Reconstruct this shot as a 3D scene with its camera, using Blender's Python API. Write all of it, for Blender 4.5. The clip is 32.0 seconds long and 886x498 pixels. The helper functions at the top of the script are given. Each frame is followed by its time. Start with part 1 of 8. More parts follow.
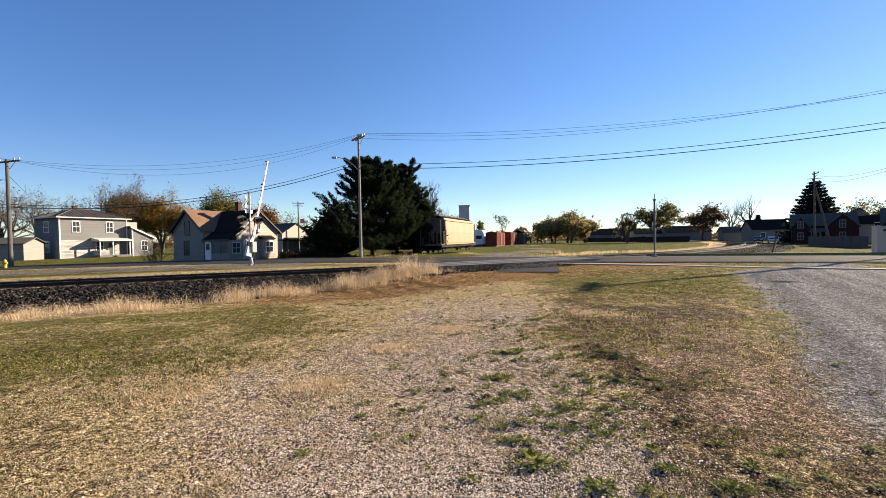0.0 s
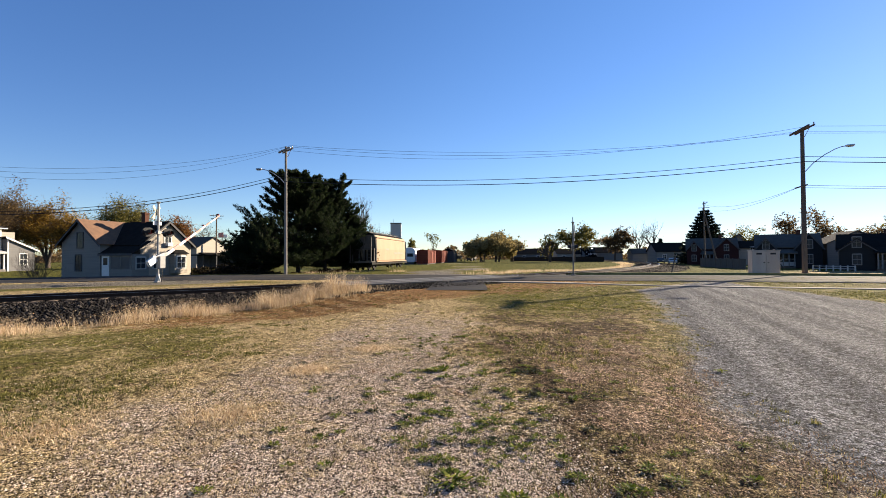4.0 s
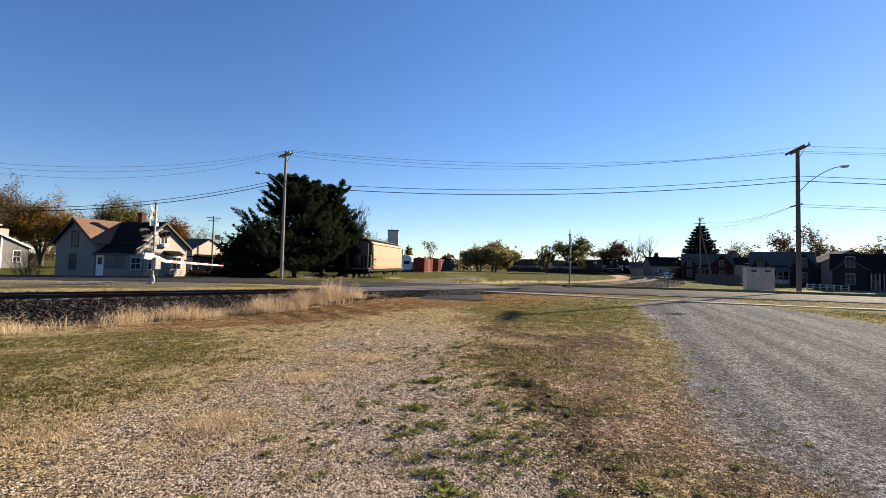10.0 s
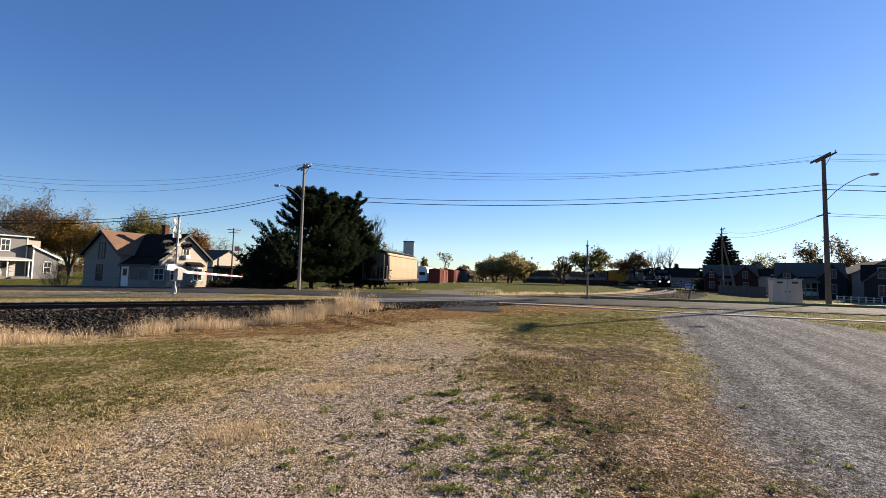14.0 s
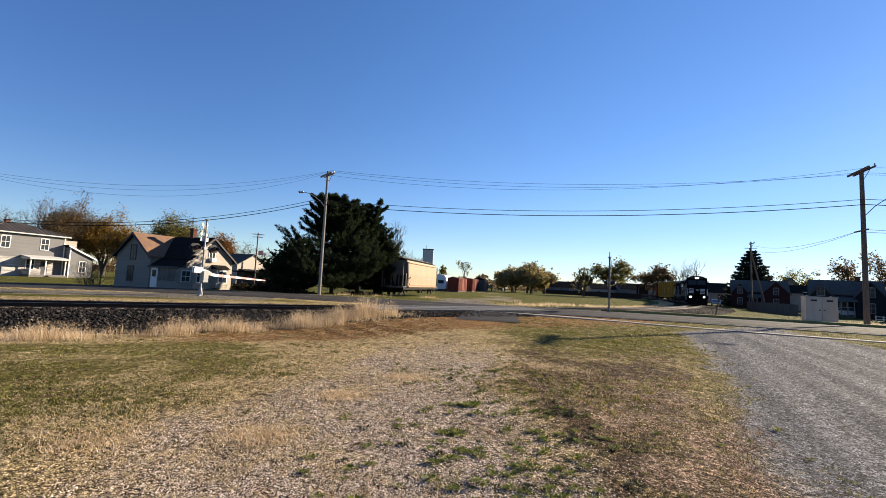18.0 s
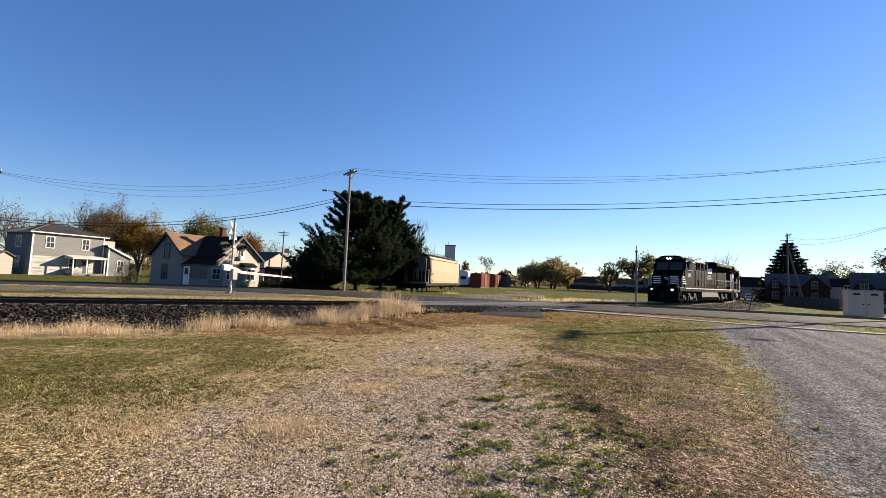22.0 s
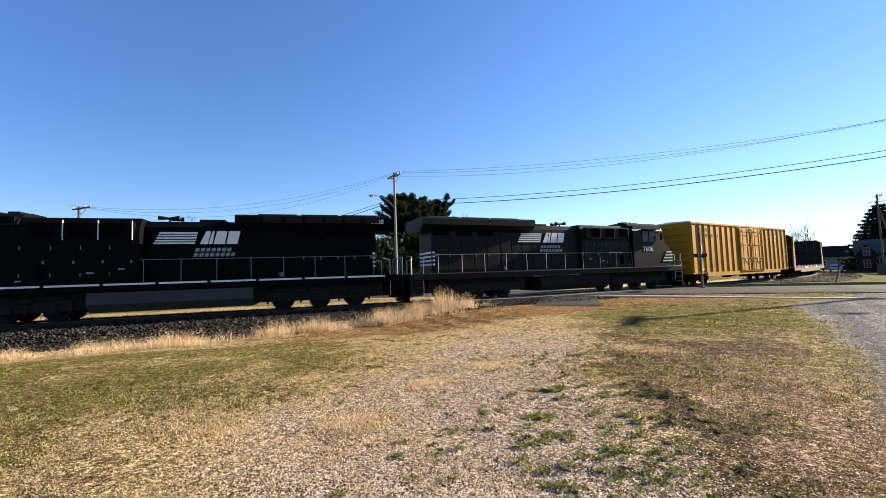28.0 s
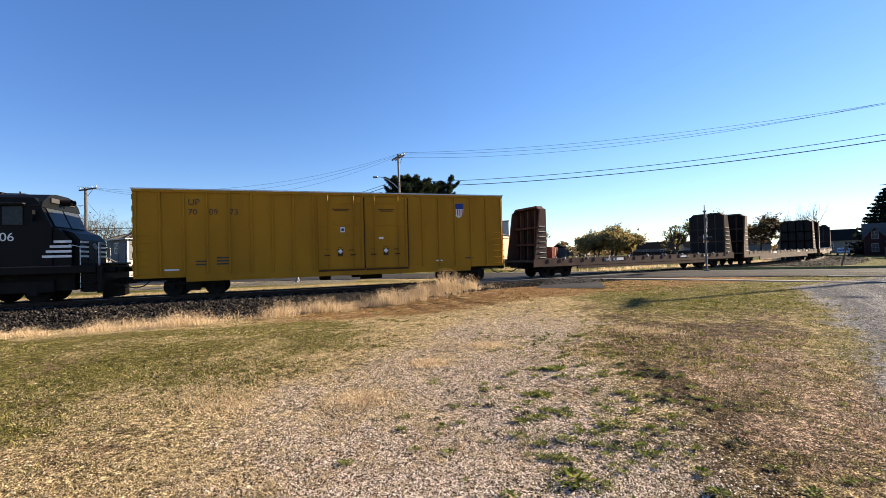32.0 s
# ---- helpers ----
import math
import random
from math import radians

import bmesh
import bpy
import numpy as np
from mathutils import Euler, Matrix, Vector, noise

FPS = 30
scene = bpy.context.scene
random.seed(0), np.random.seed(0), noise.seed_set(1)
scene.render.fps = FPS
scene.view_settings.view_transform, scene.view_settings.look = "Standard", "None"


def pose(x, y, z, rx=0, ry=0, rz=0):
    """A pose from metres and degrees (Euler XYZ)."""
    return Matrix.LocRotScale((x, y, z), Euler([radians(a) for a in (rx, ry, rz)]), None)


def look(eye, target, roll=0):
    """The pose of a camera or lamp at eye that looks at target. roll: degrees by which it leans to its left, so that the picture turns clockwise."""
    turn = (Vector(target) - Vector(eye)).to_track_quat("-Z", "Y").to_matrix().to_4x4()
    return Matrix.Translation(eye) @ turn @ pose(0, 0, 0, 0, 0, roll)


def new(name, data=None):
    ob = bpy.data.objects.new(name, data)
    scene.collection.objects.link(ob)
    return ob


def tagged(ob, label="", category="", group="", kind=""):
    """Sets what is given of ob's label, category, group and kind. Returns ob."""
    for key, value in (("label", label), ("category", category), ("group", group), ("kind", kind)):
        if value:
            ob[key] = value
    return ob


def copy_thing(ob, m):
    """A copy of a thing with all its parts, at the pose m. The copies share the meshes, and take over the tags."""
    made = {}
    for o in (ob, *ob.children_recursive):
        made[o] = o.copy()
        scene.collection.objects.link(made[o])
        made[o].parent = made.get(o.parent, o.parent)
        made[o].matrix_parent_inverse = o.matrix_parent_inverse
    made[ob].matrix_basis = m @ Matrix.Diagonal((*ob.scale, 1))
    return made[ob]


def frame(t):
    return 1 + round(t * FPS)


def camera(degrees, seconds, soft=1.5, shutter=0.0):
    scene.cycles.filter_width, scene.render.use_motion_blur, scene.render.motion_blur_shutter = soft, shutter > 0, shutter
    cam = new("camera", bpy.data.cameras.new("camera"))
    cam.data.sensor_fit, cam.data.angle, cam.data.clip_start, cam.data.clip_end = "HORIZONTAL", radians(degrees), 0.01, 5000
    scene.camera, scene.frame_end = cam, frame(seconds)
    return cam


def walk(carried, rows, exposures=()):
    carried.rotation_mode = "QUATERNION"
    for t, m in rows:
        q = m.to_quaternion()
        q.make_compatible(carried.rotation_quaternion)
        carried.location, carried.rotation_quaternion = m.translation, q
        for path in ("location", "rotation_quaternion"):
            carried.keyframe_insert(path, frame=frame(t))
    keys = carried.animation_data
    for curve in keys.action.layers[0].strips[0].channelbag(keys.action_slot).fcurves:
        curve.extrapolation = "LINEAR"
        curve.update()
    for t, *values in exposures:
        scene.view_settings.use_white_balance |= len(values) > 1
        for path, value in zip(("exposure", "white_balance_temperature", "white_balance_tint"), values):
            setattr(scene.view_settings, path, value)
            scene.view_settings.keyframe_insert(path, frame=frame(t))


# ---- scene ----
EXPOSURE, SKY_STRENGTH, SUN_STRENGTH = 1.66, 0.056, 5.0
# seconds, stops, white balance: the clip's camera brightens as it turns away from the sun
LIGHT_ROWS = [(0.0, 0.14, 6480), (3.0, 0.12, 6470), (6.0, 0.02, 6430), (8.0, 0.04, 6430), (13.0, -0.08, 6350), (19.0, 0.0, 6330), (23.0, 0.07, 6350), (27.0, 0.34, 6500), (30.0, 0.52, 6560), (32.0, 0.34, 6500)]
cam = camera(94.456, 32.0, soft=0.8)
CAM_ROWS = [  # seconds, place, turn to the right, tilt up, lean
    (0.0, -0.016, 0.008, 1.686, -4.56, -1.34, -1.00), (0.5, -0.016, 0.026, 1.674, -4.47, -1.47, -1.04), (1.0, -0.015, 0.016, 1.680, -3.11, -1.57, -1.06),
    (1.5, -0.016, 0.029, 1.682, -0.76, -1.55, -1.01), (2.0, 0.031, -0.003, 1.684, 2.01, -1.23, -0.73), (2.5, 0.051, -0.019, 1.684, 4.21, -0.65, -0.39),
    (3.0, 0.063, -0.024, 1.691, 5.31, 0.04, -0.15), (3.5, 0.065, -0.002, 1.685, 5.34, 0.62, -0.19), (5.5, 0.025, -0.042, 1.687, 1.74, 1.50, -0.48),
    (6.0, 0.029, -0.057, 1.680, 0.47, 1.23, -0.50), (6.5, 0.016, -0.041, 1.683, -0.74, 0.86, -0.49), (7.0, 0.014, -0.034, 1.682, -1.84, 0.50, -0.41),
    (7.5, 0.019, -0.012, 1.681, -2.89, 0.32, -0.24), (8.0, 0.025, -0.013, 1.684, -3.16, 0.37, 0.03), (8.5, 0.019, -0.010, 1.683, -2.97, 0.63, 0.13),
    (9.0, 0.012, -0.030, 1.698, 0.00, 1.32, 0.42), (9.5, 0.053, -0.017, 1.718, 4.08, 1.91, 0.84), (10.0, 0.033, -0.025, 1.723, 5.46, 2.19, 1.32),
    (10.5, 0.024, -0.008, 1.721, 5.08, 2.53, 1.72), (11.0, 0.028, 0.020, 1.722, 4.75, 2.82, 2.07), (11.5, 0.033, 0.032, 1.729, 4.63, 3.08, 2.26),
    (12.0, 0.033, 0.028, 1.737, 4.57, 3.33, 2.15), (12.5, 0.019, 0.031, 1.728, 4.36, 3.50, 1.85), (13.0, 0.016, 0.034, 1.717, 3.95, 3.61, 1.59),
    (13.5, 0.007, 0.021, 1.720, 3.56, 3.64, 1.47), (15.5, 0.006, -0.007, 1.715, 2.58, 4.21, 1.07), (16.0, -0.002, 0.007, 1.721, 2.22, 4.50, 1.15),
    (16.5, -0.028, -0.006, 1.740, 1.78, 4.73, 1.54), (17.0, -0.032, -0.005, 1.743, 1.34, 4.89, 2.06), (17.5, -0.031, 0.004, 1.734, 0.89, 4.90, 2.54),
    (18.0, -0.035, 0.009, 1.737, 0.55, 4.76, 2.78), (18.5, -0.024, 0.025, 1.724, 0.37, 4.55, 2.88), (19.0, -0.016, 0.037, 1.713, 0.29, 4.24, 2.78),
    (19.5, -0.005, 0.047, 1.700, 0.28, 3.94, 2.46), (20.0, -0.011, 0.039, 1.698, 0.13, 3.76, 2.11), (20.5, -0.004, 0.032, 1.708, -0.30, 3.72, 1.88),
    (21.0, -0.015, 0.034, 1.706, -0.94, 3.85, 1.92), (21.5, -0.029, 0.027, 1.707, -1.70, 3.96, 2.14), (22.0, -0.045, 0.023, 1.706, -2.53, 4.08, 2.37),
    (22.5, -0.038, 0.019, 1.708, -3.27, 4.09, 2.42), (23.0, -0.040, 0.024, 1.700, -3.95, 4.12, 2.39), (23.5, -0.043, 0.022, 1.704, -4.56, 3.93, 2.20),
    (24.0, -0.042, 0.020, 1.692, -5.09, 3.67, 2.07), (24.5, -0.039, 0.015, 1.687, -5.58, 3.30, 1.75), (25.0, -0.042, 0.007, 1.689, -6.13, 3.05, 1.50),
    (25.5, -0.049, 0.010, 1.691, -6.80, 3.03, 1.22), (27.5, -0.041, 0.032, 1.689, -9.09, 3.83, -1.29), (28.0, -0.016, 0.004, 1.686, -9.34, 3.53, -1.88),
    (28.5, 0.004, -0.005, 1.684, -10.30, 2.60, -2.21), (29.0, 0.023, 0.005, 1.686, -11.56, 1.36, -2.26), (29.5, 0.054, 0.013, 1.678, -12.53, 0.33, -2.28),
    (30.0, 0.058, -0.017, 1.665, -12.61, -0.12, -2.08), (30.5, -0.014, -0.068, 1.678, -11.92, 0.06, -1.86), (31.0, -0.056, -0.097, 1.681, -11.13, 0.45, -1.82),
    (31.5, -0.019, -0.081, 1.688, -10.43, 0.79, -1.57), (32.0, 0.015, -0.077, 1.682, -10.01, 1.03, -1.64),
]

walk(cam, [(t, pose(x, y, z, 90 + up, 0, -turn) @ pose(0, 0, 0, 0, 0, lean)) for t, x, y, z, turn, up, lean in CAM_ROWS],
     exposures=[(t, EXPOSURE + e, k, 10) for t, e, k in LIGHT_ROWS])

# ---- daylight: low sun ahead and to the right, clear sky ----
SUN_AZ, SUN_EL = 59.0, 19.5          # degrees to the right of +y, above the horizon
world = bpy.data.worlds.new("sky")
scene.world = world
world.use_nodes = True
wn = world.node_tree.nodes
sky = wn.new("ShaderNodeTexSky")
sky.sky_type, sky.sun_disc = "NISHITA", False
sky.sun_elevation, sky.sun_rotation = radians(SUN_EL), radians(SUN_AZ)
sky.altitude, sky.air_density, sky.dust_density, sky.ozone_density = 250, 1.0, 0.03, 2.0
deep = wn.new("ShaderNodeHueSaturation")
deep.inputs["Saturation"].default_value = 1.24
deep.inputs["Hue"].default_value = 0.516
world.node_tree.links.new(sky.outputs[0], deep.inputs["Color"])
even = wn.new("ShaderNodeMix")
even.data_type = "RGBA"
even.inputs[0].default_value = 0.34
even.inputs[7].default_value = (0.60, 1.55, 3.3, 1)      # clear deep blue
world.node_tree.links.new(deep.outputs[0], even.inputs[6])
# the sky is paler blue towards the horizon, and brighter towards the sun
_s = Vector((math.sin(radians(SUN_AZ)) * math.cos(radians(SUN_EL)), math.cos(radians(SUN_AZ)) * math.cos(radians(SUN_EL)), math.sin(radians(SUN_EL))))
way, up_, tow = wn.new("ShaderNodeTexCoord"), wn.new("ShaderNodeSeparateXYZ"), wn.new("ShaderNodeVectorMath")
tow.operation = "DOT_PRODUCT"
tow.inputs[1].default_value = _s
world.node_tree.links.new(way.outputs["Generated"], up_.inputs[0])
world.node_tree.links.new(way.outputs["Generated"], tow.inputs[0])


def sky_times(col, value, lo, hi, c_lo, c_hi):
    """The colour col times a colour that goes from c_lo to c_hi as value goes from lo to hi."""
    mr, ramp, mul = wn.new("ShaderNodeMapRange"), wn.new("ShaderNodeMix"), wn.new("ShaderNodeMix")
    mr.interpolation_type = "SMOOTHSTEP"
    mr.inputs[1].default_value, mr.inputs[2].default_value = lo, hi
    ramp.data_type = mul.data_type = "RGBA"
    mul.blend_type = "MULTIPLY"
    mul.inputs[0].default_value = 1.0
    ramp.inputs[6].default_value, ramp.inputs[7].default_value = (*c_lo, 1), (*c_hi, 1)
    world.node_tree.links.new(value, mr.inputs[0])
    world.node_tree.links.new(mr.outputs[0], ramp.inputs[0])
    world.node_tree.links.new(col, mul.inputs[6])
    world.node_tree.links.new(ramp.outputs[2], mul.inputs[7])
    return mul.outputs[2]




def combine(a, ka, b, kb, c):
    """ka * a + kb * b + c"""
    m1, m2 = wn.new("ShaderNodeMath"), wn.new("ShaderNodeMath")
    m1.operation = m2.operation = "MULTIPLY_ADD"
    m1.inputs[1].default_value, m1.inputs[2].default_value = ka, c
    m2.inputs[1].default_value = kb
    world.node_tree.links.new(a, m1.inputs[0])
    world.node_tree.links.new(b, m2.inputs[0])
    world.node_tree.links.new(m1.outputs[0], m2.inputs[2])
    return m2.outputs[0]


height, sunward = up_.outputs["Z"], tow.outputs["Value"]
clear = sky_times(even.outputs[2], combine(height, 1.0, sunward, -0.26, 0.26), -0.02, 0.30, (0.735, 0.752, 0.975), (1.0, 1.0, 1.0))
clear = sky_times(clear, combine(sunward, 1.0, height, -1.2, 0.0), -0.75, 0.35, (0.83, 0.855, 0.93), (1.16, 1.14, 1.12))
world.node_tree.links.new(clear, wn["Background"].inputs[0])
wn["Background"].inputs[1].default_value = SKY_STRENGTH
sun = new("sun", bpy.data.lights.new("sun", "SUN"))
sun.data.energy, sun.data.angle, sun.data.color = SUN_STRENGTH, radians(0.53), (1.0, 0.83, 0.62)
sun.matrix_world = look(_s * 100, (0, 0, 0))

# ---- materials ----
MATS = {}


def mat(name, c1, c2=None, scale=6.0, rough=0.8, metal=0.0, bump=0.15, big=0.35, fine=40.0, spec=0.12, emit=0.0, stretch=(1, 1, 1), per_object=0.0):
    """A surface whose colour wanders between c1 and c2 at two scales, with fine relief."""
    if name in MATS:
        return MATS[name]
    m = bpy.data.materials.new(name)
    m.use_nodes = True
    nt = m.node_tree
    bs = nt.nodes["Principled BSDF"]
    c2 = c2 or tuple(v * 0.72 for v in c1)
    tc = nt.nodes.new("ShaderNodeTexCoord")
    mp = nt.nodes.new("ShaderNodeMapping")
    mp.inputs["Scale"].default_value = stretch
    nt.links.new(tc.outputs["Object"], mp.inputs[0])
    n1, n2 = nt.nodes.new("ShaderNodeTexNoise"), nt.nodes.new("ShaderNodeTexNoise")
    n1.inputs["Scale"].default_value, n1.inputs["Detail"].default_value = scale, 5
    n2.inputs["Scale"].default_value, n2.inputs["Detail"].default_value = fine, 3
    nt.links.new(mp.outputs[0], n1.inputs[0])
    nt.links.new(mp.outputs[0], n2.inputs[0])
    add = nt.nodes.new("ShaderNodeMath")
    add.operation = "MULTIPLY_ADD"
    nt.links.new(n2.outputs[0], add.inputs[0])
    add.inputs[1].default_value = 0.45
    nt.links.new(n1.outputs[0], add.inputs[2])
    rp = nt.nodes.new("ShaderNodeValToRGB")
    rp.color_ramp.elements[0].position, rp.color_ramp.elements[1].position = 0.72 - big, 0.72 + big
    rp.color_ramp.elements[0].color, rp.color_ramp.elements[1].color = (*c1, 1), (*c2, 1)
    nt.links.new(add.outputs[0], rp.inputs[0])
    col = rp.outputs[0]
    if per_object:
        oi, hv = nt.nodes.new("ShaderNodeObjectInfo"), nt.nodes.new("ShaderNodeHueSaturation")
        mr = nt.nodes.new("ShaderNodeMapRange")
        mr.inputs[3].default_value, mr.inputs[4].default_value = 1 - per_object, 1 + per_object
        nt.links.new(oi.outputs["Random"], mr.inputs[0])
        nt.links.new(mr.outputs[0], hv.inputs["Value"])
        nt.links.new(col, hv.inputs["Color"])
        col = hv.outputs[0]
    nt.links.new(col, bs.inputs["Base Color"])
    bs.inputs["Roughness"].default_value, bs.inputs["Metallic"].default_value = rough, metal
    bs.inputs["Specular IOR Level"].default_value = spec
    if bump:
        bp = nt.nodes.new("ShaderNodeBump")
        bp.inputs["Strength"].default_value, bp.inputs["Distance"].default_value = bump, 0.02
        nt.links.new(n2.outputs[0], bp.inputs["Height"])
        nt.links.new(bp.outputs[0], bs.inputs["Normal"])
    if emit:
        nt.links.new(col, bs.inputs["Emission Color"])
        bs.inputs["Emission Strength"].default_value = emit
    MATS[name] = m
    return m


def leaf_mat(name, c1, c2, c3):
    """Foliage: each leaf takes its own shade, and lets some light through."""
    c1, c2, c3 = [tuple(0.8 * v for v in c) for c in (c1, c2, c3)]
    m = bpy.data.materials.new(name)
    m.use_nodes = True
    nt = m.node_tree
    bs = nt.nodes["Principled BSDF"]
    geo, rp = nt.nodes.new("ShaderNodeNewGeometry"), nt.nodes.new("ShaderNodeValToRGB")
    rp.color_ramp.elements[0].color, rp.color_ramp.elements[1].color = (*c1, 1), (*c3, 1)
    e = rp.color_ramp.elements.new(0.5)
    e.color = (*c2, 1)
    nt.links.new(geo.outputs["Random Per Island"], rp.inputs[0])
    nt.links.new(rp.outputs[0], bs.inputs["Base Color"])
    bs.inputs["Roughness"].default_value, bs.inputs["Specular IOR Level"].default_value = 0.75, 0.15
    tr, mx = nt.nodes.new("ShaderNodeBsdfTranslucent"), nt.nodes.new("ShaderNodeMixShader")
    nt.links.new(rp.outputs[0], tr.inputs[0])
    mx.inputs[0].default_value = 0.42
    nt.links.new(bs.outputs[0], mx.inputs[1])
    nt.links.new(tr.outputs[0], mx.inputs[2])
    nt.links.new(mx.outputs[0], nt.nodes["Material Output"].inputs[0])
    MATS[name] = m
    return m


def glass_mat():
    m = mat("window_glass", (0.02, 0.025, 0.03), (0.04, 0.045, 0.05), rough=0.1, bump=0.0, spec=0.1)
    return m


# ---- mesh helpers ----
def part(name, bm, material, parent=None, label="", smooth=False):
    me = bpy.data.meshes.new(name)
    bmesh.ops.recalc_face_normals(bm, faces=bm.faces)
    bm.to_mesh(me)
    bm.free()
    for i, m in enumerate(material if isinstance(material, (list, tuple)) else [material]):
        me.materials.append(m)
    if smooth:
        for p in me.polygons:
            p.use_smooth = True
    ob = new(name, me)
    if parent:
        ob.parent = parent
    if label:
        ob["label"] = label
    return ob


def box(bm, x0, x1, y0, y1, z0, z1, bevel=0.0, m=None, mi=0):
    r = bmesh.ops.create_cube(bm, size=1)
    mm = Matrix.LocRotScale(((x0 + x1) / 2, (y0 + y1) / 2, (z0 + z1) / 2), None, (abs(x1 - x0), abs(y1 - y0), abs(z1 - z0)))
    bmesh.ops.transform(bm, matrix=(m @ mm) if m else mm, verts=r["verts"])
    faces = {f for v in r["verts"] for f in v.link_faces}
    for f in faces:
        f.material_index = mi
    if bevel:
        bmesh.ops.bevel(bm, geom=list({e for v in r["verts"] for e in v.link_edges}), offset=bevel, segments=1, affect="EDGES", material=-1)
    return bm


def tube(bm, a, b, r0, r1=None, n=8, caps=True):
    a, b = Vector(a), Vector(b)
    r1 = r0 if r1 is None else r1
    d = b - a
    r = bmesh.ops.create_cone(bm, cap_ends=caps, cap_tris=False, segments=n, radius1=r0, radius2=r1, depth=d.length)
    m = Matrix.Translation((a + b) / 2) @ d.to_track_quat("Z", "Y").to_matrix().to_4x4()
    bmesh.ops.transform(bm, matrix=m, verts=r["verts"])
    return bm


def poly(bm, pts, depth=None):
    """A face through pts, or, with depth, a prism pushed along that vector."""
    vs = [bm.verts.new(p) for p in pts]
    f = bm.faces.new(vs)
    if depth:
        r = bmesh.ops.extrude_face_region(bm, geom=[f])
        bmesh.ops.translate(bm, vec=depth, verts=[g for g in r["geom"] if isinstance(g, bmesh.types.BMVert)])
    return bm


def B(*boxes, bevel=0.0):
    bm = bmesh.new()
    for b in boxes:
        box(bm, *b, bevel=bevel)
    return bm


def T(*tubes, n=8):
    bm = bmesh.new()
    for t in tubes:
        tube(bm, *t, n=n)
    return bm


def raw(name, verts, faces, material, parent=None, label="", smooth=False):
    """A mesh from numpy arrays of vertices and of triangles or quads."""
    me = bpy.data.meshes.new(name)
    k = faces.shape[1]
    me.vertices.add(len(verts))
    me.vertices.foreach_set("co", np.ascontiguousarray(verts, dtype=np.float32).ravel())
    me.loops.add(faces.size)
    me.loops.foreach_set("vertex_index", np.ascontiguousarray(faces, dtype=np.int32).ravel())
    me.polygons.add(len(faces))
    me.polygons.foreach_set("loop_start", np.arange(0, faces.size, k, dtype=np.int32))
    me.polygons.foreach_set("loop_total", np.full(len(faces), k, dtype=np.int32))
    me.update(calc_edges=True)
    me.materials.append(material)
    if smooth:
        me.polygons.foreach_set("use_smooth", np.ones(len(faces), dtype=bool))
    ob = new(name, me)
    if parent:
        ob.parent = parent
    if label:
        ob["label"] = label
    return ob


def thing(name, m, label, category, group="", kind=""):
    ob = new(name)
    ob.matrix_world = m
    ob.empty_display_size = 0.2
    return tagged(ob, label, category, group, kind)


def smooth01(a, b, v):
    u = np.clip((v - a) / (b - a), 0, 1)
    return u * u * (3 - 2 * u)


# ---- the line of the track: straight, then a long left-hand bend ----
TX, TY, TTH, TS0, TS1, TR, TR2, TEND = -17.866, 17.608, radians(27.17), 8.3, 90.0, 147.2, 200.0, 235.0
ZR = 0.12                                    # top of rail


def arc(x, y, th, length, r):
    return x + r * (math.sin(th + length / r) - math.sin(th)), y - r * (math.cos(th + length / r) - math.cos(th)), th + length / r


def track(s):
    """Point and heading of the track's centre at s metres."""
    q = min(s, TS0)
    x, y, th = TX + q * math.cos(TTH), TY + q * math.sin(TTH), TTH
    if s > TS0:
        x, y, th = arc(x, y, th, min(s, TS1) - TS0, TR)
    if s > TS1:
        x, y, th = arc(x, y, th, min(s, TEND) - TS1, TR2)
    e = max(s - TEND, 0)
    return x + e * math.cos(th), y + e * math.sin(th), th


TRK = np.array([track(s) for s in np.arange(-90, 380, 1.0)])


def track_off(x, y):
    """Signed distance to the track's centre (positive on the camera's side) and the distance along it."""
    x, y = np.asarray(x, float), np.asarray(y, float)
    out, along = np.full(x.shape, 1e9), np.zeros(x.shape)
    for i in range(0, len(TRK), 1):
        px, py, th = TRK[i]
        d = np.hypot(x - px, y - py)
        near = d < np.abs(out)
        sg = np.where((x - px) * math.sin(th) - (y - py) * math.cos(th) > 0, 1.0, -1.0)
        out = np.where(near, d * sg, out)
        along = np.where(near, i - 90.0, along)
    return out, along


ROAD = [(150, -20), (70, 10.2), (45, 19.2), (33.1, 23.5), (25.2, 26.4), (18, 28.4), (11.9, 29.7), (5, 31.3), (-4, 33.4), (-14, 34.8), (-26, 33.6), (-42, 27), (-70, 11), (-130, -24)]


def spline(pts, step=1.0):
    """Points along a Catmull-Rom line."""
    p = [np.array(q, float) for q in ([pts[0]] + list(pts) + [pts[-1]])]
    out = []
    for i in range(1, len(p) - 2):
        n = max(2, int(np.linalg.norm(p[i + 1] - p[i]) / step))
        for k in range(n):
            t = k / n
            out.append(0.5 * (2 * p[i] + (p[i + 1] - p[i - 1]) * t + (2 * p[i - 1] - 5 * p[i] + 4 * p[i + 1] - p[i + 2]) * t * t + (3 * p[i] - p[i - 1] - 3 * p[i + 1] + p[i + 2]) * t ** 3))
    out.append(p[-2])
    return np.array(out)


ROADL = spline(ROAD)


def line_off(line, x, y):
    out = np.full(np.shape(x), 1e9)
    for px, py in line:
        out = np.minimum(out, np.hypot(x - px, y - py))
    return out


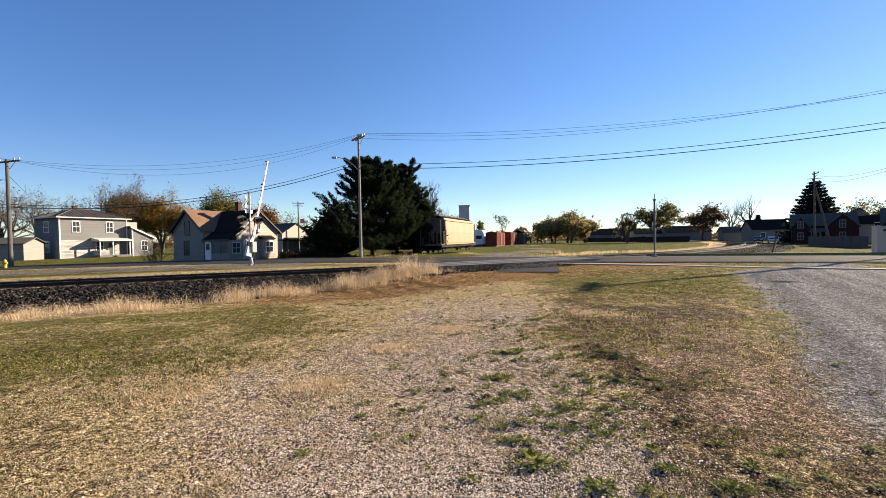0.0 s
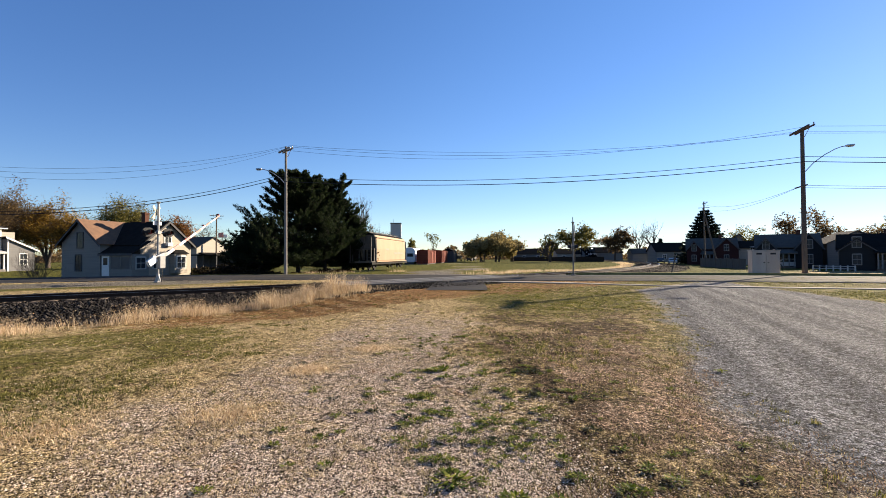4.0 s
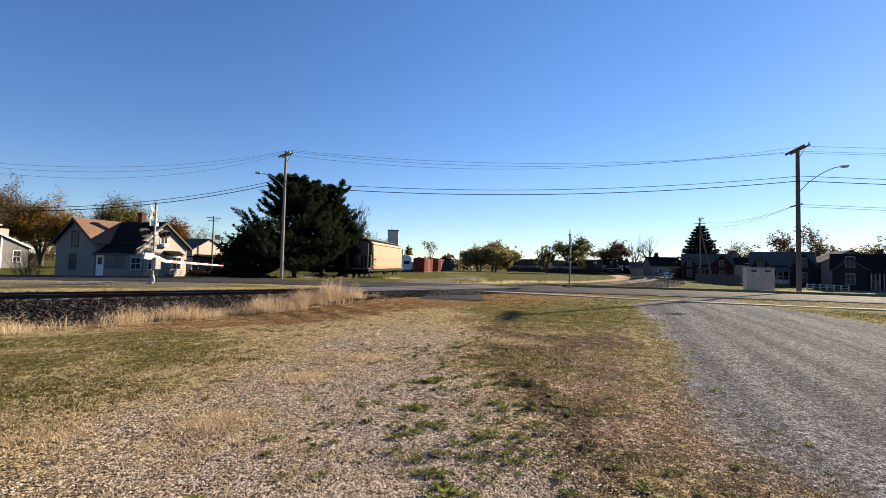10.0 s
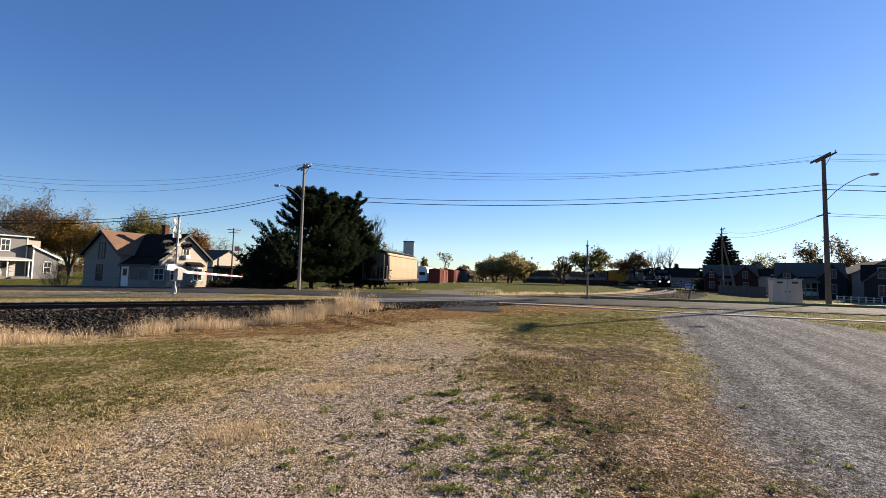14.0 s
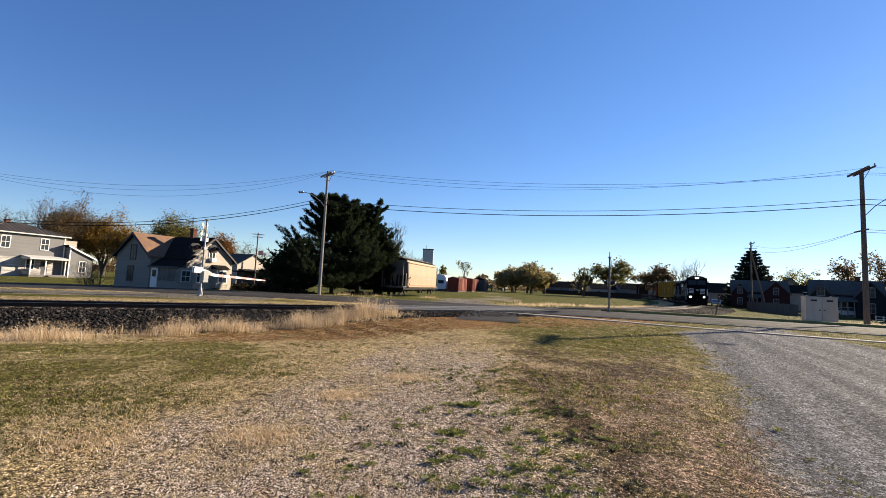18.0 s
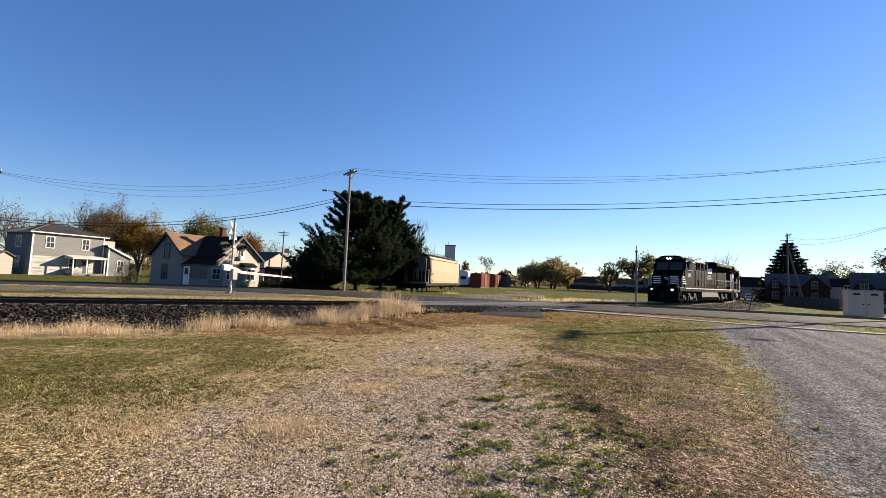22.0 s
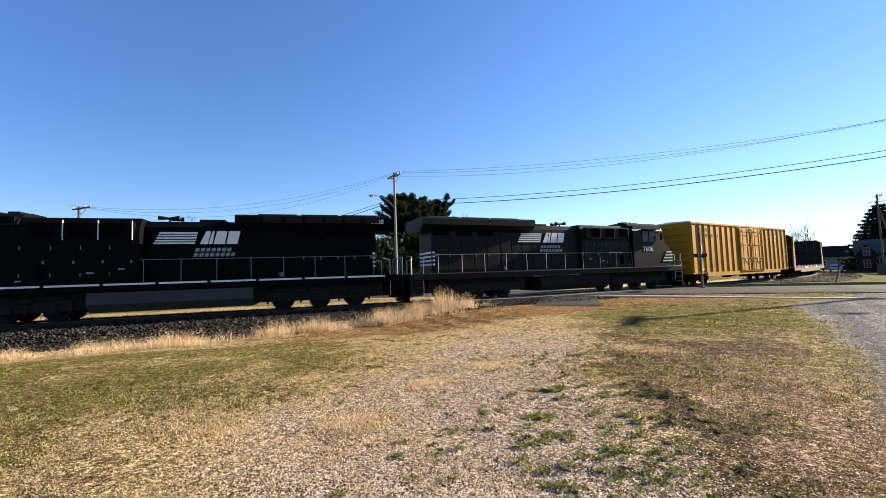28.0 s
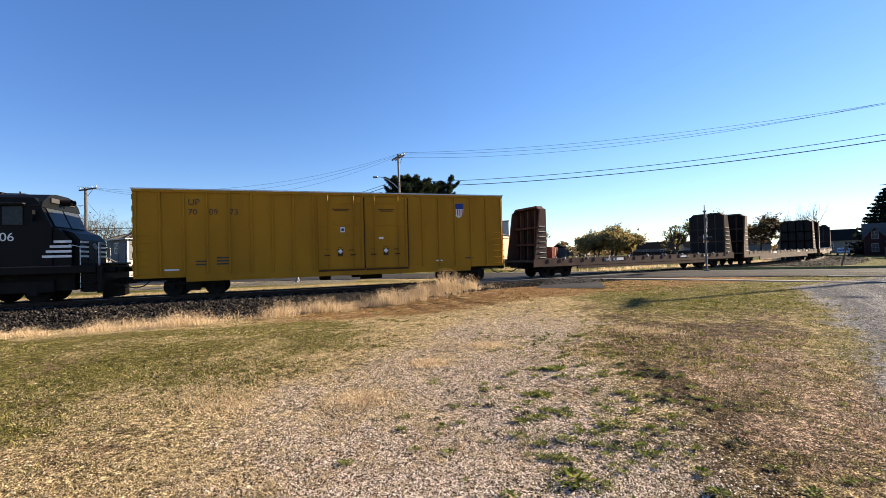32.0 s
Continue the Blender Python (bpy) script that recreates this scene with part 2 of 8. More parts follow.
def gz(x, y):
    """Height of the ground."""
    x, y = np.asarray(x, float), np.asarray(y, float)
    o, s = track_off(x, y)
    z = -0.35 * smooth01(44, 60, np.hypot(x, y)) + 0.0 * x
    west = 1 - smooth01(9, 17, s)
    z = z - 0.45 * west * smooth01(15, 7.0, o) * smooth01(2, 5.5, o)      # ditch beside the ballast
    onbed = smooth01(5.0, 1.9, np.abs(o)) * (1 - smooth01(13, 17, s) * (1 - smooth01(29, 34, s)))
    z = z * (1 - onbed) + (ZR - 0.22) * onbed
    r = smooth01(6.5, 4.5, line_off(ROADL, x, y))
    return z * (1 - r) + (ZR - 0.06) * r * smooth01(75, 40, np.hypot(x, y)) + z * r * (1 - smooth01(75, 40, np.hypot(x, y)))


def gz1(x, y):
    return float(gz(np.array([x]), np.array([y]))[0])


# ---- ground ----
def ground_mat():
    m = bpy.data.materials.new("ground_cover")
    m.use_nodes = True
    nt = m.node_tree
    L, N = nt.links.new, nt.nodes.new
    bs = nt.nodes["Principled BSDF"]
    bs.inputs["Roughness"].default_value, bs.inputs["Specular IOR Level"].default_value = 0.95, 0.03
    tc = N("ShaderNodeTexCoord")

    def noise_(scale, detail=4):
        n = N("ShaderNodeTexNoise")
        n.inputs["Scale"].default_value, n.inputs["Detail"].default_value = scale, detail
        L(tc.outputs["Object"], n.inputs[0])
        return n.outputs[0]

    fine, mid, large = noise_(75, 2), noise_(5, 6), noise_(1.1, 5)
    tuft = noise_(16, 4)

    def two(c1, c2, fac, lo=0.35, hi=0.65):
        r = N("ShaderNodeValToRGB")
        r.color_ramp.elements[0].position, r.color_ramp.elements[1].position = lo, hi
        r.color_ramp.elements[0].color, r.color_ramp.elements[1].color = (*c1, 1), (*c2, 1)
        L(fac, r.inputs[0])
        return r.outputs[0]

    def mix(fac, a, b):
        x = N("ShaderNodeMix")
        x.data_type = "RGBA"
        L(fac, x.inputs[0])
        L(a, x.inputs[6])
        L(b, x.inputs[7])
        return x.outputs[2]

    def streaky(c):
        """Tyre tracks: long streaks along the drive."""
        mp = N("ShaderNodeMapping")
        mp.vector_type = "TEXTURE"
        mp.inputs["Rotation"].default_value = (0, 0, radians(62))
        mp.inputs["Scale"].default_value = (14, 0.55, 1)
        L(tc.outputs["Object"], mp.inputs[0])
        n = N("ShaderNodeTexNoise")
        n.inputs["Scale"].default_value, n.inputs["Detail"].default_value = 1.0, 4
        L(mp.outputs[0], n.inputs[0])
        x = N("ShaderNodeMix")
        x.data_type, x.blend_type = "RGBA", "MULTIPLY"
        x.inputs[0].default_value = 1.0
        L(c, x.inputs[6])
        L(two((0.62, 0.62, 0.64), (1.18, 1.16, 1.14), n.outputs[0], 0.36, 0.62), x.inputs[7])
        return x.outputs[2]

    def zone(attr, spread=1.7):
        a = N("ShaderNodeAttribute")
        a.attribute_name = attr
        s = N("ShaderNodeMath")
        s.operation = "ADD"
        L(mid, s.inputs[0])
        L(large, s.inputs[1])
        q = N("ShaderNodeMath")
        q.operation = "MULTIPLY_ADD"
        L(s.outputs[0], q.inputs[0])
        q.inputs[1].default_value = spread
        q.inputs[2].default_value = -spread
        t = N("ShaderNodeMath")
        t.operation = "ADD"
        L(a.outputs["Fac"], t.inputs[0])
        L(q.outputs[0], t.inputs[1])
        r = N("ShaderNodeMapRange")
        r.interpolation_type = "SMOOTHSTEP"
        r.inputs[1].default_value, r.inputs[2].default_value = 0.1, 0.9
        L(t.outputs[0], r.inputs[0])
        return r.outputs[0]

    col = two((0.12, 0.080, 0.034), (0.82, 0.655, 0.375), fine, 0.42, 0.58)                       # dead straw grass
    col = mix(zone("lawn"), col, two((0.030, 0.031, 0.008), (0.31, 0.28, 0.085), fine, 0.42, 0.60))
    col = mix(zone("pale"), col, two((0.030, 0.023, 0.018), (0.70, 0.58, 0.475), fine, 0.42, 0.56))
    col = mix(zone("brown"), col, two((0.009, 0.006, 0.004), (0.175, 0.122, 0.072), fine, 0.45, 0.62))
    col = mix(zone("red"), col, two((0.05, 0.034, 0.024), (0.74, 0.54, 0.40), fine, 0.42, 0.60))
    col = mix(zone("rust"), col, two((0.05, 0.025, 0.010), (0.48, 0.285, 0.13), fine, 0.40, 0.60))
    col = mix(zone("drive", 0.3), col, streaky(two((0.058, 0.062, 0.074), (0.38, 0.392, 0.44), fine, 0.40, 0.60)))
    col = mix(zone("lot", 0.4), col, two((0.13, 0.12, 0.108), (0.34, 0.315, 0.285), fine))
    col = mix(zone("field", 0.5), col, two((0.075, 0.09, 0.018), (0.21, 0.195, 0.055), mid))
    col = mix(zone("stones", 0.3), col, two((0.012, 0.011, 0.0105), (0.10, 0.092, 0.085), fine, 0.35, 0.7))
    # mottle at three scales: uneven tone, plus painted small shadows between grains and tufts
    grit_shade = N("ShaderNodeMix")
    grit_shade.data_type, grit_shade.blend_type = "RGBA", "MULTIPLY"
    grit_shade.inputs[0].default_value = 1.0
    L(col, grit_shade.inputs[6])
    L(two((0.26, 0.25, 0.24), (1.0, 1.0, 0.98), noise_(34, 3), 0.41, 0.57), grit_shade.inputs[7])
    col = grit_shade.outputs[2]
    shade = N("ShaderNodeMix")
    shade.data_type, shade.blend_type = "RGBA", "MULTIPLY"
    shade.inputs[0].default_value = 1.0
    L(col, shade.inputs[6])
    L(two((0.40, 0.39, 0.36), (1.22, 1.22, 1.22), tuft, 0.38, 0.58), shade.inputs[7])
    clod_shade = N("ShaderNodeMix")
    clod_shade.data_type, clod_shade.blend_type = "RGBA", "MULTIPLY"
    clod_shade.inputs[0].default_value = 1.0
    L(shade.outputs[2], clod_shade.inputs[6])
    L(two((0.62, 0.63, 0.58), (1.14, 1.12, 1.10), noise_(6.5, 5), 0.38, 0.56), clod_shade.inputs[7])
    col = clod_shade.outputs[2]
    L(col, bs.inputs["Base Color"])
    bp = N("ShaderNodeBump")
    bp.inputs["Strength"].default_value, bp.inputs["Distance"].default_value = 1.0, 0.05
    rough_ = N("ShaderNodeMath")
    rough_.operation = "MULTIPLY_ADD"
    L(tuft, rough_.inputs[0])
    rough_.inputs[1].default_value = 1.3
    L(fine, rough_.inputs[2])
    L(rough_.outputs[0], bp.inputs["Height"])
    L(bp.outputs[0], bs.inputs["Normal"])
    return m


DRIVE_EDGE = [(-6.0, 1.5), (-2.0, 2.2), (0, 2.6), (3.2, 3.3), (4.4, 3.6), (5.5, 4.15), (6.4, 4.75), (8.1, 5.75), (11, 7.3), (14, 8.9), (17, 10.3), (19.5, 11.4), (21.5, 14.5), (24, 18)]   # y, x


def lattice(x, y, seed):
    """A smooth random field between 0 and 1 with a grain of one metre."""
    xi, yi = np.floor(x), np.floor(y)
    fx, fy = x - xi, y - yi
    fx, fy = fx * fx * (3 - 2 * fx), fy * fy * (3 - 2 * fy)

    def h(a, b):
        v = np.sin(a * 127.1 + b * 311.7 + seed * 74.7) * 43758.5453
        return v - np.floor(v)
    return (h(xi, yi) * (1 - fx) + h(xi + 1, yi) * fx) * (1 - fy) + (h(xi, yi + 1) * (1 - fx) + h(xi + 1, yi + 1) * fx) * fy


def cloudy(x, y, f, seed=0):
    """Three octaves of it."""
    x, y = np.asarray(x, float), np.asarray(y, float)
    c, s = math.cos(0.6), math.sin(0.6)
    return (lattice(x * f, y * f, seed) + 0.5 * lattice((x * c - y * s) * f * 2.1, (x * s + y * c) * f * 2.1, seed + 1) + 0.25 * lattice(x * f * 4.3, y * f * 4.3, seed + 2)) / 1.75


def zones(x, y):
    x, y = np.asarray(x, float), np.asarray(y, float)
    ed = np.interp(y, [a for a, b in DRIVE_EDGE], [b for a, b in DRIVE_EDGE]) + 0.9 * (cloudy(x, y, 0.9, 3) - 0.5)
    de = x - ed
    wx, wy = x + 2.0 * (cloudy(x, y, 0.7, 7) - 0.5), y + 2.0 * (cloudy(x, y, 0.7, 11) - 0.5)
    o, s = track_off(x, y)
    r = line_off(ROADL, x, y)
    nearside = (o > 0) & (y < 27)
    z = {}
    side_lawn = smooth01(-0.5, 0.6, x - (16.84 + 0.26 * (y - 13.68)) + 0.8 * (cloudy(x, y, 0.8, 41) - 0.5)) * smooth01(11.5, 13.5, y) * nearside
    off_drive = 1 - side_lawn
    z["drive"] = smooth01(-0.7, 0.7, de) * nearside * smooth01(26, 22, y) * off_drive
    free = nearside * (1 - z["drive"])
    left_edge = np.interp(wy, [2.5, 3.0, 4.2, 5.2, 6.0, 7.0, 9.0, 10.5, 12.5], [-5.6, -4.9, -4.8, -4.1, -3.7, -3.4, -3.4, -4.0, -6.0])
    z["lawn"] = np.maximum(smooth01(0.9, -0.9, wx - left_edge) * smooth01(2.3, 3.4, wy) * smooth01(8.3, 9.8, o + 1.2 * (cloudy(x, y, 0.5, 21) - 0.5)) * (0.50 + 0.42 * smooth01(0.30, 0.62, cloudy(x, y, 0.6, 23))),
                           smooth01(1.5, 3.3, wx) * smooth01(8.6, 13.5, wy) * 0.92) * free
    fringe = smooth01(1.0, 0.3, np.abs(de + 0.1)) * smooth01(5.6, 7.5, y) * smooth01(17, 12, y)
    z["lawn"] = np.maximum(z["lawn"], fringe * 0.6 * nearside)
    z["lawn"] = np.maximum(z["lawn"], side_lawn * 0.95)
    pale_l = np.interp(wy, [2.3, 3.4, 4.7, 5.9, 7.5, 9.2, 12.2], [-2.4, -2.7, -2.9, -2.4, -1.7, -1.4, -0.8])
    pale_r = np.interp(wy, [2.0, 4.0, 5.5, 8.0, 12.0], [1.7, 1.4, 1.3, 1.5, 2.2])
    z["pale"] = smooth01(-0.9, 0.9, wx - pale_l) * smooth01(0.9, -0.7, wx - pale_r) * smooth01(15.5, 7.5, wy) * (0.62 + 0.34 * smooth01(0.3, 0.6, cloudy(x, y, 0.9, 27))) * free
    grey = smooth01(0.50, 0.68, cloudy(x, y, 1.1, 71)) * smooth01(1.0, 2.0, x) * smooth01(6.5, 4.5, wy) * free
    z["pale"] = np.maximum(z["pale"], grey * 0.9)
    z["brown"] = smooth01(-0.6, 0.9, wx - pale_r) * smooth01(14.5, 10.5, wy) * 0.8 * free * (1 - 0.8 * fringe) * (1 - 0.75 * grey)
    z["brown"] *= 1 - 0.6 * z["lawn"] * (x > 1)
    z["red"] = smooth01(1.7, 3.0, wx - 0.1 * (wy - 4)) * smooth01(9.0, 6.4, wy) * (0.35 + 0.55 * smooth01(0.3, 0.6, cloudy(x, y, 0.8, 37))) * free * (1 - 0.6 * grey) * (1 - 0.7 * fringe)
    z["rust"] = smooth01(11.6, 9.0, o + 2.4 * (cloudy(x, y, 0.6, 31) - 0.5)) * smooth01(4, 8.5, s) * smooth01(4.0, 5.0, o) * free * 0.95
    z["lot"] = smooth01(4.0, 2.2, line_off(np.array([(2.5, 38), (3, 44), (3, 50), (4, 56), (8, 62), (11, 66), (12, 80), (14, 110)]), x, y)) * 1.0
    z["lot"] = np.maximum(z["lot"], smooth01(3.2, 1.6, line_off(spline([(-14, 29.5), (-24, 26), (-40, 18), (-62, 6)]), x, y)) * 0.9)
    far = (o < 0)
    z["field"] = np.maximum(far * smooth01(-4, -7, o), smooth01(27, 34, y - 0.3 * x)) * smooth01(4.5, 6.0, r) * (1 - z["lot"]) + (np.hypot(x, y) > 150) * 1.0
    z["stones"] = smooth01(0.6, -0.6, o - np.where(s < 8, 6.3, 5.2)) * smooth01(-3.6, -2.8, o) * (1 - smooth01(14, 18, s) * (1 - smooth01(27, 33, s)))
    return z


def ground():
    rad = [0.0]
    while rad[-1] < 3200:
        q = rad[-1]
        rad.append(q + (0.25 if q < 1 else 0.10 + 0.021 * q if q < 60 else 0.07 * q))
    rad = np.array(rad[1:])
    ang = np.radians(np.concatenate([np.arange(-66, 66, 0.6), np.arange(66, 294, 4.0)]))
    R, Aa = np.meshgrid(rad, ang, indexing="ij")
    x, y = (R * np.sin(Aa)).ravel(), (R * np.cos(Aa)).ravel()
    z = gz(x, y)
    h = np.array([noise.noise(Vector((a * 1.3, b * 1.3, 0))) * 0.02 + noise.noise(Vector((a * 0.25, b * 0.25, 4))) * 0.03 for a, b in zip(x, y)])
    z = z + h * smooth01(4.6, 6.5, line_off(ROADL, x, y))
    nr, na = len(rad), len(ang)
    i, j = np.meshgrid(np.arange(nr - 1), np.arange(na), indexing="ij")
    a, b = (i * na + j).ravel(), (i * na + (j + 1) % na).ravel()
    faces = np.stack([a, b, b + na, a + na], 1)
    x = np.append(x, 0.0)
    y = np.append(y, 0.0)
    z = np.append(z, 0.0)
    c = len(x) - 1
    k = np.arange(na)
    cap = np.stack([np.full(na, c), (k + 1) % na, k, k], 1)[:, :3]
    verts = np.stack([x, y, z], 1)
    ob = raw("ground", verts, faces[:, ::-1], ground_mat(), smooth=True)
    me = ob.data
    bm = bmesh.new()
    bm.from_mesh(me)
    bm.verts.ensure_lookup_table()
    for t in cap:
        try:
            bm.faces.new([bm.verts[int(v)] for v in t])
        except ValueError:
            pass
    bmesh.ops.recalc_face_normals(bm, faces=bm.faces)
    bm.to_mesh(me)
    bm.free()
    for nme, w in zones(x, y).items():
        at = me.attributes.new(nme, "FLOAT", "POINT")
        at.data.foreach_set("value", np.ascontiguousarray(np.clip(w, 0, 1), dtype=np.float32))
    tagged(ob, "flat ground with lawn, dead straw grass, gravel and dirt", "ground", kind="structure")
    return ob


ground()


def ribbon(name, line, o0, o1, zf, material, label, category, thick=0.0, lift=0.0, kind="structure"):
    """A strip along a line between two offsets to its right, that follows the height zf."""
    d = np.gradient(line, axis=0)
    n = np.stack([d[:, 1], -d[:, 0]], 1)
    n /= np.linalg.norm(n, axis=1)[:, None]
    k = max(2, int(abs(o1 - o0) / 1.3) + 1)
    off = np.linspace(o0, o1, k)
    P = line[:, None, :] + n[:, None, :] * off[None, :, None]
    z = zf(P[..., 0].ravel(), P[..., 1].ravel()).reshape(P.shape[:2]) + lift
    v = np.concatenate([P, z[..., None]], 2).reshape(-1, 3)
    i, j = np.meshgrid(np.arange(len(line) - 1), np.arange(k - 1), indexing="ij")
    a = (i * k + j).ravel()
    f = np.stack([a, a + 1, a + k + 1, a + k], 1)
    if thick:                                           # side skirts
        m = len(v)
        v = np.concatenate([v, v - [0, 0, thick]])
        q = np.arange(len(line) - 1)
        e0 = np.stack([q * k, (q + 1) * k, (q + 1) * k + m, q * k + m], 1)
        e1 = np.stack([q * k + k - 1, (q + 1) * k + k - 1, (q + 1) * k + k - 1 + m, q * k + k - 1 + m], 1)[:, ::-1]
        ends = np.array([[0, k - 1, k - 1 + m, m], [m + (len(line) - 1) * k, m + len(line) * k - 1, len(line) * k - 1, (len(line) - 1) * k]])
        f = np.concatenate([f, e0, e1, ends])
    ob = raw(name, v, f, material)
    return tagged(ob, label, category, kind=kind)


asphalt = mat("asphalt", (0.052, 0.050, 0.048), (0.030, 0.029, 0.029), scale=0.6, rough=0.9, spec=0.04, fine=120, bump=0.3, big=0.3)
concrete = mat("concrete", (0.17, 0.158, 0.145), (0.10, 0.093, 0.086), scale=1.5, rough=0.9, fine=60, bump=0.2)
white_line = mat("road_paint", (0.40, 0.385, 0.36), (0.16, 0.155, 0.15), scale=4, rough=0.8)
yellow_line = mat("road_paint_yellow", (0.20, 0.155, 0.07), (0.08, 0.072, 0.055), scale=4, rough=0.8)
flat_z = lambda x, y: gz(x, y)
ribbon("road", ROADL, -4.3, 4.3, flat_z, asphalt, "worn grey asphalt two-lane road over the track", "road", thick=0.12, lift=0.02)
for o in (-3.9, 3.9):
    ribbon("road_marking", ROADL, o - 0.05, o + 0.05, flat_z, white_line, "faded white edge line on the road", "road marking", lift=0.026)
for o in (-0.12, 0.12):
    ribbon("road_marking", ROADL, o - 0.05, o + 0.05, flat_z, yellow_line, "faded yellow centre line on the road", "road marking", lift=0.026)
# kerb and concrete strip between the road and the lots
near = ROADL[(ROADL[:, 0] > 16.0) & (ROADL[:, 0] < 60)]
ribbon("kerb", near, -4.55, -4.35, flat_z, concrete, "pale concrete kerb along the road", "kerb", thick=0.2, lift=0.05)
ribbon("pavement", spline([(0, 27.0), (5, 26.0), (10, 24.0), (14, 21.7), (19.3, 19.3), (24, 17.7), (35, 14.0), (60, 5)]), -0.4, 0.4, flat_z, concrete, "pale worn concrete strip beside the road", "pavement", thick=0.15, lift=0.03)
ribbon("apron", spline([(2.6, 20.0), (3.1, 23), (3.6, 26.6)]), -1.7, 1.4, flat_z, asphalt, "grey asphalt apron between grass and road", "apron", lift=0.03)
farside = ROADL[(ROADL[:, 0] > 12.0) & (ROADL[:, 0] < 90)]
verge = mat("verge_grass", (0.22, 0.19, 0.07), (0.11, 0.10, 0.035), scale=3, rough=0.95, fine=60, bump=0.5)
ribbon("verge", farside, 4.4, 6.2, flat_z, verge, "raised verge of dry grass along the road", "verge", thick=0.35, lift=0.2)

# ---- track: ballast bed, sleepers, rails ----
steel = mat("rail_steel", (0.05, 0.034, 0.026), (0.03, 0.021, 0.017), scale=5, rough=0.55, metal=0.6)
railtop = mat("rail_head", (0.34, 0.325, 0.31), (0.24, 0.225, 0.215), scale=5, rough=0.32, metal=1.0)
tie_wood = mat("sleeper_wood", (0.075, 0.055, 0.042), (0.14, 0.11, 0.085), scale=5, rough=0.95, stretch=(1, 6, 1), per_object=0.3)


def track_structure():
    ss = np.concatenate([np.arange(-60, 120, 1.0), np.arange(120, 330, 3.0)])
    for side in (-0.7525, 0.7525):
        v, prof = [], [(-0.07, -0.17), (0.07, -0.17), (0.07, -0.155), (0.015, -0.14), (0.015, -0.045), (0.036, -0.035), (0.036, 0), (-0.036, 0), (-0.036, -0.035), (-0.015, -0.045), (-0.015, -0.14), (-0.07, -0.155)]
        for s in ss:
            x, y, th = track(s)
            for a, b in prof:
                q = side + a
                v.append((x + q * math.sin(th), y - q * math.cos(th), ZR + b))
        n = len(prof)
        f = [(i * n + j, i * n + (j + 1) % n, (i + 1) * n + (j + 1) % n, (i + 1) * n + j) for i in range(len(ss) - 1) for j in range(n)]
        me = bpy.data.meshes.new("rail")
        me.from_pydata(v, [], f)
        me.materials.append(steel)
        me.materials.append(railtop)
        for k, p in enumerate(me.polygons):
            p.material_index = 1 if k % n == 6 else 0
        tagged(new("rail", me), "rusty steel rail with a bright worn head", "rail", kind="structure", group="rails of the track")
    bed = thing("sleepers", Matrix(), "weathered dark wooden sleepers bedded in ballast", "sleeper", kind="structure")
    bm = B((-0.115, 0.115, -1.3, 1.3, -0.17, 0.0), bevel=0.012)
    me = bpy.data.meshes.new("sleeper")
    bm.to_mesh(me)
    bm.free()
    me.materials.append(tie_wood)
    rnd = random.Random(4)
    for i in range(230):
        s = -28 + i * 0.54
        if 15.5 < s < 31:
            continue
        x, y, th = track(s)
        ob = new("sleeper", me)
        ob.parent = bed
        ob.matrix_world = pose(x, y, ZR - 0.18 + rnd.uniform(-0.012, 0.012), 0, 0, math.degrees(th) + rnd.uniform(-1.2, 1.2))
    # crossing surface: slabs between and beside the rails
    slab = mat("crossing_slab", (0.14, 0.135, 0.13), (0.08, 0.078, 0.075), scale=2, rough=0.9, per_object=0.2)
    cr = thing("crossing_surface", Matrix(), "dark worn slabs of the road crossing between the rails", "crossing", kind="structure")
    for s in np.arange(16.5, 30.5, 2.0):
        x, y, th = track(s)
        for a, b in ((-0.66, 0.66), (-1.75, -0.84), (0.84, 1.75)):
            ob = part("slab", B((-0.99, 0.99, a, b, -0.2, -0.012), bevel=0.01), slab, cr)
            ob.matrix_world = pose(x, y, ZR, 0, 0, math.degrees(th))


track_structure()


def stones(name, n, test, size, zoff, material, label, seed, area):
    """Loose stones: squashed tetrahedron-like lumps strewn over an area of the ground."""
    rng = np.random.default_rng(seed)
    x = rng.uniform(area[0], area[1], n)
    y = rng.uniform(area[2], area[3], n)
    keep = rng.random(n) < test(x, y)
    x, y = x[keep], y[keep]
    n = len(x)
    base = np.array([(1, 0, -0.3), (0.2, 1, -0.3), (-1, 0.3, -0.3), (-0.3, -1, -0.3), (0.15, 0.1, 0.75), (-0.1, -0.15, -0.7)])
    fc = np.array([(0, 1, 4), (1, 2, 4), (2, 3, 4), (3, 0, 4), (1, 0, 5), (2, 1, 5), (3, 2, 5), (0, 3, 5)])
    sz = rng.uniform(size[0], size[1], n) * (1 + 0.5 * (rng.random(n) > 0.9))
    a = rng.uniform(0, 6.283, n)
    v = base[None] * (1 + rng.uniform(-0.35, 0.35, (n, 6, 3)))
    ca, sa = np.cos(a)[:, None], np.sin(a)[:, None]
    v = np.stack([v[..., 0] * ca - v[..., 1] * sa, v[..., 0] * sa + v[..., 1] * ca, v[..., 2]], -1) * sz[:, None, None]
    v += np.stack([x, y, gz(x, y) + zoff + sz * 0.15], 1)[:, None, :]
    f = fc[None] + (np.arange(n) * 6)[:, None, None]
    ob = raw(name, v.reshape(-1, 3), f.reshape(-1, 3), material)
    return tagged(ob, label, name, kind="stuff")


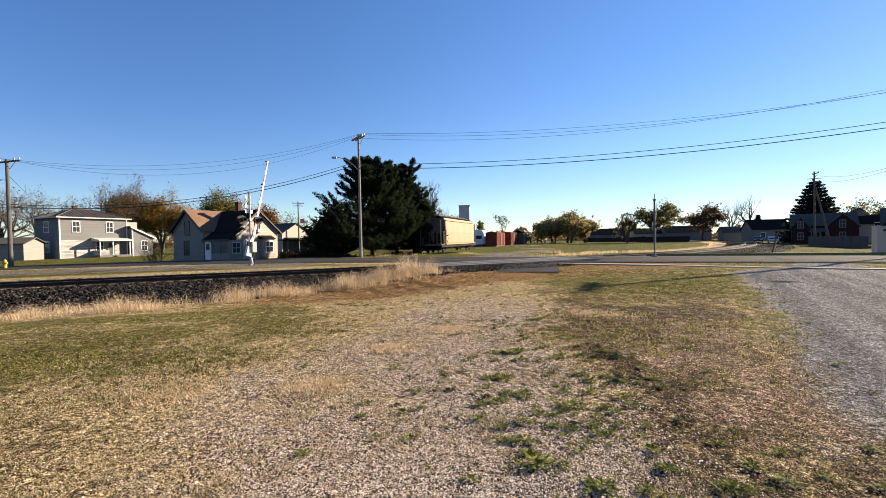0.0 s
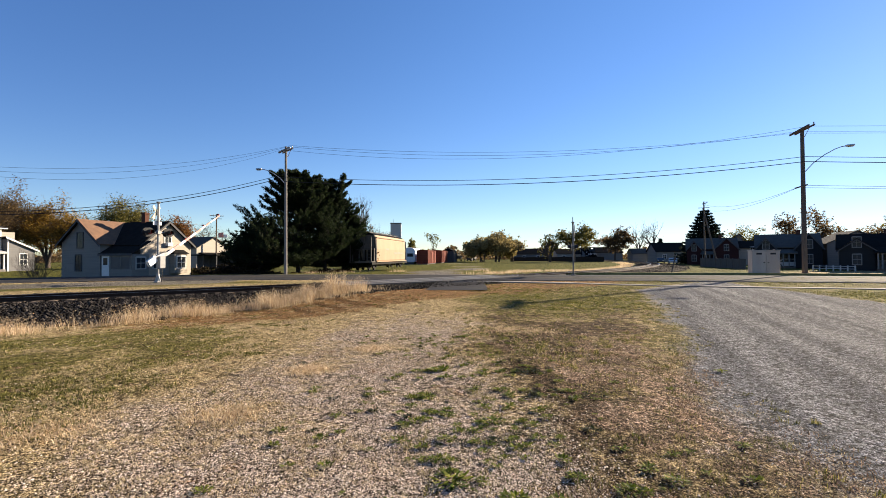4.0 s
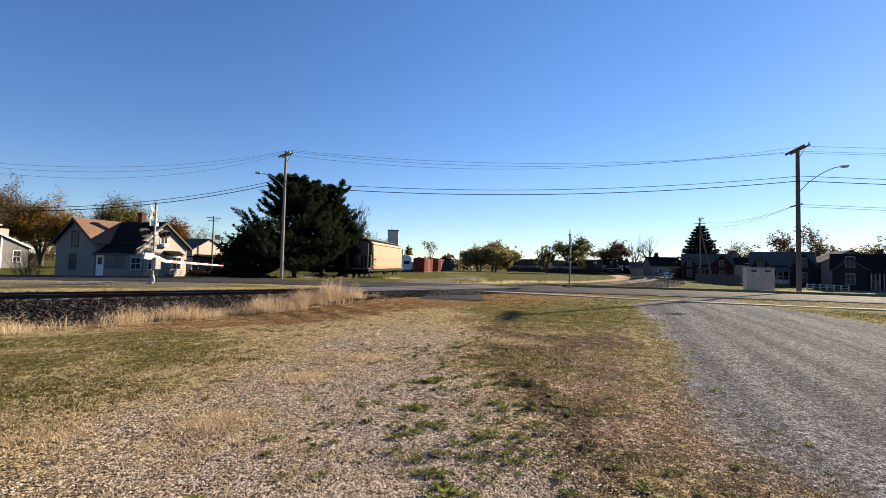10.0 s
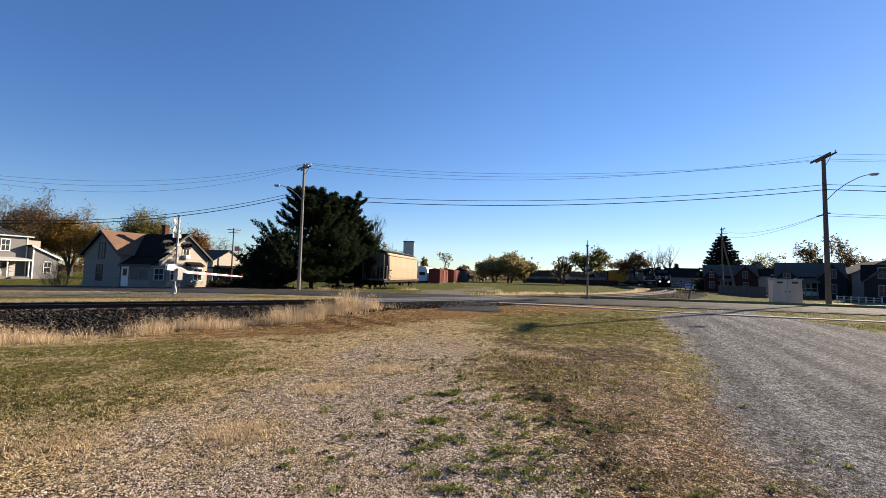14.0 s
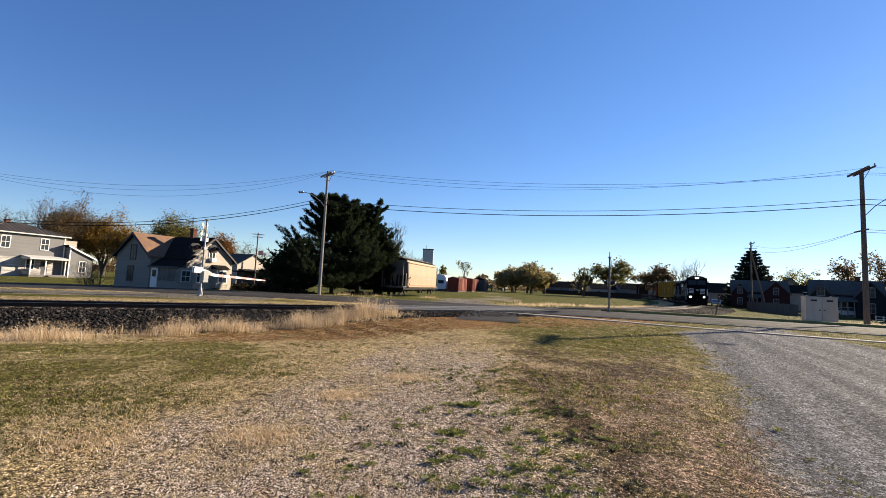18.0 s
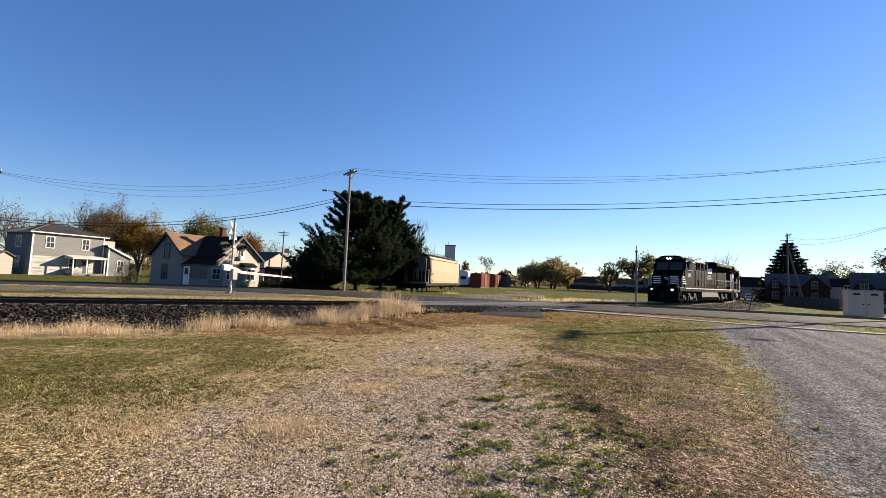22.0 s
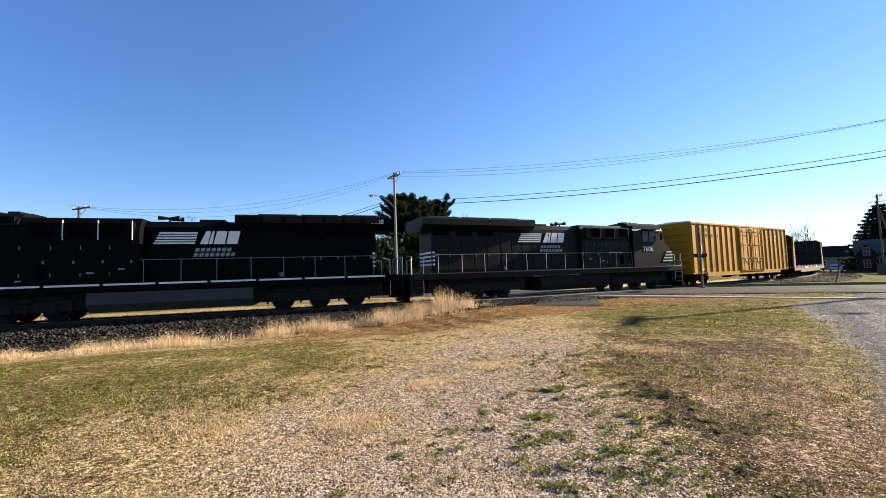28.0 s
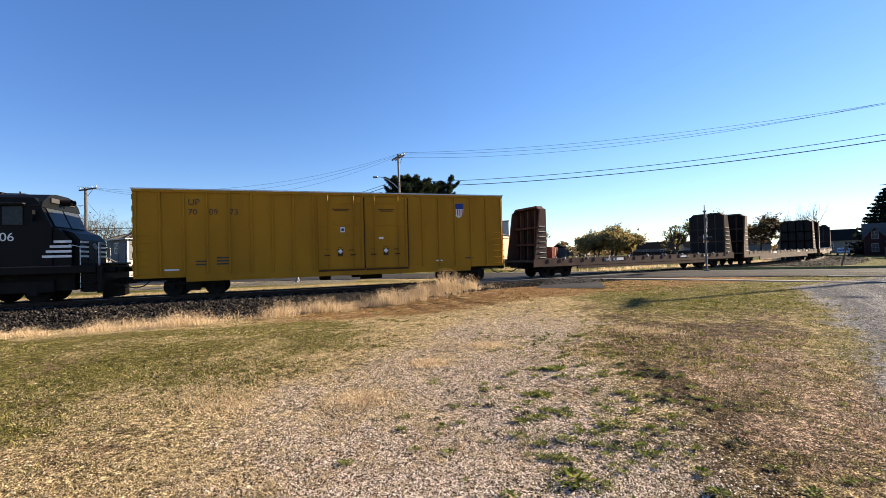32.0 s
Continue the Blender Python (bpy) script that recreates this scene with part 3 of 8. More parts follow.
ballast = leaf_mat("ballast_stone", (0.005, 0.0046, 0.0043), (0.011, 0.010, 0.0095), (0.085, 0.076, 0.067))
pebble = leaf_mat("gravel_stone", (0.10, 0.07, 0.052), (0.60, 0.47, 0.36), (0.98, 0.86, 0.72))
for m_ in (ballast, pebble):
    m_.node_tree.nodes["Mix Shader"].inputs[0].default_value = 0.0
ballast.node_tree.nodes["Principled BSDF"].inputs["Specular IOR Level"].default_value = 0.02


def bed_test(x, y):
    o, s = track_off(x, y)
    r = line_off(ROADL, x, y)
    return ((o < np.where(s < 8, 6.6, 5.4)) & (o > -3.3) & (r > 5.2) & (s > -30) & (np.abs(np.abs(o) - 0.75) > 0.1)) * np.where(np.abs(o) < 1.35, 0.45, 1.0)


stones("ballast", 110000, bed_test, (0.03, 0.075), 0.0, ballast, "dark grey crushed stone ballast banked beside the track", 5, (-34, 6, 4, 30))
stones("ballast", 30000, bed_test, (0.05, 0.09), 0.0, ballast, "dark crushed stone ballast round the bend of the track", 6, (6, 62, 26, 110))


# ---- train ----
loco_black = mat("loco_black", (0.0025, 0.0028, 0.0034), (0.005, 0.0053, 0.006), scale=1.2, rough=0.6, spec=0.02, bump=0.05)
sheen_black = mat("loco_black_glossy", (0.003, 0.0034, 0.004), (0.006, 0.0064, 0.007), scale=1.2, rough=0.46, spec=0.10, bump=0.05)
underframe = mat("running_gear", (0.006, 0.0056, 0.0053), (0.016, 0.014, 0.012), scale=3, rough=0.8)
tankgrey = mat("tank_grey", (0.055, 0.055, 0.055), (0.032, 0.032, 0.032), scale=1.5, rough=0.6)
whitep = mat("white_paint", (0.78, 0.78, 0.77), (0.6, 0.6, 0.58), scale=3, rough=0.5)
glass = glass_mat()
yellowp = mat("boxcar_yellow", (0.42, 0.202, 0.016), (0.28, 0.134, 0.014), scale=0.8, rough=0.6, spec=0.06, bump=0.06, stretch=(1, 1, 0.3), big=0.4)
railgrey = mat("handrail_grey", (0.15, 0.15, 0.15), (0.08, 0.08, 0.08), rough=0.45, spec=0.5)
emblem_grey = mat("emblem_grey", (0.30, 0.30, 0.30), (0.2, 0.2, 0.2), rough=0.6)
louvre_dark = mat("louvre_dark", (0.002, 0.002, 0.002), (0.004, 0.004, 0.004), rough=0.9, spec=0.0)
rustd = mat("rust_dark", (0.10, 0.05, 0.02), (0.04, 0.025, 0.015), scale=4, rough=0.9)
galv = mat("galvanised_roof", (0.55, 0.55, 0.54), (0.4, 0.4, 0.39), scale=2, rough=0.5, metal=0.5)
flat_brown = mat("flatcar_brown", (0.105, 0.064, 0.047), (0.05, 0.033, 0.027), scale=1.4, rough=0.85, stretch=(1, 1, 0.4))
flat_dark = mat("bulkhead_sheet", (0.010, 0.0095, 0.009), (0.02, 0.019, 0.018), scale=1.5, rough=0.85)
chrome = mat("worn_steel", (0.5, 0.5, 0.5), (0.3, 0.3, 0.3), rough=0.35, metal=0.9)
rubber = mat("black_rubber", (0.015, 0.015, 0.015), (0.03, 0.03, 0.03), rough=0.7)
redp = mat("red_marker", (0.45, 0.03, 0.02), (0.3, 0.02, 0.02), rough=0.5)
bluep = mat("blue_marker", (0.03, 0.06, 0.25), (0.02, 0.04, 0.18), rough=0.5)
deckwood = mat("deck_wood", (0.16, 0.12, 0.085), (0.09, 0.07, 0.05), scale=3, rough=0.9, stretch=(6, 1, 1))
headlamp = mat("lamp_white", (1.0, 0.9, 0.7), (1.0, 0.9, 0.7), rough=0.3, emit=45.0, bump=0)


def text_part(words, size, m, material, parent, name="lettering", label="", slant=0.0):
    cu = bpy.data.curves.new(name, "FONT")
    cu.body, cu.size, cu.extrude, cu.shear = words, size, 0.004, slant
    cu.align_x = "LEFT"
    tmp = bpy.data.objects.new(name, cu)
    scene.collection.objects.link(tmp)
    bpy.context.view_layer.update()
    me = bpy.data.meshes.new_from_object(tmp.evaluated_get(bpy.context.evaluated_depsgraph_get()))
    bpy.data.objects.remove(tmp)
    me.materials.clear()
    me.materials.append(material)
    ob = new(name, me)
    ob.parent = parent
    ob.matrix_local = m
    if label:
        ob["label"] = label
    return ob


def on_side(x, y, z, far=False):
    """Pose of lettering on a car's side: near side faces -y, far side +y."""
    return pose(x, y, z, 90, 0, 180 if far else 0)


def wheelset(parent, x, r=0.46):
    bm = bmesh.new()
    for y in (-0.75, 0.75):
        tube(bm, (x, y - 0.06, r), (x, y + 0.06, r), r, n=20)
        sg = 1 if y > 0 else -1
        tube(bm, (x, y + sg * 0.06, r), (x, y + sg * 0.09, r), r * 0.45, n=12)
        tube(bm, (x, y - sg * 0.09, r), (x, y - sg * 0.06, r), r + 0.03, n=20)
    tube(bm, (x, -0.7, r), (x, 0.7, r), 0.09, n=8)
    return part("wheelset", bm, underframe, parent)


def freight_truck(parent, x):
    tr = part("truck_frame", B((x - 1.25, x + 1.25, -1.02, -0.9, 0.52, 0.72), (x - 1.25, x + 1.25, 0.9, 1.02, 0.52, 0.72), (x - 0.32, x + 0.32, -1.04, -0.88, 0.25, 0.6), (x - 0.32, x + 0.32, 0.88, 1.04, 0.25, 0.6),
                              (x - 0.25, x + 0.25, -1.1, 1.1, 0.55, 0.85), (x - 1.0, x - 0.78, -1.06, -0.86, 0.35, 0.6), (x + 0.78, x + 1.0, -1.06, -0.86, 0.35, 0.6), bevel=0.03), underframe, parent)
    for d in (-0.9, 0.9):
        wheelset(parent, x + d, 0.43)
    return tr


def coupler(parent, x, sg):
    part("coupler", B((min(x, x + sg * 0.75), max(x, x + sg * 0.75), -0.09, 0.09, 0.74, 0.94), (min(x + sg * 0.5, x + sg * 0.8), max(x + sg * 0.5, x + sg * 0.8), -0.16, 0.16, 0.68, 0.98), bevel=0.03), underframe, parent)
    bm = bmesh.new()
    pts = [(x, 0.35, 0.75), (x + sg * 0.3, 0.36, 0.5), (x + sg * 0.6, 0.32, 0.42), (x + sg * 0.9, 0.25, 0.5)]
    for a, b in zip(pts, pts[1:]):
        tube(bm, a, b, 0.03, n=6)
    part("air_hose", bm, rubber, parent)


def rail_line(parent, pts, r=0.022, name="handrail", material=None):
    bm = bmesh.new()
    for a, b in zip(pts, pts[1:]):
        tube(bm, a, b, r, n=6)
    return part(name, bm, material or whitep, parent)


def prism_y(pts, y0, y1):
    """A profile in x and z, pushed from y0 to y1."""
    bm = bmesh.new()
    poly(bm, [(x, y0, z) for x, z in pts], (0, y1 - y0, 0))
    return bm


def prism_x(pts, x0, x1):
    bm = bmesh.new()
    poly(bm, [(x0, y, z) for y, z in pts], (x1 - x0, 0, 0))
    return bm


def locomotive(number, rebuilt, label):
    """A six-axle diesel, front at -x, rail head at z = 0; rebuilt: the rounded-off older cab with high long tank."""
    lo = thing("locomotive", Matrix(), label, "locomotive", group="locomotives of the train")
    deck = 1.62
    black = loco_black if rebuilt else sheen_black
    part("frame", B((-10.9, 10.9, -1.5, 1.5, 1.25, deck), bevel=0.03), black, lo)
    for y in (-1.52, 1.52):
        if rebuilt:
            for k in range(9):
                x0 = -9.2 + k * 2.15
                part("sill_stripe", B((x0, x0 + 2.0, y - 0.012, y + 0.012, deck - 0.10, deck - 0.02)), whitep, lo)
        else:
            part("sill_stripe", B((-10.0, 10.0, y - 0.012, y + 0.012, deck - 0.06, deck - 0.01)), tankgrey, lo)
    # fuel tank
    if rebuilt:
        part("fuel_tank", prism_x([(-1.45, 1.22), (-1.5, 0.7), (-1.2, 0.32), (1.2, 0.32), (1.5, 0.7), (1.45, 1.22)], -3.4, 3.4), tankgrey, lo, "dull grey fuel tank")
    else:
        part("fuel_tank", prism_x([(-1.35, 1.2), (-1.4, 0.62), (-1.1, 0.3), (1.1, 0.3), (1.4, 0.62), (1.35, 1.2)], -3.6, 2.2), underframe, lo)
        for x in (-2.3, 0.3):
            part("air_tank", T(((x - 1.0, -1.42, 0.98), (x + 1.0, -1.42, 0.98), 0.21), n=14), tankgrey, lo, "grey air reservoir")
        for x in (-4.4, 2.4):
            part("battery_box", B((x, x + 0.9, -1.5, -1.1, 0.75, 1.22), bevel=0.02), tankgrey, lo)
    # trucks
    for sg in (-1, 1):
        cx = sg * 6.6
        part("truck_frame", B((cx - 2.6, cx + 2.6, -1.2, -1.0, 0.45, 0.98), (cx - 2.6, cx + 2.6, 1.0, 1.2, 0.45, 0.98),
                              *[(cx + d - 0.2, cx + d + 0.2, y0, y0 + 0.24, 0.3, 0.8) for d in (-1.85, 0, 1.85) for y0 in (-1.24, 1.0)],
                              *[(cx + d - 0.12, cx + d + 0.12, -1.3, -1.05, 0.72, 1.1) for d in (-0.95, 0.95)], (cx - 0.4, cx + 0.4, -1.0, 1.0, 0.7, 1.2), bevel=0.03), underframe, lo)
        part("bolster", B((cx - 2.75, cx + 2.75, -0.85, 0.85, 0.55, 1.27), (sg * 3.3, sg * 4.0, -1.1, 1.1, 0.45, 1.27), (sg * 9.2, sg * 9.9, -1.0, 1.0, 0.5, 1.27)), underframe, lo)
        part("brake_rigging", B((cx - 2.3, cx + 2.3, -1.26, -1.2, 0.98, 1.08), *[(cx + d - 0.05, cx + d + 0.05, -1.28, -1.2, 0.35, 0.98) for d in (-2.55, -0.95, 0.95, 2.55)], bevel=0.01), underframe, lo)
        for d in (-1.4, -0.45, 0.45, 1.4):
            part("coil_spring", T(((cx + d, -1.1, 0.62), (cx + d, -1.1, 1.02), 0.11), n=10), underframe, lo)
        for d in (-1.85, 0, 1.85):
            wheelset(lo, cx + d, 0.52)
            part("axle_cap", T(((cx + d, -1.30, 0.52), (cx + d, -1.18, 0.52), 0.16), n=10), underframe, lo)
        for d in (-0.95, 0.95):
            part("brake_cylinder", T(((cx + d - 0.25, -1.3, 0.95), (cx + d + 0.25, -1.3, 0.95), 0.11), n=10), underframe, lo)
        for y0 in (-1.5, 1.15):
            for z in (0.45, 0.8, 1.15):
                part("step", B((sg * 10.6 - 0.3, sg * 10.6 + 0.3, y0, y0 + 0.35, z, z + 0.05)), black, lo)
            yb = y0 + 0.36 if y0 < 0 else y0 - 0.04
            part("step_back", B((sg * 10.6 - 0.35, sg * 10.6 + 0.35, yb, yb + 0.03, 0.4, 1.6)), black, lo)
        part("pilot", B((min(sg * 10.9, sg * 11.12), max(sg * 10.9, sg * 11.12), -1.45, 1.45, 0.35, 1.6), bevel=0.04), black, lo)
        bm = bmesh.new()
        poly(bm, [(sg * 11.12, -1.4, 0.6), (sg * 11.45, 0, 0.6), (sg * 11.12, 1.4, 0.6)], (0, 0, -0.5))
        part("snow_plow", bm, black, lo)
        coupler(lo, sg * 10.75, sg)
        for y in (-1.42, 1.42):
            rail_line(lo, [(sg * 11.0, y, 0.55), (sg * 11.0, y, 2.5)], 0.016)
            rail_line(lo, [(sg * 10.3, y, 0.6), (sg * 10.3, y, 2.4), (sg * 9.9, y, 2.5)], 0.014)
        rail_line(lo, [(sg * 11.0, -1.3, 1.6), (sg * 11.0, -1.3, 2.55), (sg * 11.0, -0.5, 2.55), (sg * 11.0, -0.5, 1.7)], 0.02, material=railgrey)
        rail_line(lo, [(sg * 11.0, 1.3, 1.6), (sg * 11.0, 1.3, 2.55), (sg * 11.0, 0.5, 2.55), (sg * 11.0, 0.5, 1.7)], 0.02, material=railgrey)
    # wide nose and cab
    bm = prism_y([(-10.2, deck), (-10.2, 2.72), (-9.95, 3.02), (-9.2, 3.3), (-9.2, deck)], -1.42, 1.42)
    bmesh.ops.bevel(bm, geom=[e for e in bm.edges if all(v.co.x < -9.9 for v in e.verts) and abs(e.verts[0].co.y - e.verts[1].co.y) < 0.1], offset=0.22, segments=2, affect="EDGES")
    part("nose", bm, black, lo)
    part("nose_door", B((-10.23, -10.19, -0.1, 0.5, deck + 0.12, 2.66), bevel=0.015), black, lo)
    part("nose_emblem", poly(bmesh.new(), [(-10.245, -0.3, 2.45), (-10.245, -0.05, 2.62), (-10.245, 0.2, 2.55), (-10.245, 0.1, 2.38), (-10.245, -0.2, 2.3)], (0.012, 0, 0)), emblem_grey, lo, "pale emblem shape")
    part("anticlimber", B((-11.25, -10.2, -1.3, 1.3, deck - 0.02, deck + 0.07), bevel=0.02), black, lo)
    cab = part("cab", prism_y([(-9.3, deck), (-9.3, 3.25), (-8.85, 4.30), (-8.7, 4.5), (-6.0, 4.5), (-6.0, deck)], -1.48, 1.48), black, lo)
    part("cab_roof", prism_x([(-1.54, 4.12), (-1.42, 4.34), (-0.95, 4.68), (-0.5, 4.76), (0.5, 4.76), (0.95, 4.68), (1.42, 4.34), (1.54, 4.12), (1.42, 4.1), (-1.42, 4.1)], -8.98, -5.9), black, lo)
    for y0, y1 in ((-1.25, -0.06), (0.06, 1.25)):
        w = part("windshield", prism_y([(-9.33, 3.3), (-9.0, 4.08), (-8.98, 4.08), (-9.31, 3.3)], y0, y1), glass, lo)
    for y in (-1.51, 1.51):
        for x0, x1 in ((-8.3, -7.6), (-7.5, -6.9)):
            part("side_window", B((x0, x1, y - 0.012, y + 0.012, 3.35, 4.15), bevel=0.006), glass, lo)
        for z in (3.28, 4.16):
            part("window_frame", B((-8.38, -6.82, y - 0.02, y + 0.02, z, z + 0.06)), chrome if rebuilt else black, lo)
        part("sunshade", B((-8.4, -6.8, min(y, y * 1.13), max(y, y * 1.13), 4.22, 4.25)), tankgrey, lo)
    # number boards, headlamps, ditch lamps, sunk in their housings
    for y in (-0.62, 0.62):
        part("number_board", B((-9.04, -8.94, y - 0.30, y + 0.30, 4.36, 4.56), bevel=0.01), tankgrey, lo)

    def lamp_in(name, x, y, z, words, lit):
        bm = bmesh.new()
        tube(bm, (x, y, z), (x + 0.42, y, z), 0.125, n=14, caps=False)
        tube(bm, (x, y, z), (x + 0.42, y, z), 0.105, n=14, caps=False)
        part("lamp_housing", bm, underframe, lo)
        part(name, T(((x + 0.38, y, z), (x + 0.40, y, z), 0.105), n=14), headlamp if lit else chrome, lo, words)
    for y in (-0.14, 0.14):
        lamp_in("headlamp", -9.42, y, 4.46, "lit round headlamp" if rebuilt else "unlit headlamp", rebuilt)
    for y in (-0.95, 0.95):
        lamp_in("ditch_lamp", -11.5, y, 1.36, "lit ditch lamp" if rebuilt else "unlit ditch lamp", rebuilt)
    # speed stripes round the nose, and along its sides
    for k in range(4):
        z = 1.95 + k * 0.21
        for y in (-0.72, 0.86):
            part("nose_stripe", B((-10.225, -10.195, y - 0.40, y + 0.33, z, z + 0.085)), whitep, lo)
        for y in (-1.43, 1.43):
            sy = 0.065 if y > 0 else -0.065
            part("nose_stripe", B((-10.0, -8.95 - 0.14 * k, min(y - sy * 0.2, y + sy), max(y - sy * 0.2, y + sy), z, z + 0.1)), whitep, lo)
    # hood behind the cab, engine hood, radiator with its wings
    part("equipment_cabinet", prism_x([(-1.5, deck), (-1.5, 3.9), (-1.2, 4.5), (1.2, 4.5), (1.5, 3.9), (1.5, deck)] if rebuilt else [(-1.25, deck), (-1.25, 4.1), (-0.95, 4.5), (0.95, 4.5), (1.25, 4.1), (1.25, deck)], -6.0, -1.4), black, lo)
    for y in (-1.35, 1.35):
        part("blower_duct", B((-5.6, -1.6, y - 0.2, y + 0.2, 3.55, 4.3), bevel=0.06), black, lo)
    for k in range(3):
        for y in (-1.56, 1.56):
            part("louvre", B((-5.4 + k * 1.3, -4.55 + k * 1.3, y - 0.02, y + 0.02, 3.62, 4.22), bevel=0.01), louvre_dark, lo)
            part("louvre_frame", B((-5.46 + k * 1.3, -4.49 + k * 1.3, y - 0.015, y + 0.015, 3.56, 4.28), bevel=0.01), black, lo)
            if rebuilt:
                part("grab_iron", B((-4.28 + k * 1.3, -4.25 + k * 1.3, y - 0.03, y + 0.03, 3.5, 4.35)), whitep, lo)
    part("engine_hood", prism_x([(-0.95, deck), (-0.95, 4.15), (-0.72, 4.42), (0.72, 4.42), (0.95, 4.15), (0.95, deck)], -1.4, 5.0), black, lo)
    for k in range(8):
        for y in (-0.96, 0.96):
            part("hood_door", B((-1.3 + k * 0.78, -0.6 + k * 0.78, y - 0.015, y + 0.015, deck + 0.15, 3.95), bevel=0.012), black, lo)
            part("door_latch", B((-0.72 + k * 0.78, -0.66 + k * 0.78, y - 0.035, y + 0.035, 2.6, 2.8)), underframe, lo)
    # access doors, hinges, stencils and small fittings along both sides of the cabinet
    for y in (-1.51, 1.51) if rebuilt else (-1.26, 1.26):
        for k in range(4):
            x0 = -5.8 + k * 1.08
            pn = part("access_door", B((x0, x0 + 0.96, y - 0.014, y + 0.014, deck + 0.12, 3.4), bevel=0.01), black, lo)
            for z in (1.95, 3.1):
                part("hinge", B((x0 + 0.01, x0 + 0.05, y - 0.03, y + 0.03, z, z + 0.16)), railgrey, pn)
            part("latch", B((x0 + 0.82, x0 + 0.9, y - 0.035, y + 0.035, 2.5, 2.62)), railgrey, pn)
        part("vent_opening", B((-5.2, -4.85, y - 0.02, y + 0.02, 1.85, 2.5), bevel=0.01), louvre_dark, lo)
        for x0, z, w in ((-3.4, 2.05, 0.3), (-2.2, 2.2, 0.25), (-5.9, 1.78, 0.22)):
            part("stencil_bar", B((x0, x0 + w, y - 0.02, y + 0.02, z, z + 0.06)), emblem_grey, lo)
    for y in (-1.01, 1.01):
        for k in range(5):
            x0 = 5.1 + k * 0.88
            pn = part("access_door", B((x0, x0 + 0.8, y - 0.014, y + 0.014, deck + 0.15, 3.6), bevel=0.01), black, lo)
            part("latch", B((x0 + 0.66, x0 + 0.73, y - 0.035, y + 0.035, 2.5, 2.62)), railgrey, pn)
        for k in range(3):
            part("louvre", B((5.4 + k * 1.5, 6.5 + k * 1.5, y - 0.02, y + 0.02, 3.72, 4.0), bevel=0.01), louvre_dark, lo)
        part("lift_lug", B((4.6, 4.8, y - 0.08, y + 0.08, 1.7, 1.9), bevel=0.02), railgrey, lo)
    for sg in (-1, 1):
        for y in (-1.2, 1.2):
            part("sand_pipe", T(((sg * 4.6, y, 1.25), (sg * 4.5, y, 0.3), 0.03), n=6), underframe, lo)
        part("spring_box", B((sg * 6.6 - 0.5, sg * 6.6 + 0.5, -1.32, -1.2, 0.42, 0.7), bevel=0.03), underframe, lo)
    for y in (-1.62, 1.62):
        part("cab_mirror", B((-8.75, -8.7, y - 0.1, y + 0.1, 3.5, 3.95), bevel=0.01), black, lo)
    part("exhaust_stack", B((0.8, 2.0, -0.4, 0.4, 4.4, 4.58), bevel=0.03), underframe, lo)
    part("horn", T(((-0.6, -0.25, 4.62), (-0.1, -0.3, 4.66), 0.05, 0.11), ((-0.6, 0.0, 4.66), (-1.1, 0.0, 4.7), 0.05, 0.11), ((-0.6, 0.2, 4.62), (-0.05, 0.28, 4.66), 0.05, 0.11), ((-0.6, 0, 4.4), (-0.6, 0, 4.62), 0.05), n=10), underframe, lo)
    part("roof_antenna", T(((-7.4, 0, 4.7), (-7.4, 0, 4.95), 0.03), n=6), underframe, lo)
    part("antenna_dome", B((-7.8, -7.0, -0.4, 0.4, 4.72, 4.82), (-6.9, -6.4, -0.3, 0.3, 4.72, 4.88), bevel=0.03), underframe, lo)
    part("radiator_cabinet", prism_x([(-1.0, deck), (-1.0, 4.2), (1.0, 4.2), (1.0, deck)], 5.0, 9.6), black, lo)
    part("radiator_wing", prism_x([(-0.98, 3.95), (-1.55, 4.28), (-1.55, 4.6), (-1.4, 4.7), (1.4, 4.7), (1.55, 4.6), (1.55, 4.28), (0.98, 3.95)], 2.6, 10.3), black, lo)
    for k in range(3):
        part("radiator_fan_cover", B((3.6 + k * 2.1, 5.5 + k * 2.1, -1.1, 1.1, 4.72, 4.79), bevel=0.02), tankgrey, lo)
    for k in range(6):
        part("radiator_grille", B((3.9 + k * 1.0, 4.75 + k * 1.0, -1.57, -1.54, 4.3, 4.55), bevel=0.01), underframe, lo)
    for k in range(4):
        z = 2.05 + k * 0.22
        part("rear_stripe", B((9.59, 9.615, -0.95, 0.95, z, z + 0.1)), whitep, lo)
        for y in (-1.01, 1.01):
            part("rear_stripe", B((8.9 + k * 0.12, 9.55, y - 0.012, y + 0.012, z, z + 0.1)), whitep, lo)
    # side handrails with stanchions
    for y in (-1.45, 1.45):
        rail_line(lo, [(-5.9, y, 2.62), (9.6, y, 2.62)], 0.018, material=railgrey)
        for k in range(11):
            rail_line(lo, [(-5.8 + k * 1.52, y, deck), (-5.8 + k * 1.52, y, 2.62)], 0.02, "stanchion", railgrey)
    # lettering and stripes on both sides; the emblem is plain shapes
    for far in (False, True):
        yy = 1.486 if far else -1.486
        text_part(number, 0.52, on_side(-6.95 if far else -8.4, yy, 2.68, far), whitep, lo, "road_number", "white road number")
        ye = 0.985 if far else -0.985
        sgn = -1 if far else 1
        x0 = 3.6 if far else -1.0
        for k in range(5):
            z = 3.35 + k * 0.12
            part("emblem_bar", B((min(x0 + sgn * 0.06 * k, x0 + sgn * (1.75 + 0.03 * k)), max(x0 + sgn * 0.06 * k, x0 + sgn * (1.75 + 0.03 * k)), ye - 0.012, ye + 0.012, z, z + 0.07)), whitep, lo)
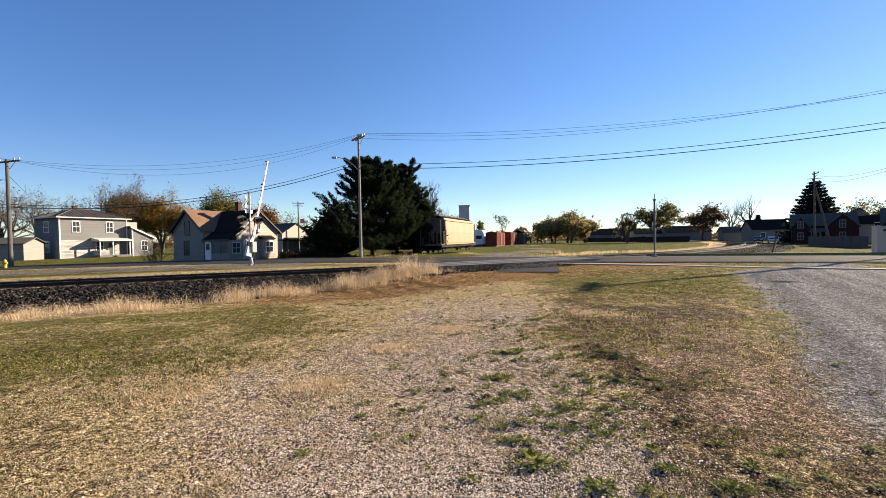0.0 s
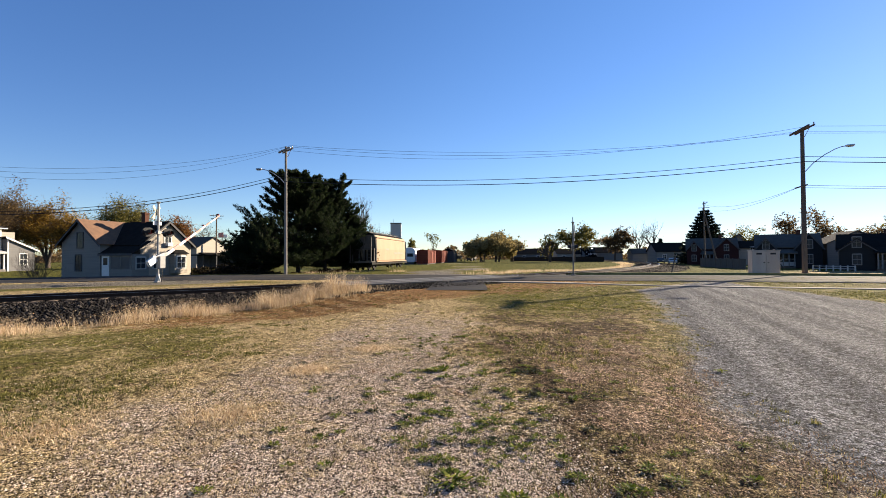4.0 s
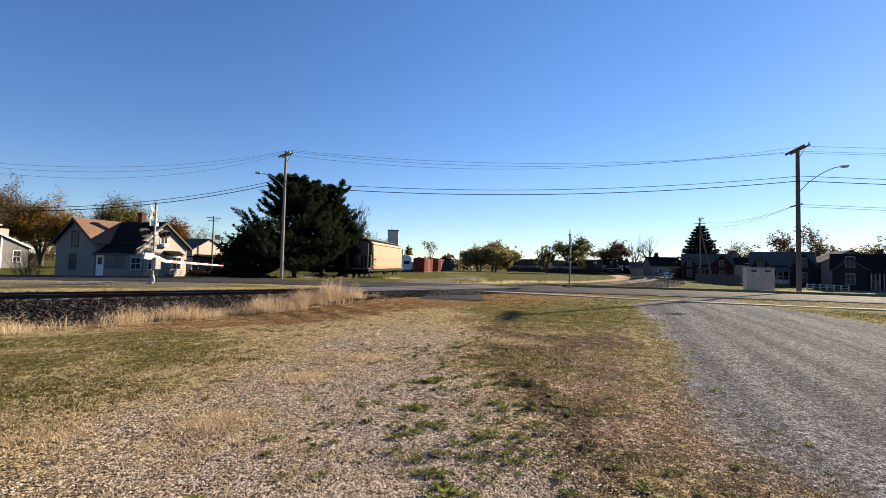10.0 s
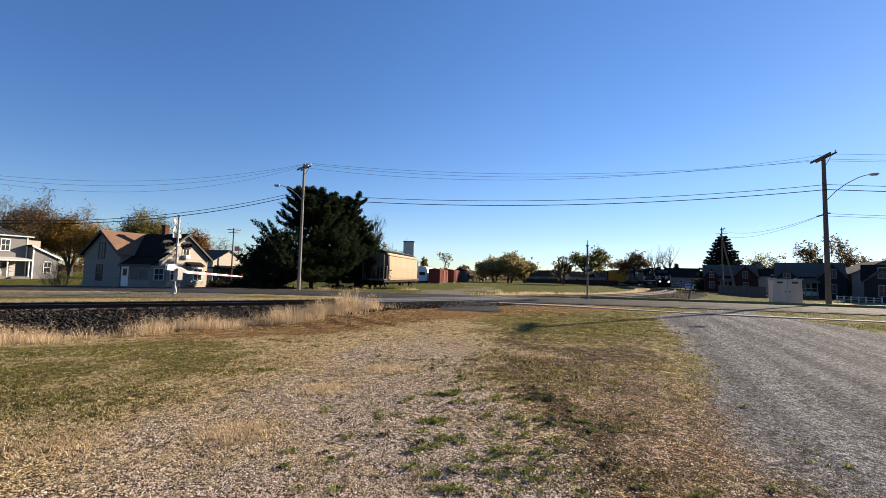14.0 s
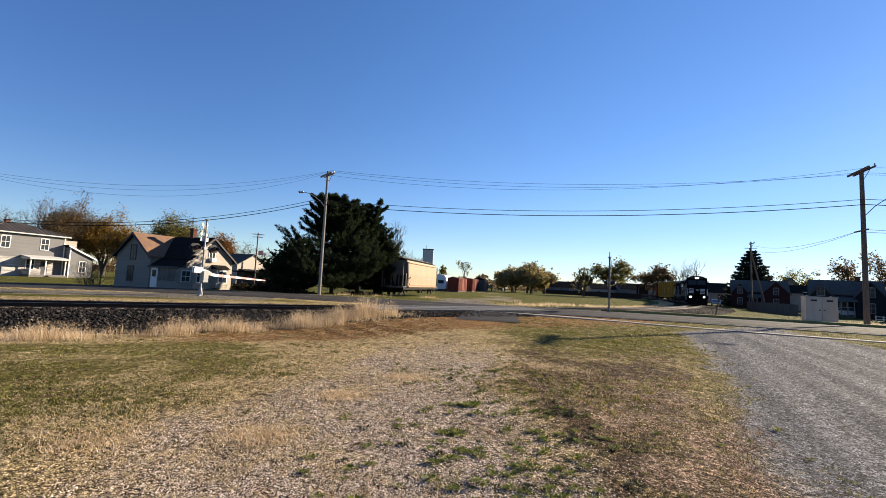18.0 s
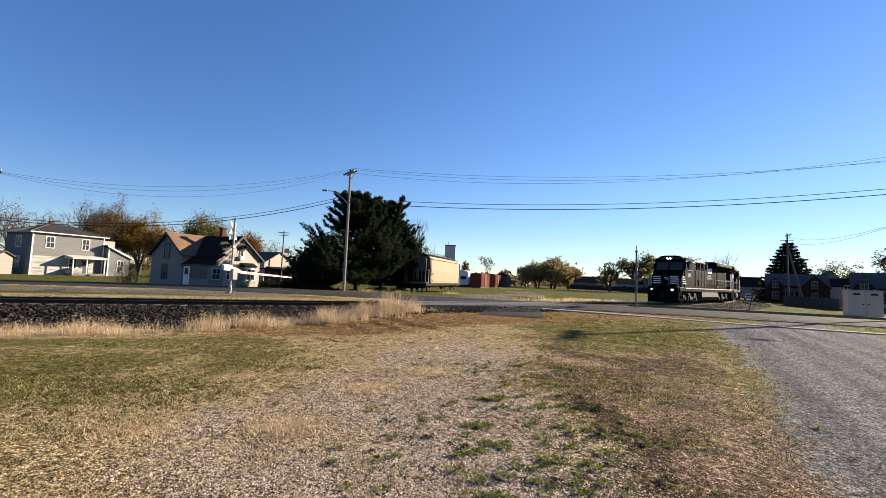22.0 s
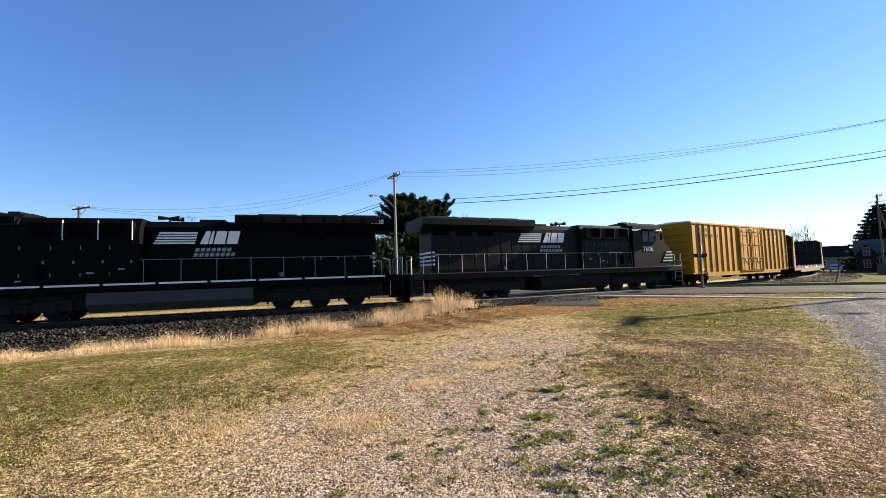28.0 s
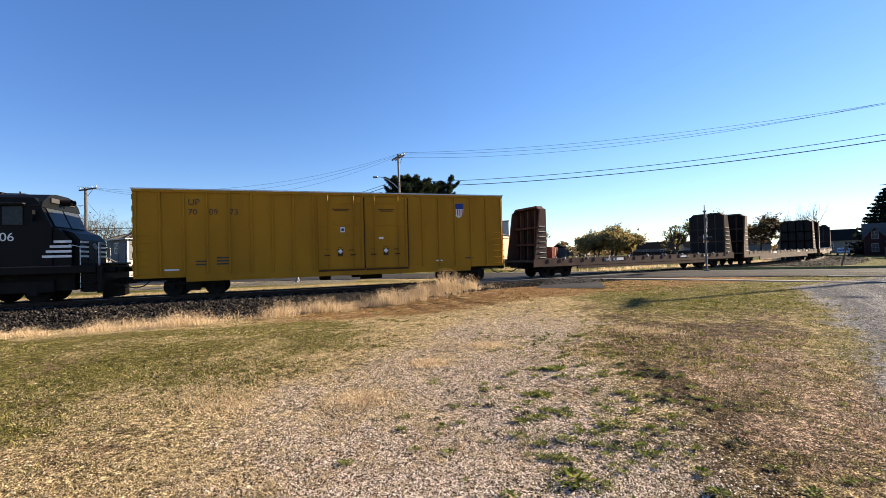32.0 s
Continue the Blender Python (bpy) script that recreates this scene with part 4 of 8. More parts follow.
        for a, b, ta, tb in ((1.95, 2.3, 2.25, 2.45), (2.34, 2.5, 2.52, 2.62), (2.56, 3.06, 2.72, 3.18), (3.14, 3.62, 3.26, 3.78)):
            pts = [(x0 + sgn * a, 3.33), (x0 + sgn * ta, 3.95), (x0 + sgn * tb, 3.95), (x0 + sgn * b, 3.33)]
            part("emblem_letter_shape", prism_y(pts, ye - 0.012, ye + 0.012), whitep, lo)
        for z, a, n_ in ((2.98, 1.75, 7), (2.74, 1.68, 8)):            # two short lines of unreadable lettering
            for q in range(n_):
                u0 = a + q * 0.235
                pts = [(x0 + sgn * u0, z), (x0 + sgn * (u0 + 0.05), z + 0.17), (x0 + sgn * (u0 + 0.22), z + 0.17), (x0 + sgn * (u0 + 0.17), z)]
                part("name_bar", prism_y(pts, ye - 0.01, ye + 0.01), emblem_grey, lo, "grey bar of lettering")
    text_part(number, 0.34, on_side(9.3, -1.56, 4.28), whitep, lo, "road_number")
    # the body stands a little higher than its gear
    for o in lo.children_recursive:
        if o.type == "MESH" and o.name.split(".")[0] not in ("wheelset", "truck_frame", "axle_cap", "brake_cylinder", "coupler", "air_hose", "road_number"):
            for v in o.data.vertices:
                if v.co.z > 0.9:
                    v.co.z = 0.9 + (v.co.z - 0.9) * 1.045
        elif o.name.startswith("road_number"):
            o.location.z = 0.9 + (o.location.z - 0.9) * 1.045
    return lo


def boxcar():
    bc = thing("boxcar", Matrix(), "tall yellow steel boxcar with ribbed sides and double doors", "boxcar")
    hl, hw, z0, z1 = 9.46, 1.52, 0.92, 5.1
    part("body", B((-hl, hl, -hw, hw, z0, z1)), yellowp, bc)
    part("roof", prism_x([(-1.6, z1), (-1.6, z1 + 0.06), (0, z1 + 0.14), (1.6, z1 + 0.06), (1.6, z1)], -hl - 0.05, hl + 0.05), galv, bc, "weathered galvanised roof")
    for k in range(17):
        x = -hl + 0.6 + k * (2 * hl - 1.2) / 16
        part("roof_rib", B((x - 0.03, x + 0.03, -0.9, 0.9, z1 + 0.1, z1 + 0.15)), galv, bc)
    for y in (-hw, hw):
        sg = 1 if y > 0 else -1
        part("side_sill", B((-7.3, 7.3, min(y, y + sg * 0.06), max(y, y + sg * 0.06), z0 - 0.22, z0 + 0.1)), yellowp, bc)
        part("top_chord", B((-hl, hl, min(y, y + sg * 0.07), max(y, y + sg * 0.07), z1 - 0.12, z1)), yellowp, bc)
        for i in range(20):
            x = -hl + 0.12 + i * (2 * hl - 0.24) / 19
            if -1.35 < x < 3.65:
                continue
            part("side_post", B((x - 0.045, x + 0.045, min(y, y + sg * 0.07), max(y, y + sg * 0.07), z0 + 0.1, z1 - 0.12), bevel=0.02), yellowp, bc)
        for x0, x1 in ((-1.25, 1.13), (1.19, 3.55)):
            d = part("door", B((x0, x1, min(y, y + sg * 0.07), max(y, y + sg * 0.07), z0 + 0.12, z1 - 0.2), bevel=0.015), yellowp, bc)
            for z in (2.1, 3.35, 4.55):
                part("door_rib", B((x0, x1, min(y + sg * 0.07, y + sg * 0.11), max(y + sg * 0.07, y + sg * 0.11), z, z + 0.08)), yellowp, d)
            for x in (x0 + 0.05, x1 - 0.13):
                part("door_edge", B((x, x + 0.08, min(y + sg * 0.07, y + sg * 0.13), max(y + sg * 0.07, y + sg * 0.13), z0 + 0.15, z1 - 0.25)), yellowp, d)
            for xr in (x0 + 0.52, x1 - 0.52):
                part("lock_rod", T(((xr, y + sg * 0.13, z0 + 0.1), (xr, y + sg * 0.13, z1 - 0.15), 0.028), n=6), yellowp, d)
                part("lock_handle", B((xr - 0.22, xr + 0.06, min(y + sg * 0.12, y + sg * 0.16), max(y + sg * 0.12, y + sg * 0.16), 1.75, 1.82)), rustd, d, "rusty lock handle")
            part("door_gap", B((x1 - 0.01, x1 + 0.07, min(y, y + sg * 0.05), max(y, y + sg * 0.05), z0 + 0.12, z1 - 0.2)), rustd, d, "dark gap beside the door")
            part("door_track", B((x0, x1, min(y, y + sg * 0.12), max(y, y + sg * 0.12), z0 + 0.02, z0 + 0.1)), rustd, d, "grimy lower door track")
            if x0 < 0:
                part("notice_plate", B((x0 + 1.15, x0 + 1.38, y + sg * 0.075, y + sg * 0.08, 3.0, 3.28)), whitep, d, "small white notice plate")
                part("notice_mark", B((x0 + 1.2, x0 + 1.33, y + sg * 0.08, y + sg * 0.084, 3.07, 3.2)), tankgrey, d)
            else:
                part("notice_plate", B((x0 + 0.75, x0 + 1.0, y + sg * 0.075, y + sg * 0.08, 2.62, 2.72)), whitep, d, "small white notice plate")
            part("placard_holder", B((x0 + 0.98, x0 + 1.26, y + sg * 0.075, y + sg * 0.09, 1.72, 2.2), bevel=0.01), rustd, d, "grimy placard holder")
            pl = part("placard", B((-0.09, 0.09, -0.004, 0.004, -0.09, 0.09)), whitep, d, "worn white diamond placard")
            pl.matrix_local = pose(x0 + 1.12, y + sg * 0.096, 1.98, 0, 45, 0)
            for z, w, xx in ((4.2, 0.9, 0.75), (4.12, 0.7, 0.85), (2.02, 0.28, 1.55), (2.08, 0.22, 0.35)):
                part("stencil_bar", B((x0 + xx, x0 + xx + w, y + sg * 0.073, y + sg * 0.078, z, z + 0.05)), rustd, d)
        for x in (-hl + 0.15, hl - 0.15):
            for k in range(6):
                sx = 0.5 if x < 0 else -0.5
                part("ladder_rung", T(((x, y + sg * 0.1, 1.1 + k * 0.36), (x + sx, y + sg * 0.1, 1.1 + k * 0.36), 0.016), n=6), yellowp, bc)
    for x in (-hl, hl):
        sg = 1 if x > 0 else -1
        for k in range(7):
            z = z0 + 0.4 + k * 0.55
            part("end_corrugation", B((min(x, x + sg * 0.09), max(x, x + sg * 0.09), -1.4, 1.4, z, z + 0.3), bevel=0.04), yellowp, bc)
        for k in range(6):
            part("ladder_rung", T(((x + sg * 0.13, -1.4, 1.1 + k * 0.36), (x + sg * 0.13, -0.95, 1.1 + k * 0.36), 0.016), n=6), yellowp, bc)
        part("brake_wheel", T(((x + sg * 0.1, 0.5, 2.2), (x + sg * 0.25, 0.5, 2.2), 0.22), n=16), underframe, bc)
        coupler(bc, x - sg * 0.1, sg)
        freight_truck(bc, x * 0.755)
    part("centre_sill", B((-hl, hl, -0.3, 0.3, 0.75, 0.95)), underframe, bc)
    part("air_reservoir", B((-1.2, -0.6, -0.5, 0.1, 0.45, 0.8), bevel=0.04), underframe, bc)
    part("brake_cylinder", B((0.6, 2.0, 0.1, 0.5, 0.5, 0.8), bevel=0.04), underframe, bc)
    part("air_reservoir", T(((1.0, -0.6, 0.62), (2.2, -0.6, 0.62), 0.2), n=12), underframe, bc)
    dark = mat("stencil_black", (0.03, 0.03, 0.03), (0.06, 0.06, 0.06), rough=0.7)
    text_part("UP", 0.42, on_side(-7.2, -hw - 0.012, 4.38), dark, bc, "reporting_mark", "black stencilled reporting mark")
    for w, x in (("70", -7.2), ("09", -6.3), ("73", -5.4)):
        text_part(w, 0.4, on_side(x, -hw - 0.012, 3.92), dark, bc, "car_number", "black stencilled car number")
    for x, z, w in ((-6.9, 1.62, 0.5), (-6.9, 1.47, 0.5), (-6.0, 1.62, 0.6), (-6.0, 1.47, 0.6), (-6.0, 1.77, 0.6), (-8.2, 1.25, 0.6), (7.0, 1.4, 0.5), (5.2, 1.3, 0.4)):
        part("stencil_bar", B((x, x + w, -hw - 0.012, -hw - 0.004, z, z + 0.07)), dark if z > 1.3 else whitep, bc)
    sh = part("shield_emblem", prism_y([(6.35, 4.62), (6.95, 4.62), (6.95, 4.3), (6.35, 4.3)], -hw - 0.016, -hw - 0.004), bluep, bc, "blue top of a shield emblem")
    part("shield_emblem", prism_y([(6.35, 4.3), (6.95, 4.3), (6.92, 3.95), (6.65, 3.78), (6.38, 3.95)], -hw - 0.016, -hw - 0.004), whitep, bc)
    for k in range(4):
        part("shield_stripe", B((6.42 + k * 0.14, 6.48 + k * 0.14, -hw - 0.022, -hw - 0.014, 3.92, 4.28)), redp, bc)
    return bc


def bulkhead_flat():
    fl = thing("bulkhead_flatcar", Matrix(), "rusty brown bulkhead flatcar, empty, with tall ribbed ends", "flatcar", group="flatcars of the train")
    hl = 10.6
    part("deck", B((-hl, hl, -1.42, 1.42, 1.02, 1.14)), deckwood, fl)
    for y in (-1.5, 1.5):
        sg = 1 if y > 0 else -1
        part("side_sill", B((-hl, hl, y - 0.06, y + 0.06, 0.72, 1.2), (-7.0, 7.0, y - 0.05, y + 0.05, 0.5, 0.74)), flat_brown, fl)
        for k in range(20):
            x = -9.4 + k * 18.8 / 19
            part("stake_pocket", B((x - 0.07, x + 0.07, min(y, y + sg * 0.085), max(y, y + sg * 0.085), 0.98, 1.22), bevel=0.01), flat_brown, fl)
            if k % 2:
                part("tie_down_strap", B((x + 0.3, x + 0.36, min(y, y + sg * 0.1), max(y, y + sg * 0.1), 1.14, 1.3)), galv, fl)
    part("centre_sill", B((-hl, hl, -0.25, 0.25, 0.6, 1.02)), underframe, fl)
    for sg in (-1, 1):
        x = sg * 10.45
        xi = sg * 9.5
        a, b = min(x, x - sg * 0.14), max(x, x - sg * 0.14)
        part("bulkhead_sheet", prism_x([(-1.45, 1.14), (-1.45, 4.3), (-1.05, 4.54), (1.05, 4.54), (1.45, 4.3), (1.45, 1.14)], min(xi, xi + sg * 0.06), max(xi, xi + sg * 0.06)), flat_dark, fl, "dark steel bulkhead face")
        for y in (-1.45, -0.75, 0.0, 0.75, 1.45):
            bm = prism_y([(sg * 10.5, 1.1), (sg * 9.95, 4.4), (xi, 4.4), (xi, 1.1)], y - 0.06, y + 0.06) if abs(y) > 1.4 else prism_y([(sg * 9.9, 1.1), (sg * 9.75, 4.4), (xi, 4.4), (xi, 1.1)], y - 0.05, y + 0.05)
            part("bulkhead_post", bm, flat_brown, fl)
        part("bulkhead_cap", prism_x([(-1.5, 4.3), (-1.1, 4.62), (1.1, 4.62), (1.5, 4.3), (1.5, 4.22), (1.05, 4.5), (-1.05, 4.5), (-1.5, 4.22)], min(xi, sg * 9.95), max(xi, sg * 9.95)), flat_brown, fl)
        for z in (2.1, 3.2):
            part("bulkhead_rail", B((min(xi, sg * 9.85), max(xi, sg * 9.85), -1.45, 1.45, z, z + 0.12)), flat_brown, fl)
        for y in (-1.53, 1.53):
            for k in range(7):
                part("ladder_rung", T(((sg * 9.6, y, 1.3 + k * 0.33), (sg * 10.1, y, 1.3 + k * 0.33), 0.018), n=6), galv, fl)
        coupler(fl, sg * (hl - 0.2), sg)
        freight_truck(fl, sg * 8.2)
    text_part("TTPX", 0.26, on_side(-4.6, -1.57, 0.93), whitep, fl, "reporting_mark", "white reporting mark")
    part("number_bar", B((-3.7, -2.7, -1.57, -1.562, 0.95, 1.13)), whitep, fl, "white bar of unreadable car number")
    for xa, xb in ((3.5, 4.6), (6.5, 7.0)):
        part("stencil_bar", B((xa, xb, -1.57, -1.562, 0.97, 1.1)), whitep, fl)
    return fl


lead = locomotive("3680", True, "black diesel locomotive with white stripes and lit headlamps")
second = locomotive("7606", False, "black diesel locomotive with grey tanks, running cab last")
yellow_boxcar = boxcar()
flats = [bulkhead_flat()]
for _ in range(4):
    flats.append(copy_thing(flats[0], Matrix()))


def polar(az, d):
    """A place d metres away, az degrees to the right of +y."""
    return d * math.sin(radians(az)), d * math.cos(radians(az))


# ---- poles and wires ----
pole_wood = mat("pole_wood", (0.17, 0.13, 0.10), (0.09, 0.07, 0.055), scale=3, rough=0.9, stretch=(6, 6, 0.6))
pole_pale = mat("pole_wood_pale", (0.27, 0.25, 0.225), (0.15, 0.138, 0.125), scale=3, rough=0.9, stretch=(6, 6, 0.6))
wire_black = mat("wire", (0.02, 0.02, 0.02), (0.03, 0.03, 0.03), rough=0.6, bump=0)
porcelain = mat("insulator", (0.5, 0.48, 0.45), (0.3, 0.28, 0.26), rough=0.3)
alu = mat("aluminium", (0.55, 0.56, 0.57), (0.4, 0.4, 0.41), rough=0.45, metal=0.8)


def utility_pole(x, y, top, arm_az, label, wood=None, arm_len=2.4, lamp=None, low_arm=None, arm_z=0.35, armwood=None, r=0.16, double=False):
    """A pole with a crossarm that points along arm_az; lamp: (azimuth, foot height, reach, rise)."""
    z0 = gz1(x, y)
    p = thing("utility_pole", pose(x, y, z0), label, "utility pole", group="utility poles")
    h = top - z0
    part("pole", T(((0, 0, -0.3), (0, 0, h), r, r * 0.68), n=12), wood or pole_wood, p)
    ax, ay = math.sin(radians(arm_az)), math.cos(radians(arm_az))
    mz = pose(0, 0, 0, 0, 0, 90 - arm_az)
    bm = bmesh.new()
    box(bm, -arm_len / 2, arm_len / 2, -0.22, -0.11, h - arm_z - 0.06, h - arm_z + 0.06, bevel=0.01, m=mz)
    arm = part("crossarm", bm, armwood or wood or pole_wood, p)
    if double:
        bm = bmesh.new()
        box(bm, -arm_len / 2 + 0.1, arm_len / 2 + 0.1, 0.11, 0.23, h - arm_z - 0.08, h - arm_z + 0.08, bevel=0.01, m=mz)
        part("crossarm", bm, armwood or wood or pole_wood, p)
    for k in (-0.46, -0.22, 0.22, 0.46):
        bm = bmesh.new()
        c = mz @ Vector((k * arm_len, -0.165, 0))
        tube(bm, (c.x, c.y, h - arm_z + 0.06), (c.x, c.y, h - arm_z + 0.14), 0.02, n=6)
        tube(bm, (c.x, c.y, h - arm_z + 0.12), (c.x, c.y, h - arm_z + 0.24), 0.055, 0.04, n=8)
        part("insulator", bm, porcelain, arm)
    for sg in (-1, 1):
        a, b = mz @ Vector((sg * 0.75, -0.2, h - arm_z)), mz @ Vector((0, -0.17, h - arm_z - 0.6))
        part("brace", T((a, b, 0.02), n=6), pole_wood, p)
    if low_arm:
        lm = pose(0, 0, 0, 0, 0, 90 - low_arm[1])
        bm = bmesh.new()
        box(bm, -0.95, 0.95, 0.1, 0.19, low_arm[0] - z0 - 0.05, low_arm[0] - z0 + 0.05, m=lm)
        part("crossarm", bm, wood or pole_wood, p)
    if lamp:
        az, zf, reach, rise = lamp
        dx, dy = math.sin(radians(az)), math.cos(radians(az))
        bm = bmesh.new()
        pts = [(0.12 * dx, 0.12 * dy, zf - z0)] + [(dx * reach * t, dy * reach * t, zf - z0 + rise * (1 - (1 - t) ** 1.6)) for t in (0.25, 0.5, 0.75, 0.9, 1.0)]
        for a, b in zip(pts, pts[1:]):
            tube(bm, a, b, 0.035, n=8)
        part("lamp_arm", bm, alu, p)
        e = pts[-1]
        bm = bmesh.new()
        box(bm, 0.0, 0.62, -0.14, 0.14, -0.06, 0.09, bevel=0.05, m=Matrix.Translation(e) @ pose(0, 0, 0, 0, -4, 90 - az))
        part("lamp_head", bm, alu, p, "grey street lamp head")
        bm = bmesh.new()
        box(bm, 0.15, 0.55, -0.1, 0.1, -0.11, -0.06, bevel=0.02, m=Matrix.Translation(e) @ pose(0, 0, 0, 0, -4, 90 - az))
        part("lamp_lens", bm, porcelain, p)
    return p


def wire(a, b, sag, r, label="thin black overhead wire"):
    cu = bpy.data.meshes.new("overhead_wire")
    n = 28
    P = [Vector(a).lerp(Vector(b), i / n) - Vector((0, 0, sag * 4 * (i / n) * (1 - i / n))) for i in range(n + 1)]
    v, f = [], []
    for p in P:
        d = (Vector(b) - Vector(a)).normalized()
        sx = d.cross(Vector((0, 0, 1))).normalized() * r
        for q in (sx, Vector((0, 0, r)), -sx, Vector((0, 0, -r))):
            v.append(p + q)
    for i in range(n):
        for k in range(4):
            f.append((i * 4 + k, i * 4 + (k + 1) % 4, i * 4 + 4 + (k + 1) % 4, i * 4 + 4 + k))
    cu.from_pydata(v, [], f)
    cu.materials.append(wire_black)
    return tagged(new("overhead_wire", cu), label, "wire", group="overhead wires")


WP, RP, LP = (-11.4, 40.0, 12.2), (33.6, 31.9, 12.45), (-37.8, 30.5, 8.75)
utility_pole(*WP, -38, "tall pale wooden utility pole with a street lamp", pole_pale, lamp=(-70, 8.7, 2.7, 1.5), armwood=pole_pale, double=True)
utility_pole(*RP, 22, "tall dark wooden utility pole with a street lamp", pole_wood, arm_len=3.0, lamp=(105, 8.7, 3.2, 2.1), low_arm=(7.5, 22), r=0.2, arm_z=0.12, double=True)
utility_pole(*LP, -78, "dark wooden utility pole on the lawn", mat("pole_wood_grey", (0.115, 0.105, 0.098), (0.06, 0.055, 0.05), scale=3, rough=0.9, stretch=(6, 6, 0.6)), arm_len=2.6, arm_z=0.1)
P2 = (*polar(37.6, 95), 12.2)
utility_pole(*P2, 20, "distant wooden utility pole with a leaning brace pole", pole_wood, arm_len=2.6, low_arm=(11.0, 120))
x_, y_ = polar(38.9, 95)
bp_ = thing("brace_pole", pose(x_, y_, gz1(x_, y_)), "leaning wooden brace pole beside the utility pole", "utility pole")
part("pole", T(((0, 0, -0.2), (P2[0] - x_, P2[1] - y_ + 0.3, 11.4), 0.17, 0.13), n=10), pole_wood, bp_)
F1, F2 = (*polar(-34.4, 105), 12.2), (*polar(-23.9, 92), 10.2)
utility_pole(*F1, 60, "distant dark utility pole behind the house", pole_wood, arm_len=2.6)
utility_pole(*F2, 60, "distant dark utility pole with two crossarms", pole_wood, arm_len=2.4, low_arm=(9.3, 60))
E_ = (110.0, 8.0, 12.5)                       # next pole along the road, out of view
utility_pole(*E_, 22, "dark wooden utility pole far along the road", pole_wood)
for k, dz in ((-0.46, -0.25), (-0.22, 0.05), (0.46, 0.35)):
    ax = (math.sin(radians(-38)), math.cos(radians(-38)))
    bx = (math.sin(radians(22)), math.cos(radians(22)))
    a = (WP[0] + ax[0] * k * 2.2, WP[1] + ax[1] * k * 2.2, WP[2] - 0.1)
    b = (RP[0] - bx[0] * k * 2.2, RP[1] - bx[1] * k * 2.2, RP[2] - 0.1)
    wire(a, b, 1.35 + dz, 0.011)
    wire(b, (E_[0], E_[1] - k * 2, E_[2]), 1.5, 0.011)
    wire(a, (LP[0], LP[1] + k * 1.6, LP[2]), 1.9 + dz, 0.009)
for dz, r in ((0.0, 0.022), (-0.42, 0.03)):
    wire((WP[0], WP[1] - 0.2, 9.25 + dz), (RP[0], RP[1] - 0.2, 10.0 + dz), 1.0, r, "thick black overhead cable")
    wire((RP[0], RP[1] - 0.2, 10.0 + dz), (E_[0], E_[1], 9.8 + dz), 1.4, r, "thick black overhead cable")
    wire((WP[0], WP[1] - 0.2, 9.56 + dz * 0.7), (LP[0], LP[1], 5.15 + dz * 0.5), 1.54, r, "thick black overhead cable")
    wire((LP[0], LP[1], 5.15 + dz * 0.5), (-100, 10, 5.6 + dz), 1.2, r, "thick black overhead cable")
for k in (0, 1):
    wire((P2[0], P2[1], 11.6 - k), (RP[0], RP[1], 7.6), 1.0, 0.014)
    wire((RP[0], RP[1], 7.6 - 0.2 * k), (E_[0], E_[1] - 2, 7.0), 1.2, 0.014)
wire((LP[0], LP[1], 7.6), (-66, 61, 5.6), 0.5, 0.014)
wire((LP[0], LP[1], 7.2), (-90, 20, 7.2), 0.8, 0.014)

# ---- crossing signals ----
silver = mat("signal_silver", (0.34, 0.34, 0.335), (0.19, 0.185, 0.18), scale=3, rough=0.5, metal=0.2)
signal_paint = silver
blade_m = mat("crossbuck_paint", (0.46, 0.43, 0.35), (0.33, 0.31, 0.25), scale=4, rough=0.7)
mast_m = mat("mast_weathered", (0.20, 0.19, 0.18), (0.13, 0.12, 0.115), scale=3, rough=0.7)
signal_black = mat("signal_black", (0.02, 0.02, 0.022), (0.035, 0.035, 0.035), rough=0.6)
red_lens = mat("red_lens", (0.12, 0.01, 0.01), (0.08, 0.01, 0.01), rough=0.2)
bell_m = mat("bell", (0.4, 0.4, 0.4), (0.3, 0.3, 0.3), rough=0.4, metal=0.6)
arm_red = mat("gate_red", (0.52, 0.27, 0.24), (0.45, 0.20, 0.17), rough=0.5)


